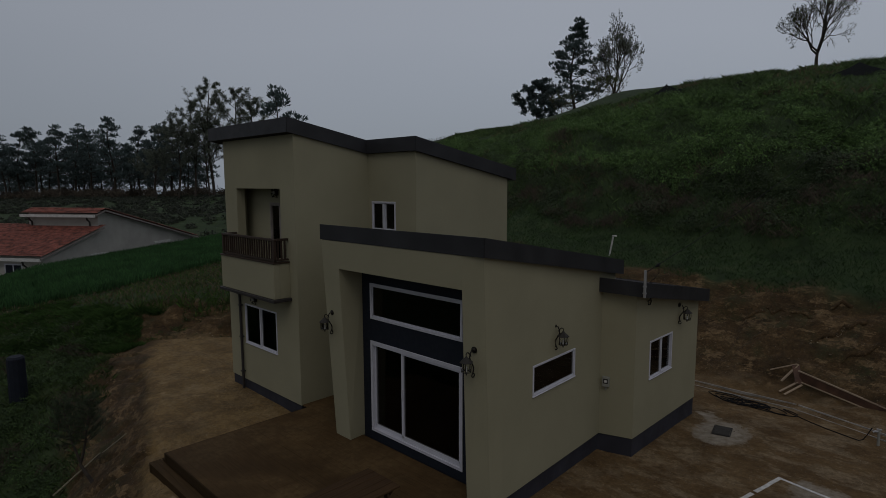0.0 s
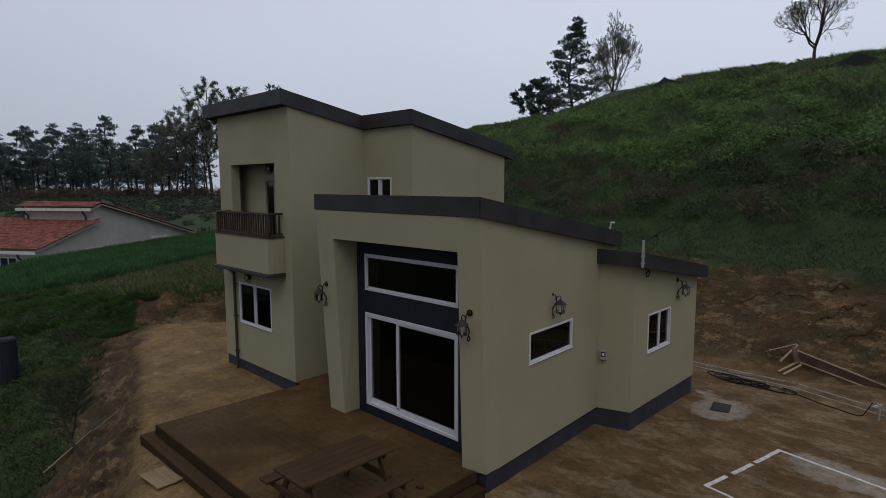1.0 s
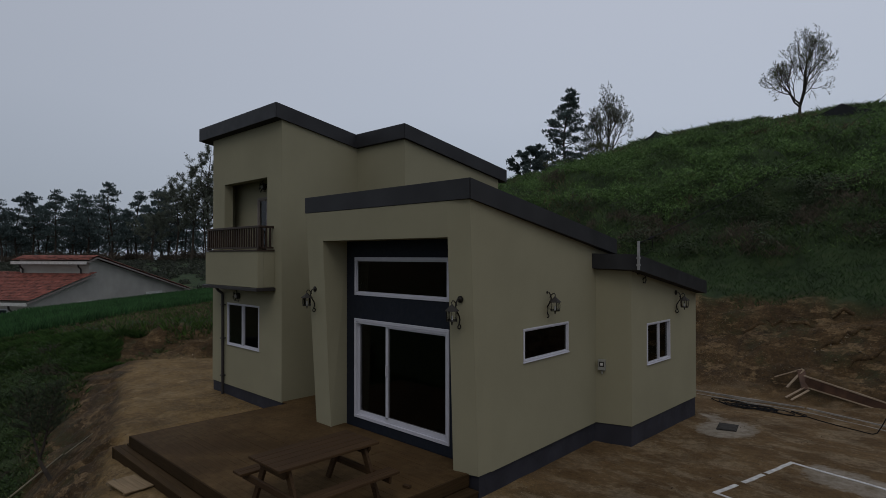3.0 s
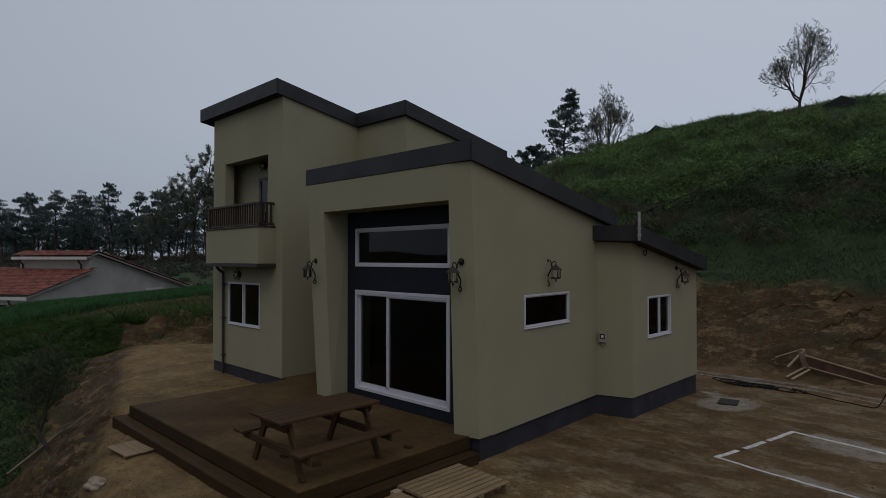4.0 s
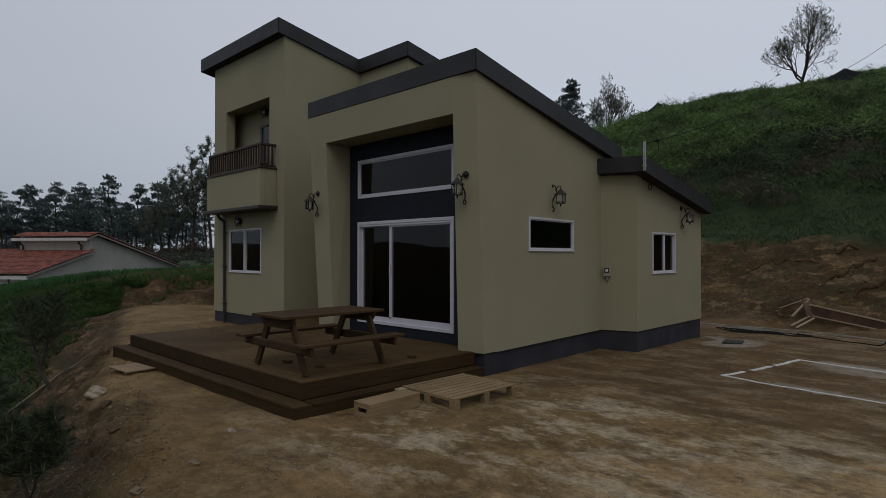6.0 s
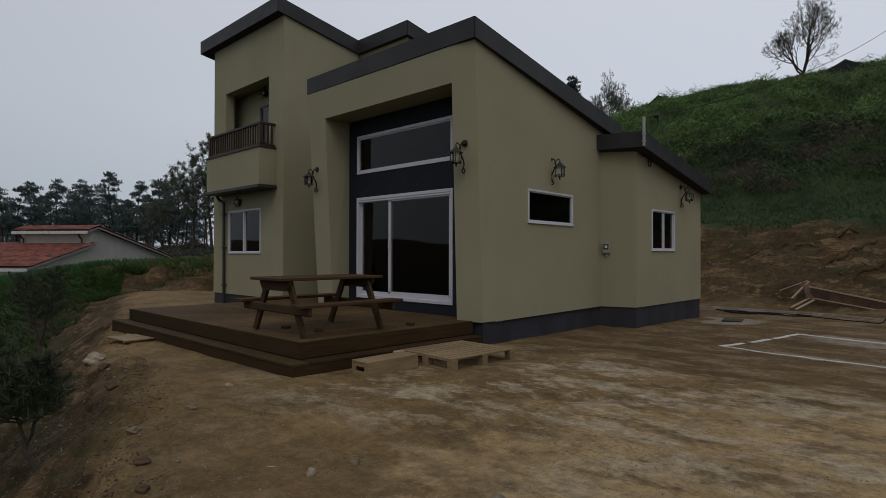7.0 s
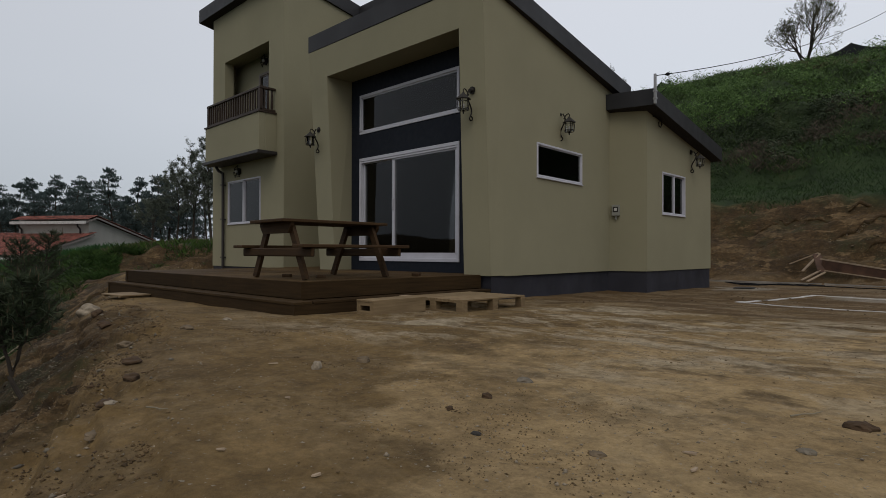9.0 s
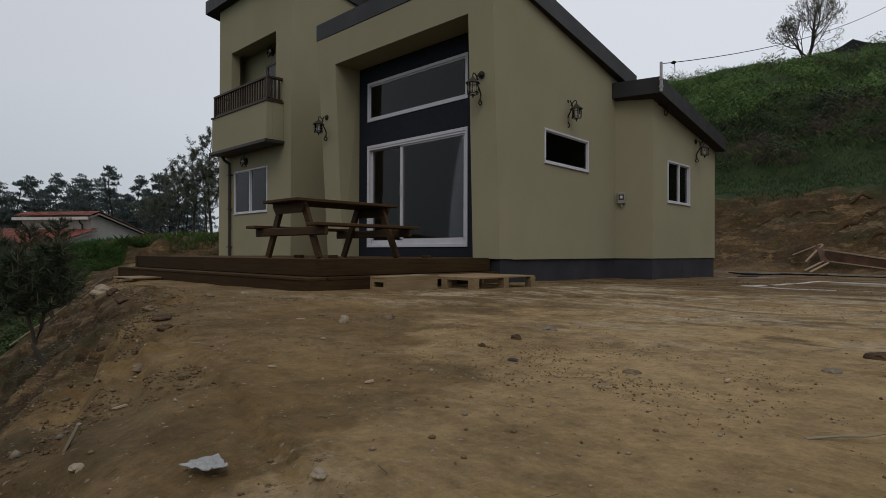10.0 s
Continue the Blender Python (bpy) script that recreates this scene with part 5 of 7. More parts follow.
def earth_ledge(a, b, out, thick, seed, label="ragged ledge of pale hard earth on the cut bank"):
    """A broken rib of hard earth that stands out of the bank between two plan points."""
    rg = random.Random(seed)
    t = thing("earth_ledge", (a[0], a[1], gz(*a)), label, "ledge", "ledges on the cut bank")
    n = 26
    bm = bmesh.new()
    rows = []
    for k in range(n + 1):
        s = k / n
        x = a[0] + (b[0] - a[0]) * s
        y = a[1] + (b[1] - a[1]) * s + 0.05 * math.sin(9 * s + seed)
        z = gz(x, y)
        fade = min(1.0, 4 * s + 0.15, 4 * (1 - s) + 0.15)
        o, h = 0.42 * out * fade * rg.uniform(0.5, 1.2), 0.7 * thick * fade * rg.uniform(0.7, 1.2)
        rows.append([bm.verts.new((x - a[0], y + dy - a[1], z + dz - gz(*a))) for dy, dz in ((0.22, 0.10), (0.02 - 0.3 * o, 0.05 + 0.2 * h), (-o, 0.0), (-0.75 * o, -0.55 * h), (0.04, -h), (0.3, -h - 0.05))])
    for r0, r1 in zip(rows, rows[1:]):
        for k in range(5):
            bm.faces.new((r0[k], r1[k], r1[k + 1], r0[k + 1]))
    bm.faces.new(rows[0])
    bm.faces.new(rows[-1][::-1])
    rib = part("rib", bm, "earth", t, smooth=True)
    raw = rib.data.attributes.new("bank", "FLOAT", "POINT")
    raw.data.foreach_set("value", np.ones(len(rib.data.vertices), np.float32))


for k, (a, b, out, thick) in enumerate((((-5.86, 20.30), (-5.26, 20.66), 0.16, 0.16), ((-4.72, 20.76), (-3.55, 20.48), 0.15, 0.14), ((-3.75, 19.85), (-3.05, 20.22), 0.20, 0.20), ((-2.85, 19.28), (-2.05, 19.64), 0.17, 0.16), ((-5.50, 19.46), (-4.90, 19.56), 0.10, 0.10), ((-5.26, 20.66), (-4.72, 20.74), 0.12, 0.14), ((-3.05, 20.22), (-2.5, 20.30), 0.16, 0.16), ((-1.9, 20.15), (-0.6, 19.9), 0.16, 0.15), ((-3.5, 20.85), (-2.9, 21.0), 0.14, 0.12))):
    earth_ledge(a, b, out, thick, 40 + k)


def boulder(x, y, size, mat, label, seed, flat=0.6):
    t = thing("rock", (x, y, gz(x, y)), label, "rock")
    bm = bmesh.new()
    bmesh.ops.create_icosphere(bm, subdivisions=3, radius=1)
    for v in bm.verts:
        k = 1 + 0.42 * noise.noise(v.co * 1.3 + Vector((seed, 0, 0))) + 0.16 * noise.noise(v.co * 4 + Vector((seed, 5, 0)))
        v.co = Vector((v.co.x * size[0] * k, v.co.y * size[1] * k, v.co.z * size[2] * k * flat + size[2] * 0.25))
    part("stone", bm, mat, t)


boulder(-9.42, 2.86, (0.18, 0.13, 0.12), "rock", "pale angular rock at the yard's edge", 1, 0.85)
PALE, BROWN, CLOD = "small pale stone on the bare earth", "brown stone on the bare earth", "dark crumbly clod of earth in the yard"
for k, (x, y, size, mat, label) in enumerate((
        (-3.07, 2.39, (0.030, 0.028, 0.046), "rock", PALE), (-3.05, 2.71, (0.046, 0.036, 0.030), "stone", BROWN),
        (-5.02, 2.45, (0.075, 0.045, 0.032), "stone", BROWN), (-5.85, 3.18, (0.07, 0.03, 0.025), "rock", PALE),
        (-2.01, 2.92, (0.040, 0.032, 0.020), "edgerock", "flat grey-purple stone on the bare earth"), (-1.93, 2.53, (0.028, 0.020, 0.020), "clod", CLOD),
        (-1.64, 2.12, (0.022, 0.014, 0.009), "cover", "dark flat stone on the bare earth"), (-1.93, 2.29, (0.016, 0.013, 0.014), "clod", CLOD),
        (-0.66, 3.19, (0.050, 0.040, 0.030), "clod", CLOD), (-0.74, 2.74, (0.028, 0.022, 0.014), "edgerock", "grey stone on the bare earth"),
        (-1.22, 2.23, (0.030, 0.022, 0.012), "stone", BROWN), (-1.16, 0.95, (0.015, 0.012, 0.012), "rock", PALE),
        (-3.45, 1.43, (0.060, 0.045, 0.030), "clod", CLOD), (-3.62, 1.60, (0.050, 0.040, 0.034), "clod", CLOD), (-3.20, 1.38, (0.040, 0.026, 0.020), "rock", PALE),
        (-2.85, 1.22, (0.045, 0.030, 0.020), "stone", BROWN), (-1.77, 0.74, (0.022, 0.014, 0.010), "rock", PALE), (-4.10, 1.75, (0.070, 0.050, 0.035), "clod", CLOD),
        (-4.90, 1.95, (0.060, 0.050, 0.040), "stone", BROWN), (-7.20, 2.45, (0.090, 0.070, 0.050), "clod", CLOD), (-8.40, 2.70, (0.100, 0.070, 0.060), "clod", CLOD))):
    boulder(x, y, size, mat, label, k + 2, 0.8)
for k, (x, y, length, turn) in enumerate(((-2.08, 1.38, 0.032, 30), (-1.69, 1.48, 0.030, 75), (-1.01, 2.45, 0.045, 10), (-0.94, 2.30, 0.034, 80), (-3.35, 2.28, 0.06, 40), (-2.30, 0.98, 0.05, 100), (-2.55, 1.9, 0.03, 15))):
    chip = thing("wood_chip", (x, y, gz(x, y) + 0.004), "pale splinter of wood lying on the bare earth", "wood chip", "chips on the earth", turn=turn)
    bm = bmesh.new()
    pts = [(-length / 2, -0.002), (-length * 0.2, -0.007), (length / 2, -0.003), (length * 0.42, 0.004), (-length * 0.3, 0.006)]
    lo = [bm.verts.new((px, py, 0.0)) for px, py in pts]
    hi = [bm.verts.new((px * 0.96, py * 0.9, 0.004 + 0.003 * (px > 0))) for px, py in pts]
    bm.faces.new(lo[::-1])
    bm.faces.new(hi)
    for i in range(5):
        bm.faces.new((lo[i], lo[(i + 1) % 5], hi[(i + 1) % 5], hi[i]))
    part("splinter", bm, "pine", chip)
for x, y, length, turn in ((-0.85, 3.25, 0.16, 58), (-0.56, 1.88, 0.20, 50), (-2.75, 1.42, 0.12, 20)):
    stick = thing("twig", (x, y, gz(x, y) + 0.006), "thin dry twig lying on the bare earth", "twig", "twigs on the earth", turn=turn)
    bm = bmesh.new()
    tube(bm, [(-length / 2, 0, 0.002), (-length * 0.1, 0.004, 0.004), (length * 0.2, -0.003, 0.004), (length / 2, 0.003, 0.008)], [0.0035, 0.003, 0.0025, 0.0015], 6)
    part("stem", bm, "bamboo", stick)

film_sheet = thing("plastic_scrap", (-1.41, 0.87, gz(-1.41, 0.87)), "crumpled scrap of white plastic film on the earth", "plastic scrap")
bm = bmesh.new()
bmesh.ops.create_grid(bm, x_segments=9, y_segments=7, size=1)
for v in bm.verts:
    x, y = v.co.x * 0.042, v.co.y * 0.028
    v.co = Vector((x * (1 + 0.15 * noise.noise(Vector((y * 30, 1, 0)))), y * (1 + 0.2 * noise.noise(Vector((x * 20, 4, 0))) - 9 * x), 0.016 + 0.012 * noise.noise(Vector((x * 70, y * 70, 3))) + 0.012 * max(0, x * 12)))
sheet = part("sheet", bm, "plastic", film_sheet)
sheet.modifiers.new("thick", "SOLIDIFY").thickness = 0.002
sheet_stake = thing("wooden_peg", (-2.02, 0.76, gz(-2.02, 0.76)), "short grey wooden peg stuck in the slope", "peg", turn=40)
bm = bmesh.new()
beam(bm, (0.0, 0.0, -0.02), (0.045, 0.01, 0.075), 0.016, 0.007)
part("slat", bm, "bamboo", sheet_stake)


# ---- neighbouring house ----
nb = new("neighbour_house")
nb.matrix_basis = pose(-54.97, 14.44, -0.42, 0, 0, 33.2)
tagged(nb, "low grey rendered house with a red tiled roof behind the field", "house")
# local x runs from the gable wall inward (negative), local y along the gable wall
NB_D = 7.1
GL, GR = -6.3, 13.2
bm = bmesh.new()
prof = [(GL + 0.5, -2.5), (GR - 0.5, -2.5), (GR - 0.5, 0.60), (0.36, 3.88), (0.05, 3.78), (0.05, 2.55), (GL + 0.5, 0.75)]
f0 = [bm.verts.new((0, y, z)) for y, z in prof]
f1 = [bm.verts.new((-NB_D, y, z)) for y, z in prof]
bm.faces.new(f0)
bm.faces.new(f1[::-1])
for k in range(len(prof)):
    j = (k + 1) % len(prof)
    bm.faces.new((f0[k], f0[j], f1[j], f1[k]))
nbwall = part("wall", bm, "nbwall", nb)


def tiled_roof(name, y0, z0, y1, z1, x0, x1, courses, rolls):
    """Pan tiles: rolls along the eave, one step at each course; the sheet has thickness."""
    bm = bmesh.new()
    nx = rolls * 4
    grid = []
    for c in range(courses):
        for end in (0.0, 1.0):
            s = (c + end) / courses
            row = []
            for i in range(nx + 1):
                x = x0 + (x1 - x0) * i / nx
                lift = 0.05 * abs(math.sin(math.pi * i / 4)) + 0.05 * (1 - end)
                row.append(bm.verts.new((x, y0 + (y1 - y0) * s, z0 + (z1 - z0) * s + 0.10 + (0.05 - 0.05 * end) * 0 + lift)))
            grid.append(row)
    for r0, r1 in zip(grid, grid[1:]):
        for i in range(nx):
            bm.faces.new((r0[i], r0[i + 1], r1[i + 1], r1[i]))
    r = part(name, bm, "tile", nb, "red clay tile roof")
    return r


tiled_roof("roof", GL, 0.68, 0.25, 2.62, -NB_D - 6, 0.45, 20, 52)
tiled_roof("roof", GR, 0.52, 0.38, 4.02, -NB_D, 0.45, 30, 32)
tiled_roof("roof", -0.78, 3.64, 0.36, 4.05, -NB_D, 0.45, 4, 32)
for y0, z0, y1, z1 in ((GL, 0.60, 0.1, 2.50), (GR, 0.44, 0.38, 3.94), (-0.75, 3.56, 0.33, 3.95)):
    bm = bmesh.new()
    beam(bm, (0.40, y0, z0), (0.40, y1, z1), 0.06, 0.13)
    part("barge_board", bm, "nbtrim", nb)
    bm = bmesh.new()
    beam(bm, (-NB_D / 2, (y0 + y1) / 2, (z0 + z1) / 2 - 0.02), (0.36, (y0 + y1) / 2, (z0 + z1) / 2 - 0.02), 0.3, 0.04)
    part("purlin", bm, "soffit", nb)
part("eave_board", boxes((-NB_D, 0.36, -0.84, -0.74, 3.42, 3.66)), "lime", nb)
part("eave_board", boxes((-NB_D - 6, 0.36, GL - 0.04, GL + 0.06, 0.42, 0.66)), "lime", nb)
part("clerestory_wall", boxes((-NB_D + 0.3, 0.006, -0.12, 0.045, 2.4, 3.72)), "nbwall", nb)
for x, y, z0, z1 in ((-0.7, -0.35, 3.45, 2.6), (-6.5, -0.35, 3.45, 2.6), (-0.9, GL - 0.1, 0.45, -1.5)):
    bm = bmesh.new()
    tube(bm, [(x, y - 0.2, z0), (x, y - 0.15, z0 - 0.25), (x, y + 0.1, z0 - 0.45), (x, y + 0.1, z1)], 0.07, 8)
    part("rain_pipe", bm, "pipe", nb)
for x, y in ((-2.6, GL + 0.49),):
    w = new("window")
    w.parent = nb
    w.matrix_basis = pose(x, y, -0.35)
    part("window_frame", boxes((-0.8, 0.8, -0.05, 0.02, -0.6, -0.5), (-0.8, 0.8, -0.05, 0.02, 0.4, 0.5), (-0.8, -0.72, -0.05, 0.02, -0.5, 0.4), (0.72, 0.8, -0.05, 0.02, -0.5, 0.4), (-0.04, 0.04, -0.05, 0.02, -0.5, 0.4)), "pvc", w)
    part("pane", boxes((-0.72, 0.72, -0.02, 0.0, -0.5, 0.4)), "navy", w)
for y0, y1, z in ((6.6, 8.9, 0.45), (-1.2, 0.4, 0.15)):
    part("window_head", boxes((0.002, 0.12, y0, y1, z, z + 0.22)), "lime", nb)


# ---- plants ----
def soup(name, verts, tris, mat, parent=None, label="", category="", kind=""):
    me = bpy.data.meshes.new(name)
    verts, tris = np.asarray(verts, np.float32), np.asarray(tris, np.int32)
    me.vertices.add(len(verts))
    me.vertices.foreach_set("co", verts.ravel())
    me.loops.add(tris.size)
    me.loops.foreach_set("vertex_index", tris.ravel())
    me.polygons.add(len(tris))
    me.polygons.foreach_set("loop_start", (np.arange(len(tris)) * tris.shape[1]).astype(np.int32))
    me.update()
    me.materials.append(MAT[mat])
    ob = new(name, me)
    if parent:
        ob.parent = parent
    return tagged(ob, label, category, kind=kind)


def blades(rg, p, length, width, lean=0.5):
    """One bent blade (two triangles) at each point p."""
    n = len(p)
    a = rg.uniform(0, 2 * np.pi, n)
    side = np.stack([np.cos(a), np.sin(a), np.zeros(n)], 1) * (np.asarray(width) * 0.5 * np.ones(n))[:, None]
    b = rg.uniform(0, 2 * np.pi, n)
    tilt = np.stack([np.cos(b), np.sin(b), np.zeros(n)], 1) * (rg.uniform(0, lean, n) * length)[:, None]
    up = np.zeros((n, 3))
    up[:, 2] = length
    v = np.stack([p - side, p + side, p + up * 0.6 + tilt * 0.4 + side * 0.7, p + up * 0.95 + tilt], 1).reshape(-1, 3)
    k = np.arange(n)[:, None] * 4
    t = np.concatenate([k + np.array([[0, 1, 2]]), k + np.array([[0, 2, 3]])], 1).reshape(-1, 3)
    return v, t


def leaves(rg, p, size, out=None):
    """One small pointed leaf at each point p, lying roughly across the outward direction where one is given."""
    n = len(p)
    d = rg.normal(size=(n, 3))
    e = rg.normal(size=(n, 3))
    if out is not None:
        f = out + rg.normal(size=(n, 3)) * 0.5
        d = np.cross(f, d)
        e = f
    d /= np.linalg.norm(d, axis=1)[:, None]
    e = np.cross(d, e)
    e /= np.linalg.norm(e, axis=1)[:, None]
    s = np.asarray(size)[:, None] * np.ones((n, 1))
    v = np.stack([p - d * s * 0.8 - e * s * 0.42, p - d * s * 0.5 + e * s * 0.55, p + d * s * 1.15], 1).reshape(-1, 3)
    return v, np.arange(3 * n).reshape(-1, 3)


def sow(rg, n, x0, x1, y0, y1, keep):
    x, y = rg.uniform(x0, x1, n), rg.uniform(y0, y1, n)
    ok = keep(x, y)
    x, y = x[ok], y[ok]
    return np.stack([x, y, terrain(x, y) - 0.02], 1)


RG = np.random.default_rng(7)


def hy(x, y):
    return y - back_y(x)


# hill: coarse wild grass, shorter turf on the terrace below
p = sow(RG, 175000, -46, 13, 22, 50, lambda x, y: (hy(x, y) > 24.6) & (hy(x, y) < 49) & (rough(x, y, 2.2, 3, 71) + RG.uniform(-0.8, 0.8, len(x)) > -0.95) & (x > -0.95 * y - 4))
n = rough(p[:, 0], p[:, 1], 1.7, 3, 72)
v, t = blades(RG, p, (0.10 + 0.20 * np.clip(n + 0.5, 0, 1.5) * RG.uniform(0.4, 1.2, len(p))) * (1 + 0.45 * smooth01(37, 40, hy(p[:, 0], p[:, 1]))), RG.uniform(0.018, 0.042, len(p)), 1.3)
soup("hill_grass", v, t, "hillgrass", label="rough green grass and weeds covering the hillside", category="grass", kind="stuff")
p = sow(RG, 110000, -46, 13, 22, 47, lambda x, y: (hy(x, y) > 25) & (hy(x, y) < 44) & (rough(x, y, 2.8, 3, 81) > 0.7))
v, t = blades(RG, p, RG.uniform(0.12, 0.40, len(p)), RG.uniform(0.006, 0.014, len(p)), 0.9)
soup("dry_stalks", v, t, "dry", label="pale dry stalks of last year's weeds on the hillside", category="dry grass", kind="stuff")
p = sow(RG, 115000, -30, 13, 20, 28, lambda x, y: (hy(x, y) + 0.5 * rough(x, y, 1.0, 3, 91) > 21.3) & (hy(x, y) < 26))
v, t = blades(RG, p, RG.uniform(0.05, 0.15, len(p)), RG.uniform(0.010, 0.022, len(p)), 1.2)
soup("terrace_grass", v, t, "terrace", label="short green grass on the terrace above the cut bank", category="grass", kind="stuff")


def bush_cloud(rg, centres, radii, per, size, flat=0.75):
    """Leaf places, sizes and outward directions over lumpy bushes."""
    pts, sizes, outs = [], [], []
    for c, r in zip(centres, radii):
        m = int(per * r * r) + 8
        d = rg.normal(size=(m, 3))
        d[:, 2] = np.where(d[:, 2] < -0.2, -d[:, 2], d[:, 2])
        d /= np.linalg.norm(d, axis=1)[:, None]
        lump = 0.78 + 0.30 * np.sin(d[:, 0] * 5 + c[0] * 3) * np.sin(d[:, 1] * 4 + c[1] * 3) + rg.uniform(-0.16, 0.12, m)
        q = d * (r * lump * rg.uniform(0.6, 1.0, m) ** 0.35)[:, None]
        q[:, 2] = q[:, 2] * flat
        pts.append(q + c)
        outs.append(d * np.array([1, 1, 1.4]))
        sizes.append(rg.uniform(0.6, 1.3, m) * size)
    return np.concatenate(pts), np.concatenate(sizes), np.concatenate(outs)


# bramble mounds and brown brush on the hill
c = sow(RG, 1500, -46, 12, 24, 46, lambda x, y: (hy(x, y) > 27.6 + 0.7 * rough(x, y, 3.0, 2, 85)) & (hy(x, y) < 36.4))
pts, sz, out = bush_cloud(RG, c, 0.5 + 1.25 * RG.uniform(0, 1, len(c)) ** 1.5, 360, 0.056, 0.66)
kind_of = RG.uniform(0, 1, len(pts))
some = kind_of > 0.66
v, t = blades(RG, pts[some] - np.array([0, 0, 0.03]), RG.uniform(0.08, 0.20, some.sum()), RG.uniform(0.005, 0.011, some.sum()), 1.6)
soup("mound_grass", v, t, "bramble", label="long fresh grass leaning over the bramble mounds", category="grass", kind="stuff")
some = kind_of < 0.55
v, t = leaves(RG, pts[some], sz[some], out[some])
soup("bramble_mounds", v, t, "bramble", label="lumpy mounds of fresh green brambles on the hillside", category="brambles", kind="stuff")
c = sow(RG, 1000, -44, 12, 23, 43, lambda x, y: (hy(x, y) > 24.6) & (hy(x, y) < 35) & ((rough(x, y, 2.8, 3, 81) > 0.95) | (hy(x, y) < 26.6 + 1.2 * rough(x, y, 3.0, 2, 83) + 0.16 * np.maximum(x + 12, 0))))
pts, sz, out = bush_cloud(RG, c, RG.uniform(0.4, 1.1, len(c)), 520, 0.11, 0.7)
v, t = blades(RG, pts, sz * 1.4, sz * 0.07, 1.2)
soup("brown_brush", v, t, "brush", label="dull brown leafless brush along the hill's foot", category="brush", kind="stuff")
c = sow(RG, 900, -44, 12, 23, 32, lambda x, y: (hy(x, y) > 24.8) & (hy(x, y) < 28.3 + 0.9 * rough(x, y, 3.0, 2, 84)))
c = np.concatenate([c, sow(RG, 26, -8.6, -4.6, 26.6, 29.6, lambda x, y: x < 99)])
pts, sz, out = bush_cloud(RG, c, RG.uniform(0.5, 1.1, len(c)), 380, 0.05, 0.9)
v, t = leaves(RG, pts, sz, out)
soup("hill_scrub", v, t, "hedge", label="dark green scrub along the hill's foot", category="scrub", kind="stuff")

# brush on the slope below the yard and by the field
p = sow(RG, 110000, -34, -3, -7, 9, lambda x, y: ((edge_y(x) - y) * 0.95 + 0.5 * rough(x, y, 1.5, 3, 101) > 1.5 + 2.1 * smooth01(-17, -9, x)) & (left_d(x, y) < 6))
v, t = blades(RG, p, RG.uniform(0.06, 0.24, len(p)), RG.uniform(0.008, 0.022, len(p)), 1.4)
soup("slope_grass", v, t, "slopegrass", label="tall green grass and weeds on the slope below the yard", category="grass", kind="stuff")
c = sow(RG, 1700, -32, -5, -7, 8, lambda x, y: (edge_y(x) - y + 0.6 * rough(x, y, 1.6, 2, 103) > 1.8 + 2.2 * smooth01(-17, -9, x)) & (left_d(x, y) < 4))
tall = sow(RG, 8, -21.3, -20.2, 2.5, 3.3, lambda x, y: x < 99)
c = np.concatenate([c, tall])
pts, sz, out = bush_cloud(RG, c, np.concatenate([RG.uniform(0.25, 0.75, len(c) - len(tall)), RG.uniform(0.5, 0.7, len(tall))]), 700, 0.029)
v, t = leaves(RG, pts, sz, out)
soup("slope_scrub", v, t, "bushleaf", label="dark green scrub on the slope below the yard", category="scrub", kind="stuff")
c = sow(RG, 260, -30, -6, -4, 8, lambda x, y: (edge_y(x) - y > 1.6 + 1.5 * smooth01(-17, -9, x)) & (edge_y(x) - y < 5.5) & (rough(x, y, 1.8, 2, 105) > 0.1))
pts, sz, out = bush_cloud(RG, c, RG.uniform(0.2, 0.5, len(c)), 700, 0.12, 0.8)
v, t = blades(RG, pts, sz * 1.3, sz * 0.04, 1.6)
soup("slope_brush", v, t, "brush", label="dull brown dead brush on the slope below the yard", category="brush", kind="stuff")


def crop_front(x, y):
    """Past the near edge of the barley field."""
    return -0.827 * (x + 28.2) - 0.562 * (y - 8.0) - 1.8 - 1.35 * np.maximum(8.7 - y, 0)


p = sow(RG, 170000, -66, -24, 2, 36, lambda x, y: (crop_front(x, y) > 0) & (x > -66) & (RG.uniform(0, 1, len(x)) < np.clip(1.6 - crop_front(x, y) / 26, 0.35, 1)) & ~((x + 54.97) * 0.837 + (y - 14.44) * 0.547 < 0.3))
v, t = blades(RG, p, RG.uniform(0.35, 0.6, len(p)), RG.uniform(0.03, 0.07, len(p)), 0.5)
soup("barley", v, t, "crop", label="dense young green barley in the field", category="crop", kind="stuff")
p = sow(RG, 80000, -46, -19, 3, 30, lambda x, y: (left_d(x, y) > 1.75 + 0.5 * rough(x, y, 1.2, 2, 111)) & (crop_front(x, y) < 0.2))
v, t = blades(RG, p, RG.uniform(0.06, 0.22, len(p)) * (1 + 0.9 * smooth01(3.6, 2.4, left_d(p[:, 0], p[:, 1]))), RG.uniform(0.016, 0.038, len(p)), 0.9)
soup("field_margin_grass", v, t, "grass", label="short rough grass along the edge of the field", category="grass", kind="stuff")
p = sow(RG, 260000, -33, -20, 2, 11, lambda x, y: (y + 0.5 * rough(x, y, 1.3, 2, 141) < 6.6 + 0.26 * (x + 29.9)) & (y + 0.5 * rough(x, y, 1.5, 2, 143) > 3.3 + 0.62 * (x + 28)) & (crop_front(x, y) < -0.6) & ((edge_y(x) - y > 0.4) | (left_d(x, y) > 2.0)))
v, t = blades(RG, p, RG.uniform(0.07, 0.24, len(p)) * (1 + 0.6 * rough(p[:, 0], p[:, 1], 1.1, 2, 145)), RG.uniform(0.007, 0.018, len(p)), 1.4)
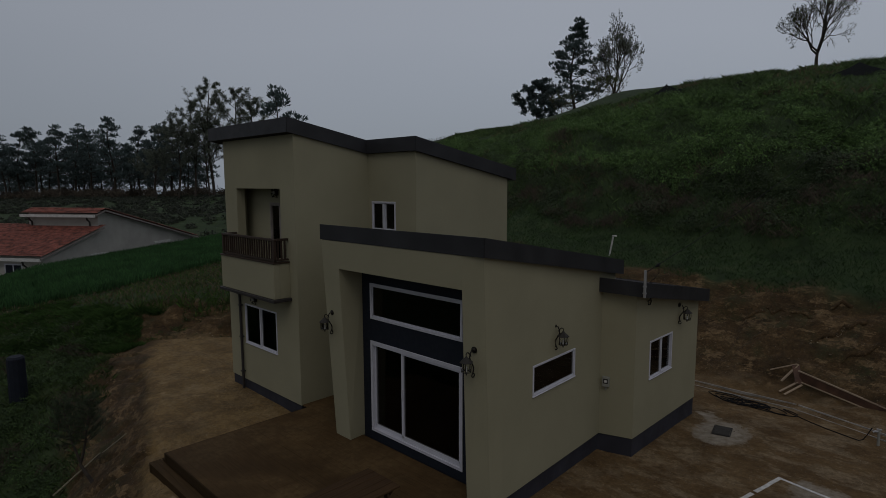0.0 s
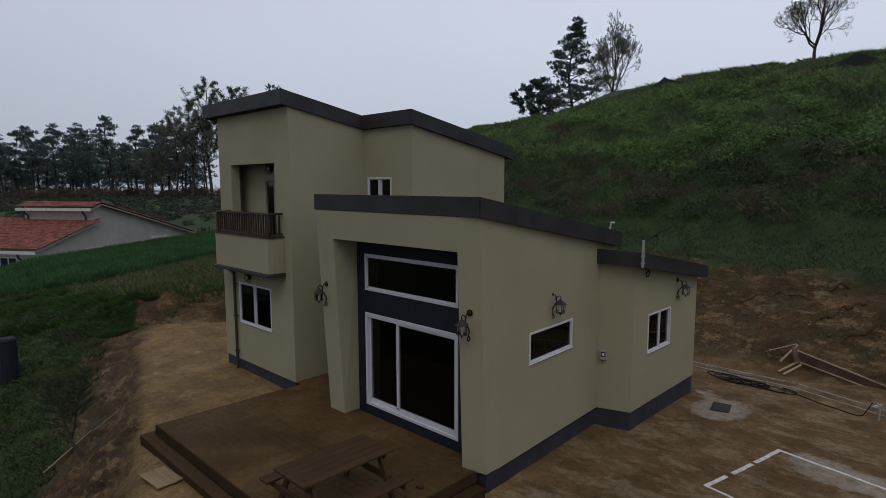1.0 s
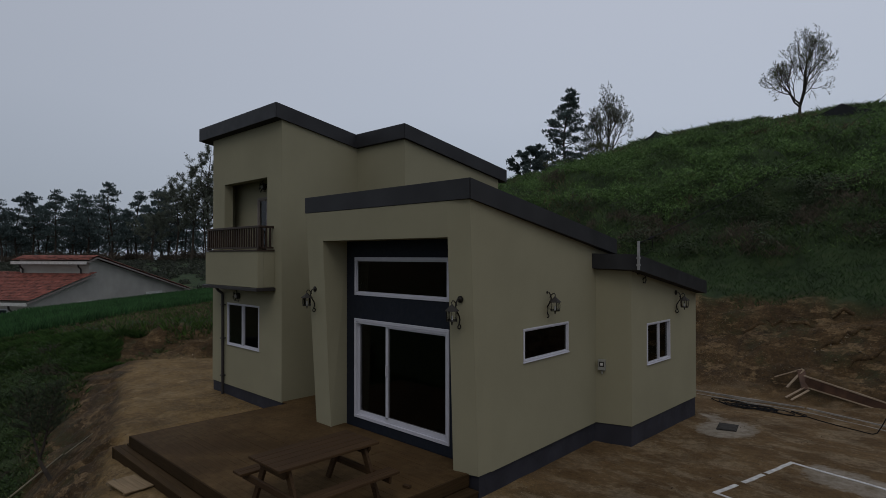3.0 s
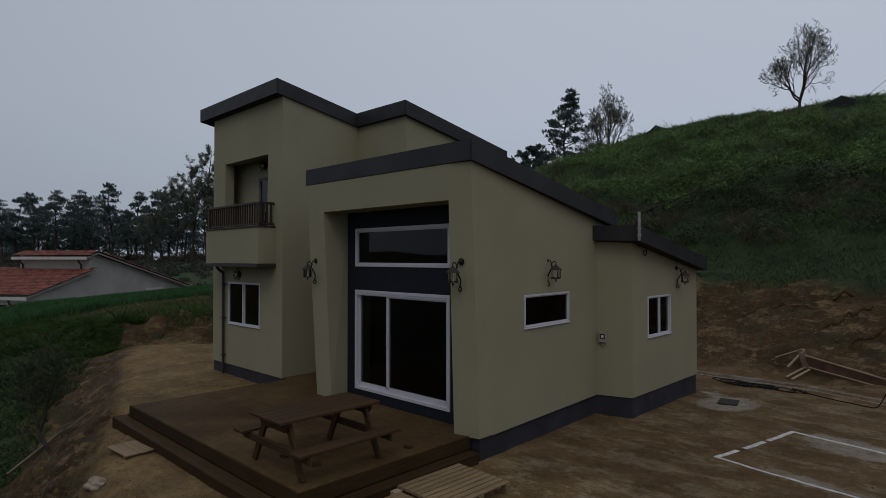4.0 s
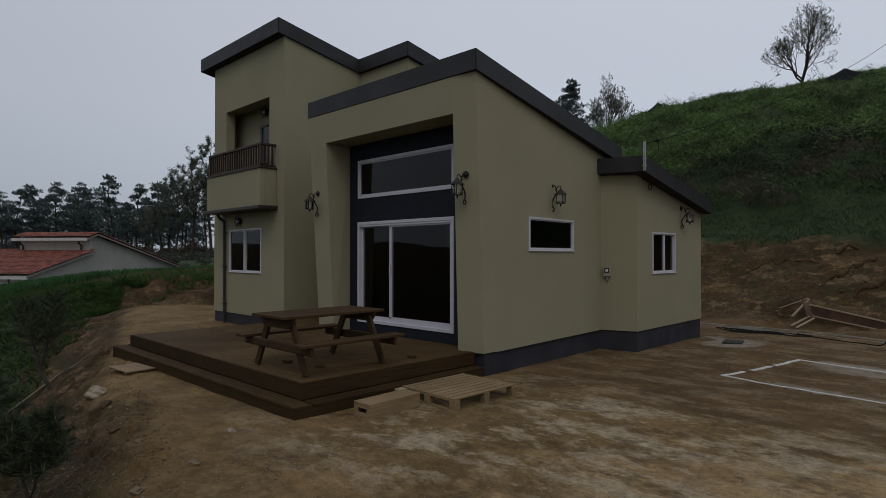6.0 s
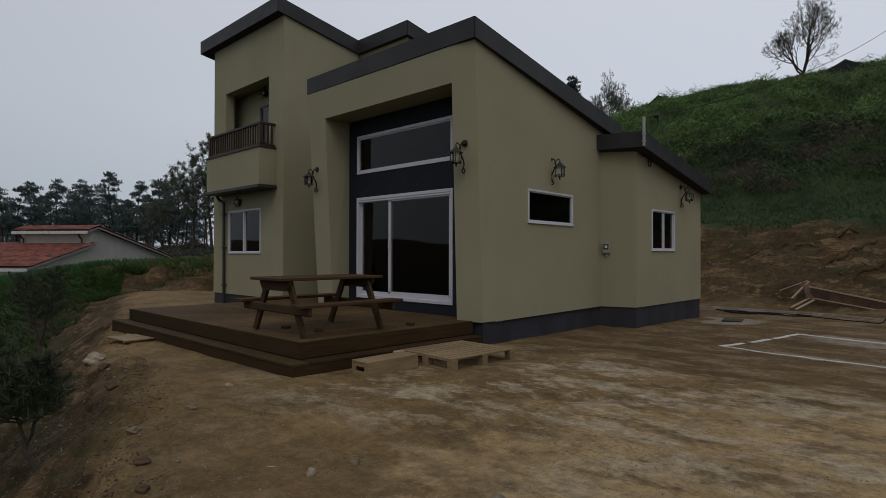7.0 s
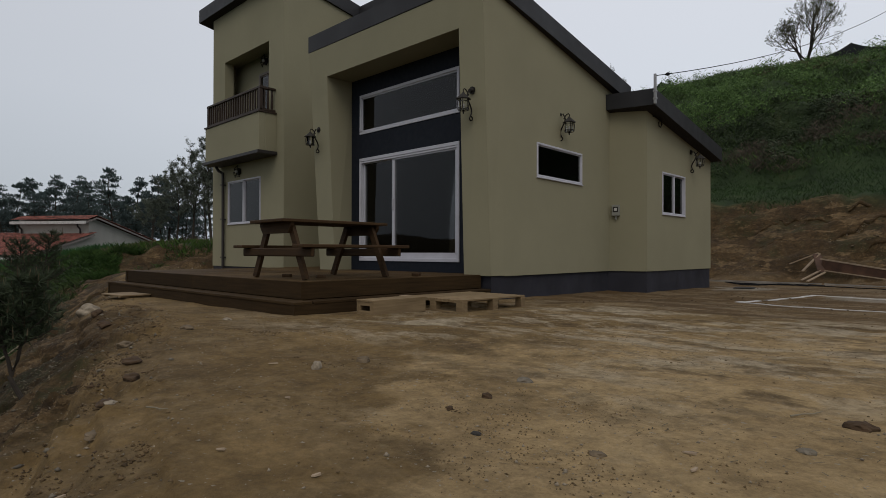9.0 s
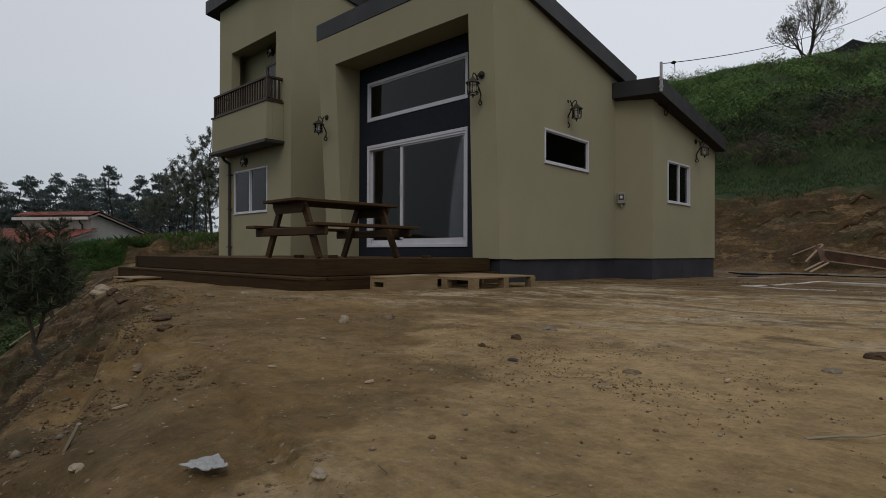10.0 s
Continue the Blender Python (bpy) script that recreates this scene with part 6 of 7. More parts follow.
soup("bank_grass", v, t, "bankgrass", label="thick bright green grass on the bank below the field", category="grass", kind="stuff")
p = sow(RG, 40000, -46, -19, 3, 30, lambda x, y: (left_d(x, y) > 2.6) & (crop_front(x, y) < 0.1))
v, t = blades(RG, p, RG.uniform(0.06, 0.25, len(p)), RG.uniform(0.015, 0.03, len(p)), 1.2)
soup("field_margin_straw", v, t, "dry", label="pale dry straw along the edge of the field", category="dry grass", kind="stuff")

p = sow(RG, 60000, -30, -18, 3, 16, lambda x, y: (left_d(x, y) > 0.25) & (left_d(x, y) < 2.4) & (rough(x, y, 0.9, 3, 147) + 0.35 * (left_d(x, y) - 1.2) > 0.25) & (crop_front(x, y) < 0))
v, t = blades(RG, p, RG.uniform(0.05, 0.18, len(p)), RG.uniform(0.006, 0.016, len(p)), 1.5)
soup("bank_tufts", v, t, "slopegrass", label="dark tufts of weeds on the earth bank below the field", category="grass", kind="stuff")


# ---- trees ----
def needles(rg, p, out, length, width):
    """A stiff pointed tuft blade at each point, along the outward direction."""
    n = len(p)
    f = out / np.linalg.norm(out, axis=1)[:, None]
    w = np.cross(f, rg.normal(size=(n, 3)))
    w = w / np.linalg.norm(w, axis=1)[:, None] * (np.asarray(width) * 0.5)[:, None]
    tip = p + f * np.asarray(length)[:, None]
    mid = p * 0.5 + tip * 0.5
    v = np.stack([p, mid + w, tip, mid - w], 1).reshape(-1, 3)
    return v, np.arange(4 * n).reshape(-1, 4)


def pine_parts(height, seed, bare=0.32, wide=0.26, limbs=15, pad=0.085, per=70, tuft=0.034, top=0.55):
    """Bent trunk, few crooked limbs and flat, ragged pads of needles at their ends."""
    rg = np.random.default_rng(seed)
    bm = bmesh.new()
    lean = rg.uniform(-0.07, 0.07, 2)
    bend = rg.uniform(0.015, 0.03) * height
    ss = np.linspace(0, 1, 10)
    trunk = [Vector((lean[0] * height * s + bend * math.sin(s * 6 + seed), lean[1] * height * s + bend * math.sin(s * 5 + 2 * seed), height * 0.96 * s)) for s in ss]
    tube(bm, trunk, [height * 0.016 * (1 - 0.85 * s) + 0.01 for s in ss], 7)
    pts, outs, sizes = [], [], []

    def tuft_pad(q, r):
        m = int(per * rg.uniform(0.8, 1.2) * max(0.5, (r / (height * pad)) ** 1.5))
        d = rg.normal(size=(m, 3))
        d /= np.linalg.norm(d, axis=1)[:, None]
        d[:, 2] = np.abs(d[:, 2]) * 0.9 - 0.18
        pts.append(np.array(q) + d * np.array([1, 1, 0.8]) * (r * rg.uniform(0.25, 1.0, m) ** 0.6)[:, None])
        outs.append(d + np.array([0, 0, 0.75]) + rg.normal(size=(m, 3)) * 0.35)
        sizes.append(rg.uniform(0.6, 1.25, m) * height * tuft)

    for k in range(limbs):
        s = bare + (0.97 - bare) * (k + rg.uniform(0.1, 0.9)) / limbs
        i = min(8, int(s * 9))
        base = trunk[i].lerp(trunk[i + 1], s * 9 - i)
        a = k * 2.4 + rg.uniform(-0.7, 0.7)
        rel = (s - bare) / (1 - bare)
        reach = height * wide * (1 - (1 - top) * rel) * (1 - 0.75 * rel ** 4) * rg.uniform(0.5, 1.2)
        rise = rg.uniform(0.0, 0.8)
        tip = base + Vector((math.cos(a) * reach, math.sin(a) * reach, reach * rise))
        elbow = base.lerp(tip, 0.5) + Vector((rg.normal() * 0.06, rg.normal() * 0.06, -0.10)) * reach
        thick = height * 0.0065 * (1.15 - s) + 0.008
        tube(bm, [base, elbow, tip], [thick, thick * 0.7, thick * 0.3], 4)
        size = height * pad * (1.05 - 0.35 * rel)
        tuft_pad(tip, size * rg.uniform(0.8, 1.15))
        for f in (0.55, 0.8):
            side = Vector((-math.sin(a), math.cos(a), rg.uniform(0.0, 0.5))) * reach * rg.uniform(-0.45, 0.45)
            q = base.lerp(tip, f) + side
            tube(bm, [base.lerp(tip, f - 0.12), q], [thick * 0.5, thick * 0.25], 3)
            tuft_pad(q, size * rg.uniform(0.6, 1.0))
    for k in range(3):
        tuft_pad(trunk[9] + Vector(rg.normal(size=3)) * height * 0.025, height * pad * 0.7)
    p, s = np.concatenate(pts), np.concatenate(sizes)
    v, t = needles(rg, p, np.concatenate(outs), s, s * 0.34)
    return bm, v, t


def pine(x, y, height, seed, label="tall dark green pine with a bare crooked trunk", z=None, mat="hazyneedle", group="pines at the wood's edge", **kw):
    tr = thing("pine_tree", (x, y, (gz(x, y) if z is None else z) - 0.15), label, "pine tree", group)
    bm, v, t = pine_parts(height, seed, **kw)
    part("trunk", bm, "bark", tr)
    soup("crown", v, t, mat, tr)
    return tr


def broad_parts(height, seed, radius, leaf=0.06, n_leaf=9000, stem=0.18, limbs=17, steep=0.95, forks=7):
    """A leader with rising limbs that fill an oval crown; leaves cluster round the outer twigs."""
    rg = np.random.default_rng(seed)
    bm = bmesh.new()
    twigs = []
    ss = np.linspace(0, 1, 9)
    lead = [Vector((0.02 * height * math.sin(4 * s + seed), 0.02 * height * math.sin(5 * s + 2 * seed), height * 0.97 * s)) for s in ss]
    tube(bm, lead, [height * 0.013 * (1 - s) ** 0.8 + 0.006 for s in ss], 7)
    for k in range(limbs):
        s = stem + (0.93 - stem) * (k + rg.uniform(0.2, 0.8)) / limbs
        i = min(7, int(s * 8))
        base = lead[i].lerp(lead[i + 1], s * 8 - i)
        rel = (s - stem) / (1 - stem)
        a = k * 2.4 + rg.uniform(-0.5, 0.5)
        reach = radius * (0.55 + 0.45 * math.sin(math.pi * min(1, rel * 0.9 + 0.22))) * (1 - 0.6 * rel ** 2) * rg.uniform(0.8, 1.12)
        tip = base + Vector((math.cos(a) * reach, math.sin(a) * reach, min(reach * steep * rg.uniform(0.8, 1.25), height * 1.02 - base.z)))
        elbow = base.lerp(tip, 0.5) + Vector((math.cos(a), math.sin(a), -0.6)) * reach * 0.07
        thick = height * 0.006 * (1.15 - s) + 0.006
        tube(bm, [base, elbow, tip], [thick, thick * 0.65, thick * 0.25], 5)
        way = (tip - base).normalized()
        for j in range(forks):
            f = 0.30 + 0.68 * (j + rg.uniform(0, 1)) / forks
            b0 = base.lerp(elbow, f * 2) if f < 0.5 else elbow.lerp(tip, f * 2 - 1)
            d = (way * 0.8 + Vector(rg.normal(size=3)) * 0.6 + Vector((0, 0, 0.3))).normalized()
            b1 = b0 + d * reach * rg.uniform(0.22, 0.42)
            tube(bm, [b0, b0.lerp(b1, 0.5) + Vector(rg.normal(size=3)) * 0.03 * reach, b1], [thick * 0.4, thick * 0.28, 0.006], 3)
            twigs.append((b0, b1))
            for q in range(3):
                c0 = b0.lerp(b1, rg.uniform(0.3, 0.95))
                c1 = c0 + (d * 0.7 + Vector(rg.normal(size=3)) * 0.7).normalized() * reach * rg.uniform(0.10, 0.2)
                tube(bm, [c0, c1], [thick * 0.2 + 0.003, 0.004], 3)
                twigs.append((c0, c1))
    idx = rg.integers(0, len(twigs), n_leaf)
    a = np.array([twigs[i][0][:] for i in idx])
    b = np.array([twigs[i][1][:] for i in idx])
    p = a + (b - a) * rg.uniform(0.25, 1.1, (n_leaf, 1)) + rg.normal(size=(n_leaf, 3)) * radius * 0.035
    return bm, p, rg.uniform(0.6, 1.3, n_leaf) * leaf, rg


def broad(x, y, height, seed, label, radius, mat="leaf", z=None, bark="palebark", **kw):
    tr = thing("deciduous_tree", (x, y, (gz(x, y) if z is None else z) - 0.15), label, "tree")
    bm, p, s, rg = broad_parts(height, seed, radius, **kw)
    part("trunk", bm, bark, tr)
    v, t = leaves(rg, p, s)
    soup("crown", v, t, mat, tr)
    return tr


def twig_tree(x, y, height, radius, seed, label, fork=0.2, levels=6, leaf=0.03, n_leaf=5000, mat="leaf", category="tree", lean=0.0):
    """A short bole that forks again and again into a round crown of fine twigs with few young leaves."""
    tr = thing("deciduous_tree", (x, y, gz(x, y) - 0.1), label, category)
    rg = np.random.default_rng(seed)
    limbs, tips = [], []

    def grow(base, way, length, thick, level):
        mid = base + way * length * 0.5 + Vector(rg.normal(size=3)) * length * 0.05
        end = base + way * length + Vector(rg.normal(size=3)) * length * 0.06
        limbs.append(([base, mid, end], thick, level))
        if level >= levels:
            tips.append((mid, end))
            return
        kids = 5 if level == 0 else 4 if level == 1 else 3
        turn = rg.uniform(0, 6.28)
        for k in range(kids):
            a = turn + 2 * math.pi * k / kids + rg.uniform(-0.4, 0.4)
            s = way.orthogonal().normalized()
            u = way.cross(s)
            open_by = (0.25, 0.55, 0.80, 0.98, 1.10)[k] * rg.uniform(0.85, 1.1) if level == 0 else 0.62 * rg.uniform(0.6, 1.25) * (0.3 if k == 0 else 1.0)
            d = (way + (s * math.cos(a) + u * math.sin(a)) * math.tan(open_by) + Vector((0, 0, 0.12))).normalized()
            start = end if k < 2 else mid.lerp(end, rg.uniform(0.0, 0.9))
            grow(start, d, length * rg.uniform(0.62, 0.84) * (1.3 if level == 0 else 1.0), thick * 0.60, level + 1)

    grow(Vector((0, 0, 0)), Vector((lean, 0, 1)).normalized(), fork, 0.028, 0)
    top = max(q[2].z for q, _, _ in limbs)
    wide = float(np.percentile([math.hypot(q[2].x, q[2].y) for q, _, lv in limbs if lv == levels], 95))
    fit_v = Vector((radius / wide, radius / wide, height / top))
    drift = sum((q[2] for q, _, lv in limbs if lv == levels), Vector()) / len(tips)
    sway = Vector((drift.x / drift.z, drift.y / drift.z, 0))
    limbs = [([p - sway * p.z for p in q], th, lv) for q, th, lv in limbs]
    tips = [(a - sway * a.z, b - sway * b.z) for a, b in tips]

    def rounded(p):
        """Draws the outer twigs in to a round crown."""
        p = p * fit_v
        rel = max(0.0, min(1.0, (p.z / height - 0.14) / 0.86))
        most = radius * 1.12 * max(0.08, math.sin(math.pi * (0.12 + 0.86 * rel))) ** 0.55
        r = math.hypot(p.x, p.y)
        return p if r < most * 0.8 else Vector((p.x, p.y, 0)) * ((most * 0.8 + (r - most * 0.8) * 0.35) / r) + Vector((0, 0, p.z))

    limbs = [([rounded(p) for p in q], th, lv) for q, th, lv in limbs]
    tips = [(rounded(a), rounded(b)) for a, b in tips]
    bm = bmesh.new()
    for q, thick, level in limbs:
        r = thick * height * 0.62
        tube(bm, q, [r, r * 0.8, max(r * 0.6, 0.0025 * height / 6)], 7 if level == 0 else 4 if level < 3 else 3)
    part("trunk", bm, "bark", tr)
    pick = rg.integers(0, len(tips), n_leaf)
    a = np.array([tips[i][0][:] for i in pick])
    b = np.array([tips[i][1][:] for i in pick])
    p = a + (b - a) * rg.uniform(0.1, 1.15, (n_leaf, 1)) + rg.normal(size=(n_leaf, 3)) * radius * 0.012
    v, t = leaves(rg, p, rg.uniform(0.5, 1.3, n_leaf) * leaf)
    soup("crown", v, t, mat, tr)
    return tr


def by_bearing(u, depth):
    """A plan point at a bearing (share of the depth to the right) and depth along the view."""
    return 0.14 - 0.698 * depth + 0.716 * u * depth, 0.14 + 0.716 * depth + 0.698 * u * depth


# wood behind the field
rng = random.Random(21)
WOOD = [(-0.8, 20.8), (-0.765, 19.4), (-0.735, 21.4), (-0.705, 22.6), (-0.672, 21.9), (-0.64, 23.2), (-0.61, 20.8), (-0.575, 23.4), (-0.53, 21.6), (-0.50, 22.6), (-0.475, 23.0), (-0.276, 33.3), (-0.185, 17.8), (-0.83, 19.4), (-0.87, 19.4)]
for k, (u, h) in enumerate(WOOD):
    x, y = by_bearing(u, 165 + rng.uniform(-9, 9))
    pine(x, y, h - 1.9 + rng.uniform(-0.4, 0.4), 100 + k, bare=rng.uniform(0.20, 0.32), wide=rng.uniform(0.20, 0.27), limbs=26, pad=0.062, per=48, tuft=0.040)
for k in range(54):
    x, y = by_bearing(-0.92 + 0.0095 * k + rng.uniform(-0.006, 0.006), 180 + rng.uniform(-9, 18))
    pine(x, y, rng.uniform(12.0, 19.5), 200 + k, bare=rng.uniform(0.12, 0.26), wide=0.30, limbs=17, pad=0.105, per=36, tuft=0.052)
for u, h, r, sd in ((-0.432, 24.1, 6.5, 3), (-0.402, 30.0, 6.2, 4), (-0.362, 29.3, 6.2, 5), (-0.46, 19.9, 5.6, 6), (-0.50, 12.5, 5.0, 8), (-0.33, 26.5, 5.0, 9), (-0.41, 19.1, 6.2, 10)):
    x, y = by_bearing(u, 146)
    broad(x, y, h, sd, "tall thin-leaved tree at the edge of the wood", r, n_leaf=11000, leaf=0.17, mat="hazyleaf", steep=1.0, stem=0.3, limbs=20, bark="bark")
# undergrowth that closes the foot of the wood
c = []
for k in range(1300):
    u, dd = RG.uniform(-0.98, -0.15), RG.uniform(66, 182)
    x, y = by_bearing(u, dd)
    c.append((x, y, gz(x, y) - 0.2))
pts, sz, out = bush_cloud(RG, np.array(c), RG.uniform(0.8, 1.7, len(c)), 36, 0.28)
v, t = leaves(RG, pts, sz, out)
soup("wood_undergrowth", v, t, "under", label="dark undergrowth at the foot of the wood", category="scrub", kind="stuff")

c = []
for k in range(260):
    x, y = by_bearing(RG.uniform(-0.95, -0.15), RG.uniform(150, 185))
    c.append((x, y, gz(x, y) + RG.uniform(0.0, 0.5)))
pts, sz, out = bush_cloud(RG, np.array(c), RG.uniform(1.0, 2.2, len(c)), 30, 0.8, 1.1)
v, t = blades(RG, pts, sz * 1.2, sz * 0.035, 1.4)
soup("wood_brush", v, t, "brush", label="bare brown brush between the trunks of the wood", category="brush", kind="stuff")

# trees on the hill's crest
x, y = -67.0, 108.0
pine(x, y, 39.9 - gz(x, y), 33, "solitary dark pine on the ridge behind the hill", bare=0.10, wide=0.32, limbs=46, pad=0.052, per=70, tuft=0.034, top=0.22, mat="hazyneedle", group="")
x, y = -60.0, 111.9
twig_tree(x, y, 41.4 - gz(x, y), 6.8, 37, "tall thin deciduous tree on the ridge behind the hill", fork=0.22, leaf=0.13, n_leaf=13000, mat="hazyleaf")
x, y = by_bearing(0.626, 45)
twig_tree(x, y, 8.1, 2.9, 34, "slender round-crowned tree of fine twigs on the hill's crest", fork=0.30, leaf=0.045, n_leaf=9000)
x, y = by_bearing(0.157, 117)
broad(x, y, 26.4 - gz(x, y), 35, "dense round evergreen tree on the ridge behind the hill", 4.6, "hazyneedle", n_leaf=14000, leaf=0.24, steep=0.5, stem=0.08, bark="bark")
for u, h, sd in ((0.262, 5.0, 36), (0.198, 4.5, 38), (0.285, 4.0, 39)):
    x, y = by_bearing(u, 112)
    broad(x, y, h, sd, "low bare shrub on the ridge behind the hill", 3.0, n_leaf=700, leaf=0.13, stem=0.05)
p = sow(RG, 12000, -60, 12, 39, 50, lambda x, y: (hy(x, y) > 40) & (rough(x, y, 3.0, 2, 131) > 0.1))
v, t = blades(RG, p, RG.uniform(0.12, 0.5, len(p)), RG.uniform(0.005, 0.012, len(p)), 0.6)
soup("crest_reeds", v, t, "dry", label="thin dry reeds along the hill's crest", category="dry grass", kind="stuff")

# black shade net along the crest
net = thing("shade_net_fence", (-14, 42, 0), "low sagging black shade-net fence along the hill's crest", "fence")
npart = at_thing(net)
rng = random.Random(8)
for x0, x1, rise in ((-18.2, -14.0, 0.58), (-13.6, -10.8, 0.16), (-7.6, 5.5, 0.58)):
    k = round((x1 - x0) / 1.4)
    for i in range(k):
        a, b = x0 + (x1 - x0) * i / k, x0 + (x1 - x0) * (i + 1) / k
        ya, yb = 38.6 + float(back_y(a)), 38.6 + float(back_y(b))
        ha, hb = 0.12 + rise * (i % 4 == 1) + rng.uniform(0, 0.1), 0.12 + rise * ((i + 1) % 4 == 1) + rng.uniform(0, 0.1)
        za, zb = gz(a, ya), gz(b, yb)
        bm = bmesh.new()
        cols = []
        for s in (0, 0.33, 0.66, 1):
            sag = 0.18 * s * (1 - s) * 4 * 0.5
            xx, y_, zz, hh = a + (b - a) * s, ya + (yb - ya) * s, za + (zb - za) * s, ha + (hb - ha) * s - sag
            cols.append([bm.verts.new((xx, y_ + o, zz + q)) for o, q in ((0, -0.3), (0.02, hh), (0.05, hh), (0.05, -0.3))])
        for c0, c1 in zip(cols, cols[1:]):
            for q in range(4):
                bm.faces.new((c0[q], c0[(q + 1) % 4], c1[(q + 1) % 4], c1[q]))
        npart("net_panel", bm, "net")

# young pines close by on the slope
def sapling(x, y, height, seed):
    tr = thing("pine_sapling", (x, y, gz(x, y) - 0.04), "young pine shrub with pale upright shoots on the slope", "pine sapling", "saplings on the slope")
    rg = np.random.default_rng(seed)
    bm = bmesh.new()
    pts, dirs = [], []
    candles = []
    foot = [Vector((0, 0, 0)), Vector((-0.02, -0.02, 0.05)) * height, Vector((-0.06, -0.055, 0.13)) * height, Vector((-0.10, -0.09, 0.22)) * height]
    tube(bm, foot, [0.024 * height, 0.020 * height, 0.018 * height, 0.015 * height], 8)
    for stem in range(2):
        lean = Vector((0.20, 0.19, 0)) if stem else Vector((-0.17, -0.15, 0))
        top = height * (0.78 if stem else 0.70)
        line = [foot[3] + lean * top * (s - 0.35 * s * s) * 1.3 + Vector((0.02 * math.sin(7 * s), 0.02 * math.sin(5 * s + seed), top * s)) for s in np.linspace(0, 1, 7)]
        tube(bm, line, [0.013 * height * (1 - 0.85 * s) + 0.003 for s in np.linspace(0, 1, 7)], 7)
        for k in range(44):
            s = 0.30 + 0.68 * k / 44
            i = min(5, int(s * 6))
            b = line[i].lerp(line[i + 1], s * 6 - i)
            a = k * 2.4 + rg.uniform(-0.4, 0.4)
            r = height * 0.34 * (1.12 - s) ** 0.7 * rg.uniform(0.6, 1.15)
            tip = b + Vector((math.cos(a) * r, math.sin(a) * r, r * rg.uniform(0.3, 0.8)))
            tube(bm, [b, b.lerp(tip, 0.6) - Vector((0, 0, 0.02)), tip], [0.010, 0.007, 0.004], 4)
            m = 95
            f = rg.uniform(0.25, 1.0, m)
            pts.append(np.array(b)[None] * (1 - f)[:, None] + np.array(tip)[None] * f[:, None])
            dirs.append(np.tile(np.array((tip - b).normalized()), (m, 1)))
            candles.append(np.array(tip))
    part("trunk", bm, "bark", tr)
    p, d = np.concatenate(pts), np.concatenate(dirs)
    n = len(p)
    out = d * 0.5 + rg.normal(size=(n, 3)) * 0.65 + np.array([0, 0, 0.25])
    out /= np.linalg.norm(out, axis=1)[:, None]
    ln = rg.uniform(0.06, 0.14, n)[:, None]
    w = np.cross(out, rg.normal(size=(n, 3)))
    w = w / np.linalg.norm(w, axis=1)[:, None] * 0.004
    v = np.stack([p - w, p + w, p + out * ln], 1).reshape(-1, 3)
    soup("needles", v, np.arange(3 * n).reshape(-1, 3), "sapling", tr)
    c = np.array(candles)
    v, t = blades(rg, c, rg.uniform(0.06, 0.14, len(c)), np.full(len(c), 0.016), 0.15)
    soup("new_growth", v, t, "dry", tr, "pale upright shoots", kind="stuff")
    return tr


for x, y, h, sd in ((-6.17, 1.575, 1.05, 1), (-14.4, 3.35, 2.1, 8), (-7.6, 1.35, 1.75, 2), (-9.3, 0.9, 2.1, 3), (-6.6, 0.55, 1.5, 4), (-11.2, 0.9, 2.2, 5), (-13.5, 1.2, 2.0, 6), (-8.2, 0.2, 1.6, 7)):
    sapling(x, y, h, sd)

# pebbles, clods and straw over the yard
p = sow(RG, 15000, -18, 2, 0.6, 9.0, lambda x, y: (y > edge_y(x) - 1.3) & (RG.uniform(0, 1, len(x)) < 0.25 + 0.75 * (np.abs(y - edge_y(x)) < 0.9)) & ~((x > -12.2) & (x < -5.6) & (y > 3.7)))


def pebbles(name, p, lo, hi, mat, label, category):
    n = len(p)
    base = np.array([(1, 0, 0), (0, 1, 0), (-1, 0, 0), (0, -1, 0), (0.2, 0.1, 0.75), (-0.1, 0.2, -0.6)])
    tri = np.array([(0, 1, 4), (1, 2, 4), (2, 3, 4), (3, 0, 4), (1, 0, 5), (2, 1, 5), (3, 2, 5), (0, 3, 5)])
    s = lo + (hi - lo) * RG.uniform(0, 1, n) ** 3
    a = RG.uniform(0, 6.28, n)
    v = base[None] * s[:, None, None] * RG.uniform(0.6, 1.35, (n, len(base), 1)) * RG.uniform(0.6, 1.2, (n, 1, 3))
    x = v[:, :, 0] * np.cos(a)[:, None] - v[:, :, 1] * np.sin(a)[:, None]
    y = v[:, :, 0] * np.sin(a)[:, None] + v[:, :, 1] * np.cos(a)[:, None]
    v = np.stack([x, y, v[:, :, 2]], 2) + p[:, None, :] + np.array([0, 0, 0.02]) + np.array([0, 0, 0.25]) * s[:, None, None]
    t = (tri[None] + (np.arange(n) * len(base))[:, None, None]).reshape(-1, 3)
    soup(name, v.reshape(-1, 3), t, mat, label=label, category=category, kind="stuff")


third = len(p) // 3
pebbles("pebbles", p[:third // 2], 0.004, 0.012, "rock", "small pale pebbles scattered over the yard", "pebbles")
pebbles("clods", p[third:], 0.002, 0.010, "crumb", "small dark clods of earth over the yard", "clods")
p = sow(RG, 700, -14, 2, 0.6, 7.0, lambda x, y: (y > edge_y(x) - 1.0) & ~((x > -12.2) & (x < -5.6) & (y > 3.7)))
n = len(p)
a = RG.uniform(0, 6.28, n)
d = np.stack([np.cos(a), np.sin(a), RG.uniform(-0.05, 0.15, n)], 1) * (RG.uniform(0.02, 0.08, n) * (1 - 0.5 * smooth01(-6.0, -3.5, p[:, 0])))[:, None]
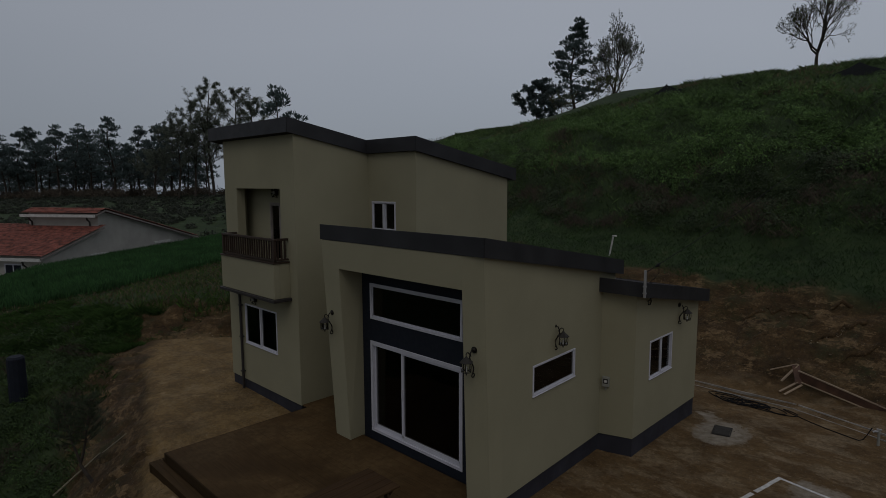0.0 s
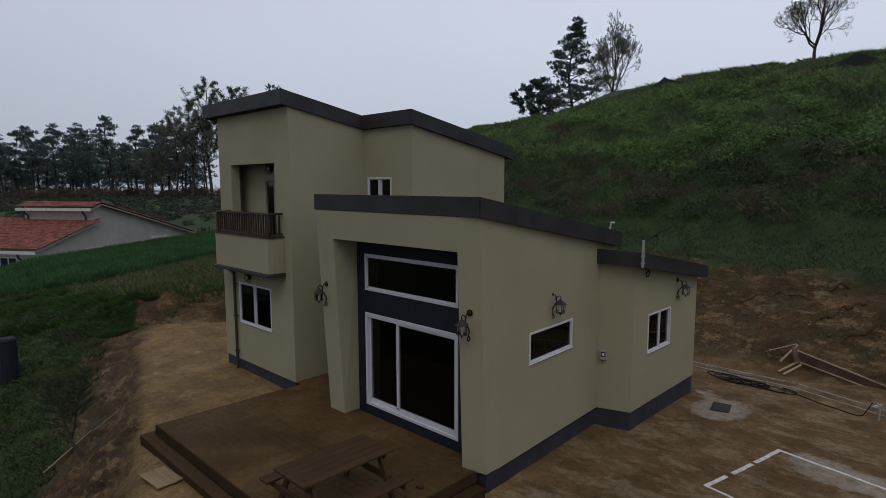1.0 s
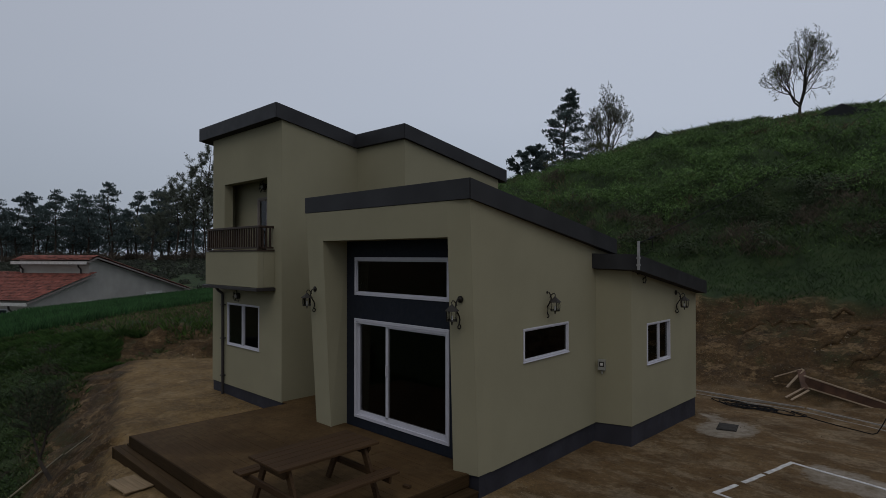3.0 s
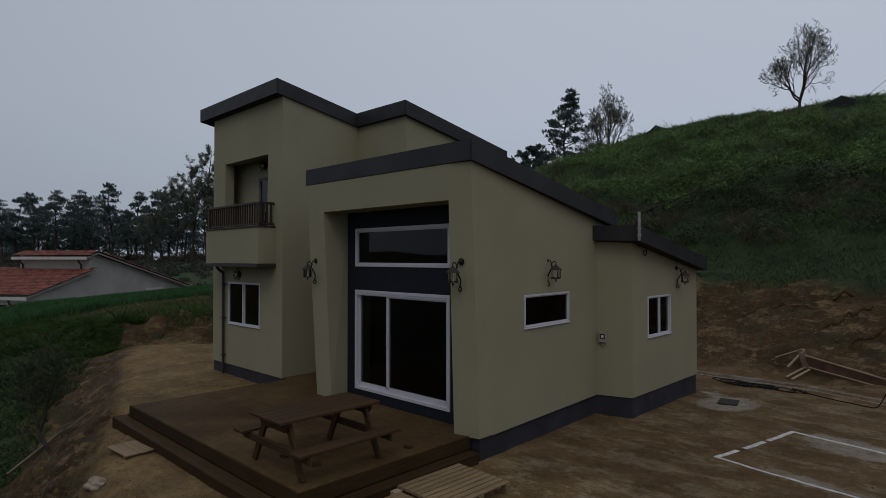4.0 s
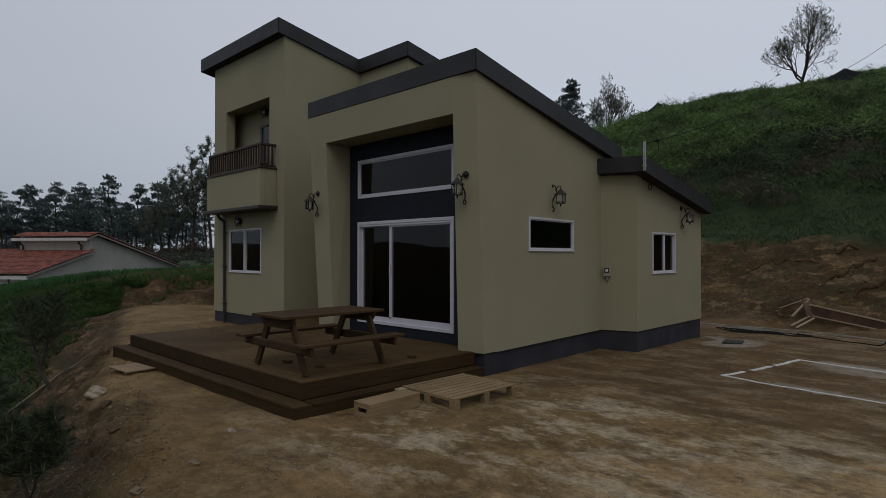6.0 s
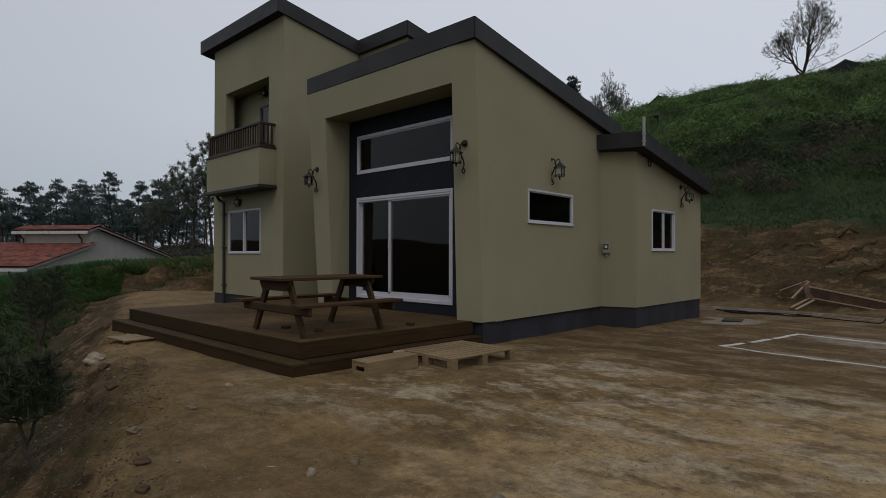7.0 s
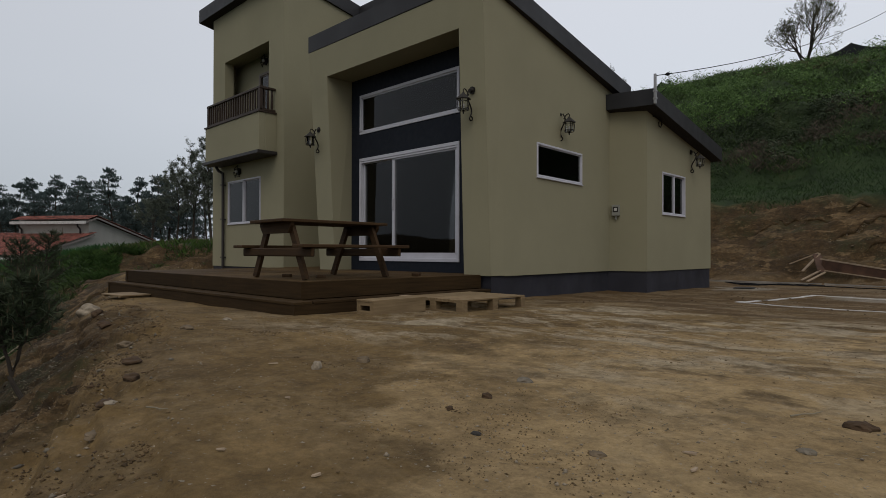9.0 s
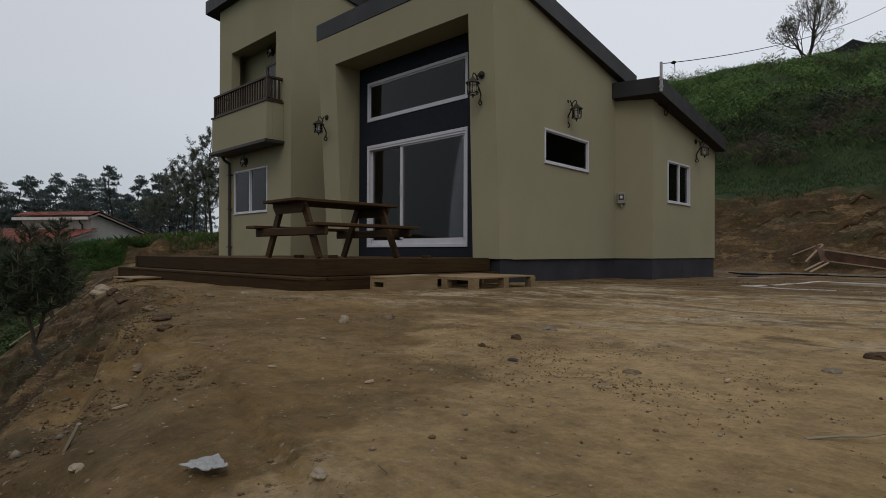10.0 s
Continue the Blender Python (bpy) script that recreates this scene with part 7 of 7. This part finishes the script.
w = np.stack([-np.sin(a), np.cos(a), np.zeros(n)], 1) * (0.0035 - 0.0022 * smooth01(-6.0, -3.5, p[:, 0]))[:, None]
p[:, 2] += 0.024
v = np.stack([p - w, p + w, p + d + w, p + d - w], 1).reshape(-1, 3)
soup("straw", v, np.arange(4 * n).reshape(-1, 4), "dry", label="bits of pale straw and twigs on the earth", category="straw", kind="stuff")

# larger clods and stones down the raw slope and bank
p = sow(RG, 26000, -22, -2.6, -1, 8, lambda x, y: ((edge_y(x) - y) > -0.35) & ((edge_y(x) - y) < 3.6) & (rough(x, y, 0.8, 2, 171) > -0.2))
edge = sow(RG, 150000, -11.5, -1.9, 0.3, 4.2, lambda x, y: (edge_y(x) - y > -0.42) & (edge_y(x) - y < 0.75) & (rough(x, y, 0.45, 3, 173) + 0.5 * smooth01(0.5, 0.0, np.abs(edge_y(x) - y - 0.05)) > 0.45) & (RG.uniform(0, 1, len(x)) < 0.55))
pebbles("edge_clods", edge, 0.002, 0.012, "edgeclod", "brown clods of dug earth along the yard's edge", "clods")
pebbles("slope_clods", p, 0.003, 0.018, "clod", "dark clods of earth down the raw slope", "clods")
p = sow(RG, 600, -20, 8, 15, 23, lambda x, y: (hy(x, y) > 17.5) & (hy(x, y) < 21.6))
pebbles("bank_stones", p, 0.015, 0.055, "stone", "brown stones and clods on the cut bank", "clods")


LUMPS = ((-2.32, 1.29, 0.10, 0.07, 1.0), (-4.43, 2.79, 0.24, 0.07, 1.0), (-4.70, 2.72, 0.10, 0.08, 0.6), (-3.09, 2.73, 0.06, 0.05, 1.0), (-3.30, 2.55, 0.25, 0.10, 0.4), (-5.70, 2.32, 0.40, 0.14, 0.7), (-6.60, 2.60, 0.50, 0.16, 0.7), (-7.70, 2.88, 0.60, 0.18, 0.8), (-8.60, 3.05, 0.40, 0.16, 0.6), (-3.45, 1.54, 0.22, 0.05, 1.0), (-4.30, 1.72, 0.30, 0.08, 0.7), (-1.85, 2.30, 0.10, 0.05, 0.8), (-4.95, 2.02, 0.20, 0.10, 0.8))


p = sow(RG, 1000, -6.2, 3.0, 7.2, 15.5, lambda x, y: (rough(x, y, 1.6, 3, 197) > -0.1) & ~((x < -5.0) & (y > 7.4) & (y < 12.2)))
pebbles("scattered_clods", p, 0.005, 0.022, "clod", "dark clods scattered over the damp yard", "clods")
# leaf litter and pale stones down the slope below the edge
p = sow(RG, 26000, -11, -1.8, -1.0, 4.4, lambda x, y: (edge_y(x) - y > -0.35) & (edge_y(x) - y < 2.6) & (rough(x, y, 0.6, 3, 199) > -0.15))
n = len(p)
a = RG.uniform(0, 6.28, n)
d = np.stack([np.cos(a), np.sin(a), RG.uniform(-0.1, 0.35, n)], 1) * ((0.006 + 0.05 * RG.uniform(0, 1, n) ** 3) * (1 - 0.65 * smooth01(-6.0, -4.0, p[:, 0])))[:, None]
w = np.stack([-np.sin(a), np.cos(a), RG.uniform(-0.4, 0.4, n)], 1) * (RG.uniform(0.002, 0.005, n) * (1 - 0.7 * smooth01(-6.0, -4.0, p[:, 0])))[:, None]
p[:, 2] += 0.026
v = np.stack([p - w, p + w, p + d + w, p + d - w], 1).reshape(-1, 3)
soup("leaf_litter", v, np.arange(4 * n).reshape(-1, 4), "dry", label="dead leaves and straw littering the raw slope", category="straw", kind="stuff")
p = sow(RG, 1500, -11, -2.0, -0.5, 4.2, lambda x, y: (edge_y(x) - y > -0.5) & (edge_y(x) - y < 1.6))
pebbles("slope_stones", p, 0.004, 0.026, "edgerock", "grey-brown stones in the raw slope", "pebbles")


def heaps(x, y):
    """How thick crumbs lie: loose patches and a thin scatter between them."""
    out = 0.02 + 0.11 * smooth01(-0.1, 0.8, rough(x, y, 0.8, 3, 181))
    for cx, cy, r, k in ((-1.70, 2.25, 0.42, 1.0), (-1.30, 1.95, 0.35, 0.9), (-2.31, 1.29, 0.10, 1.0), (-3.02, 2.62, 0.20, 1.0), (-4.15, 2.80, 0.28, 1.0), (-1.72, 2.49, 0.22, 0.9), (-1.55, 2.70, 0.22, 0.7), (-1.45, 2.10, 0.24, 0.9), (-1.62, 1.90, 0.16, 0.9), (-0.8, 1.9, 0.3, 0.5), (-5.3, 2.9, 0.3, 0.8), (-0.95, 2.35, 0.25, 0.6)):
        out = out + k * np.exp(-((x - cx) ** 2 + (y - cy) ** 2) / r ** 2) * smooth01(-0.5, 0.5, rough(x, y, 0.16, 2, 183))
    return out


p = sow(RG, 150000, -6.5, 2.2, 0.7, 6.0, lambda x, y: (y > edge_y(x) - 0.5) & (RG.uniform(0, 1, len(x)) < heaps(x, y)) & ~((x < -5.6) & (y > 3.7)))
part_n = len(p) // 9
pebbles("gravel", p[:part_n], 0.003, 0.009, "rock", "pale grit scattered over the yard", "pebbles")
pebbles("crumbs", p[part_n:], 0.0015, 0.0062, "crumb", "brown crumbs of earth in loose patches over the yard", "clods")
# flaky heaps of turned soil with larger lumps
p = sow(RG, 120000, -9.2, -1.0, 1.0, 3.6, lambda x, y: RG.uniform(0, 1, len(x)) < sum(k * np.exp(-(((x - cx) / rx) ** 2 + ((y - cy) / ry) ** 2)) for cx, cy, rx, ry, k in LUMPS) * smooth01(-0.4, 0.5, rough(x, y, 0.2, 2, 195)))
pebbles("soil_lumps", p, 0.0015, 0.010, "edgeclod", "flaky lumps of turned soil in small heaps", "clods")
p = sow(RG, 2600, -5, 2.0, 0.8, 4.5, lambda x, y: (y > edge_y(x) - 0.3) & (rough(x, y, 0.7, 2, 187) > 0.35))
n = len(p)
a = RG.uniform(0, 6.28, n)
d = np.stack([np.cos(a), np.sin(a), RG.uniform(-0.02, 0.12, n)], 1) * RG.uniform(0.008, 0.04, n)[:, None]
w = np.stack([-np.sin(a), np.cos(a), np.zeros(n)], 1) * 0.0022
p[:, 2] += 0.026
v = np.stack([p - w, p + w, p + d + w, p + d - w], 1).reshape(-1, 3)
soup("chaff", v, np.arange(4 * n).reshape(-1, 4), "dry", label="fine pale chaff and splinters on the earth", category="straw", kind="stuff")
p = sow(RG, 30, -3.2, -1.5, 0.9, 1.5, lambda x, y: (rough(x, y, 0.5, 2, 189) > 0.2))
p = np.repeat(p, 7, axis=0) + RG.normal(size=(len(p) * 7, 3)) * np.array([0.012, 0.012, 0.0])
v, t = blades(RG, p, RG.uniform(0.010, 0.030, len(p)), RG.uniform(0.0012, 0.0025, len(p)), 0.8)
soup("grass_sprouts", v, t, "slopegrass", label="a few thin grass sprouts in the bare earth", category="grass", kind="stuff")
p = sow(RG, 2600, -28, -18, 4, 16, lambda x, y: (left_d(x, y) > 0.0) & (left_d(x, y) < 2.6) & (rough(x, y, 0.8, 2, 191) > 0.0))
pebbles("field_bank_clods", p, 0.02, 0.07, "clod", "dark clods on the field's bank", "clods")
p = sow(RG, 700, -26, -18, 5, 14, lambda x, y: (np.abs(left_d(x, y) - 0.25) < 0.35) & (rough(x, y, 1.2, 2, 193) > 0.1))
pebbles("field_bank_stones", p, 0.012, 0.04, "rock", "pale gravel at the foot of the field's bank", "pebbles")
p = sow(RG, 5000, -3.8, -2.9, 19.5, 20.3, lambda x, y: np.abs(y - (19.80 + 0.53 * (x + 3.75))) < 0.07)
pebbles("ledge_stones", p[:110], 0.012, 0.035, "rock", "pale broken stones along a ledge of the cut bank", "pebbles")
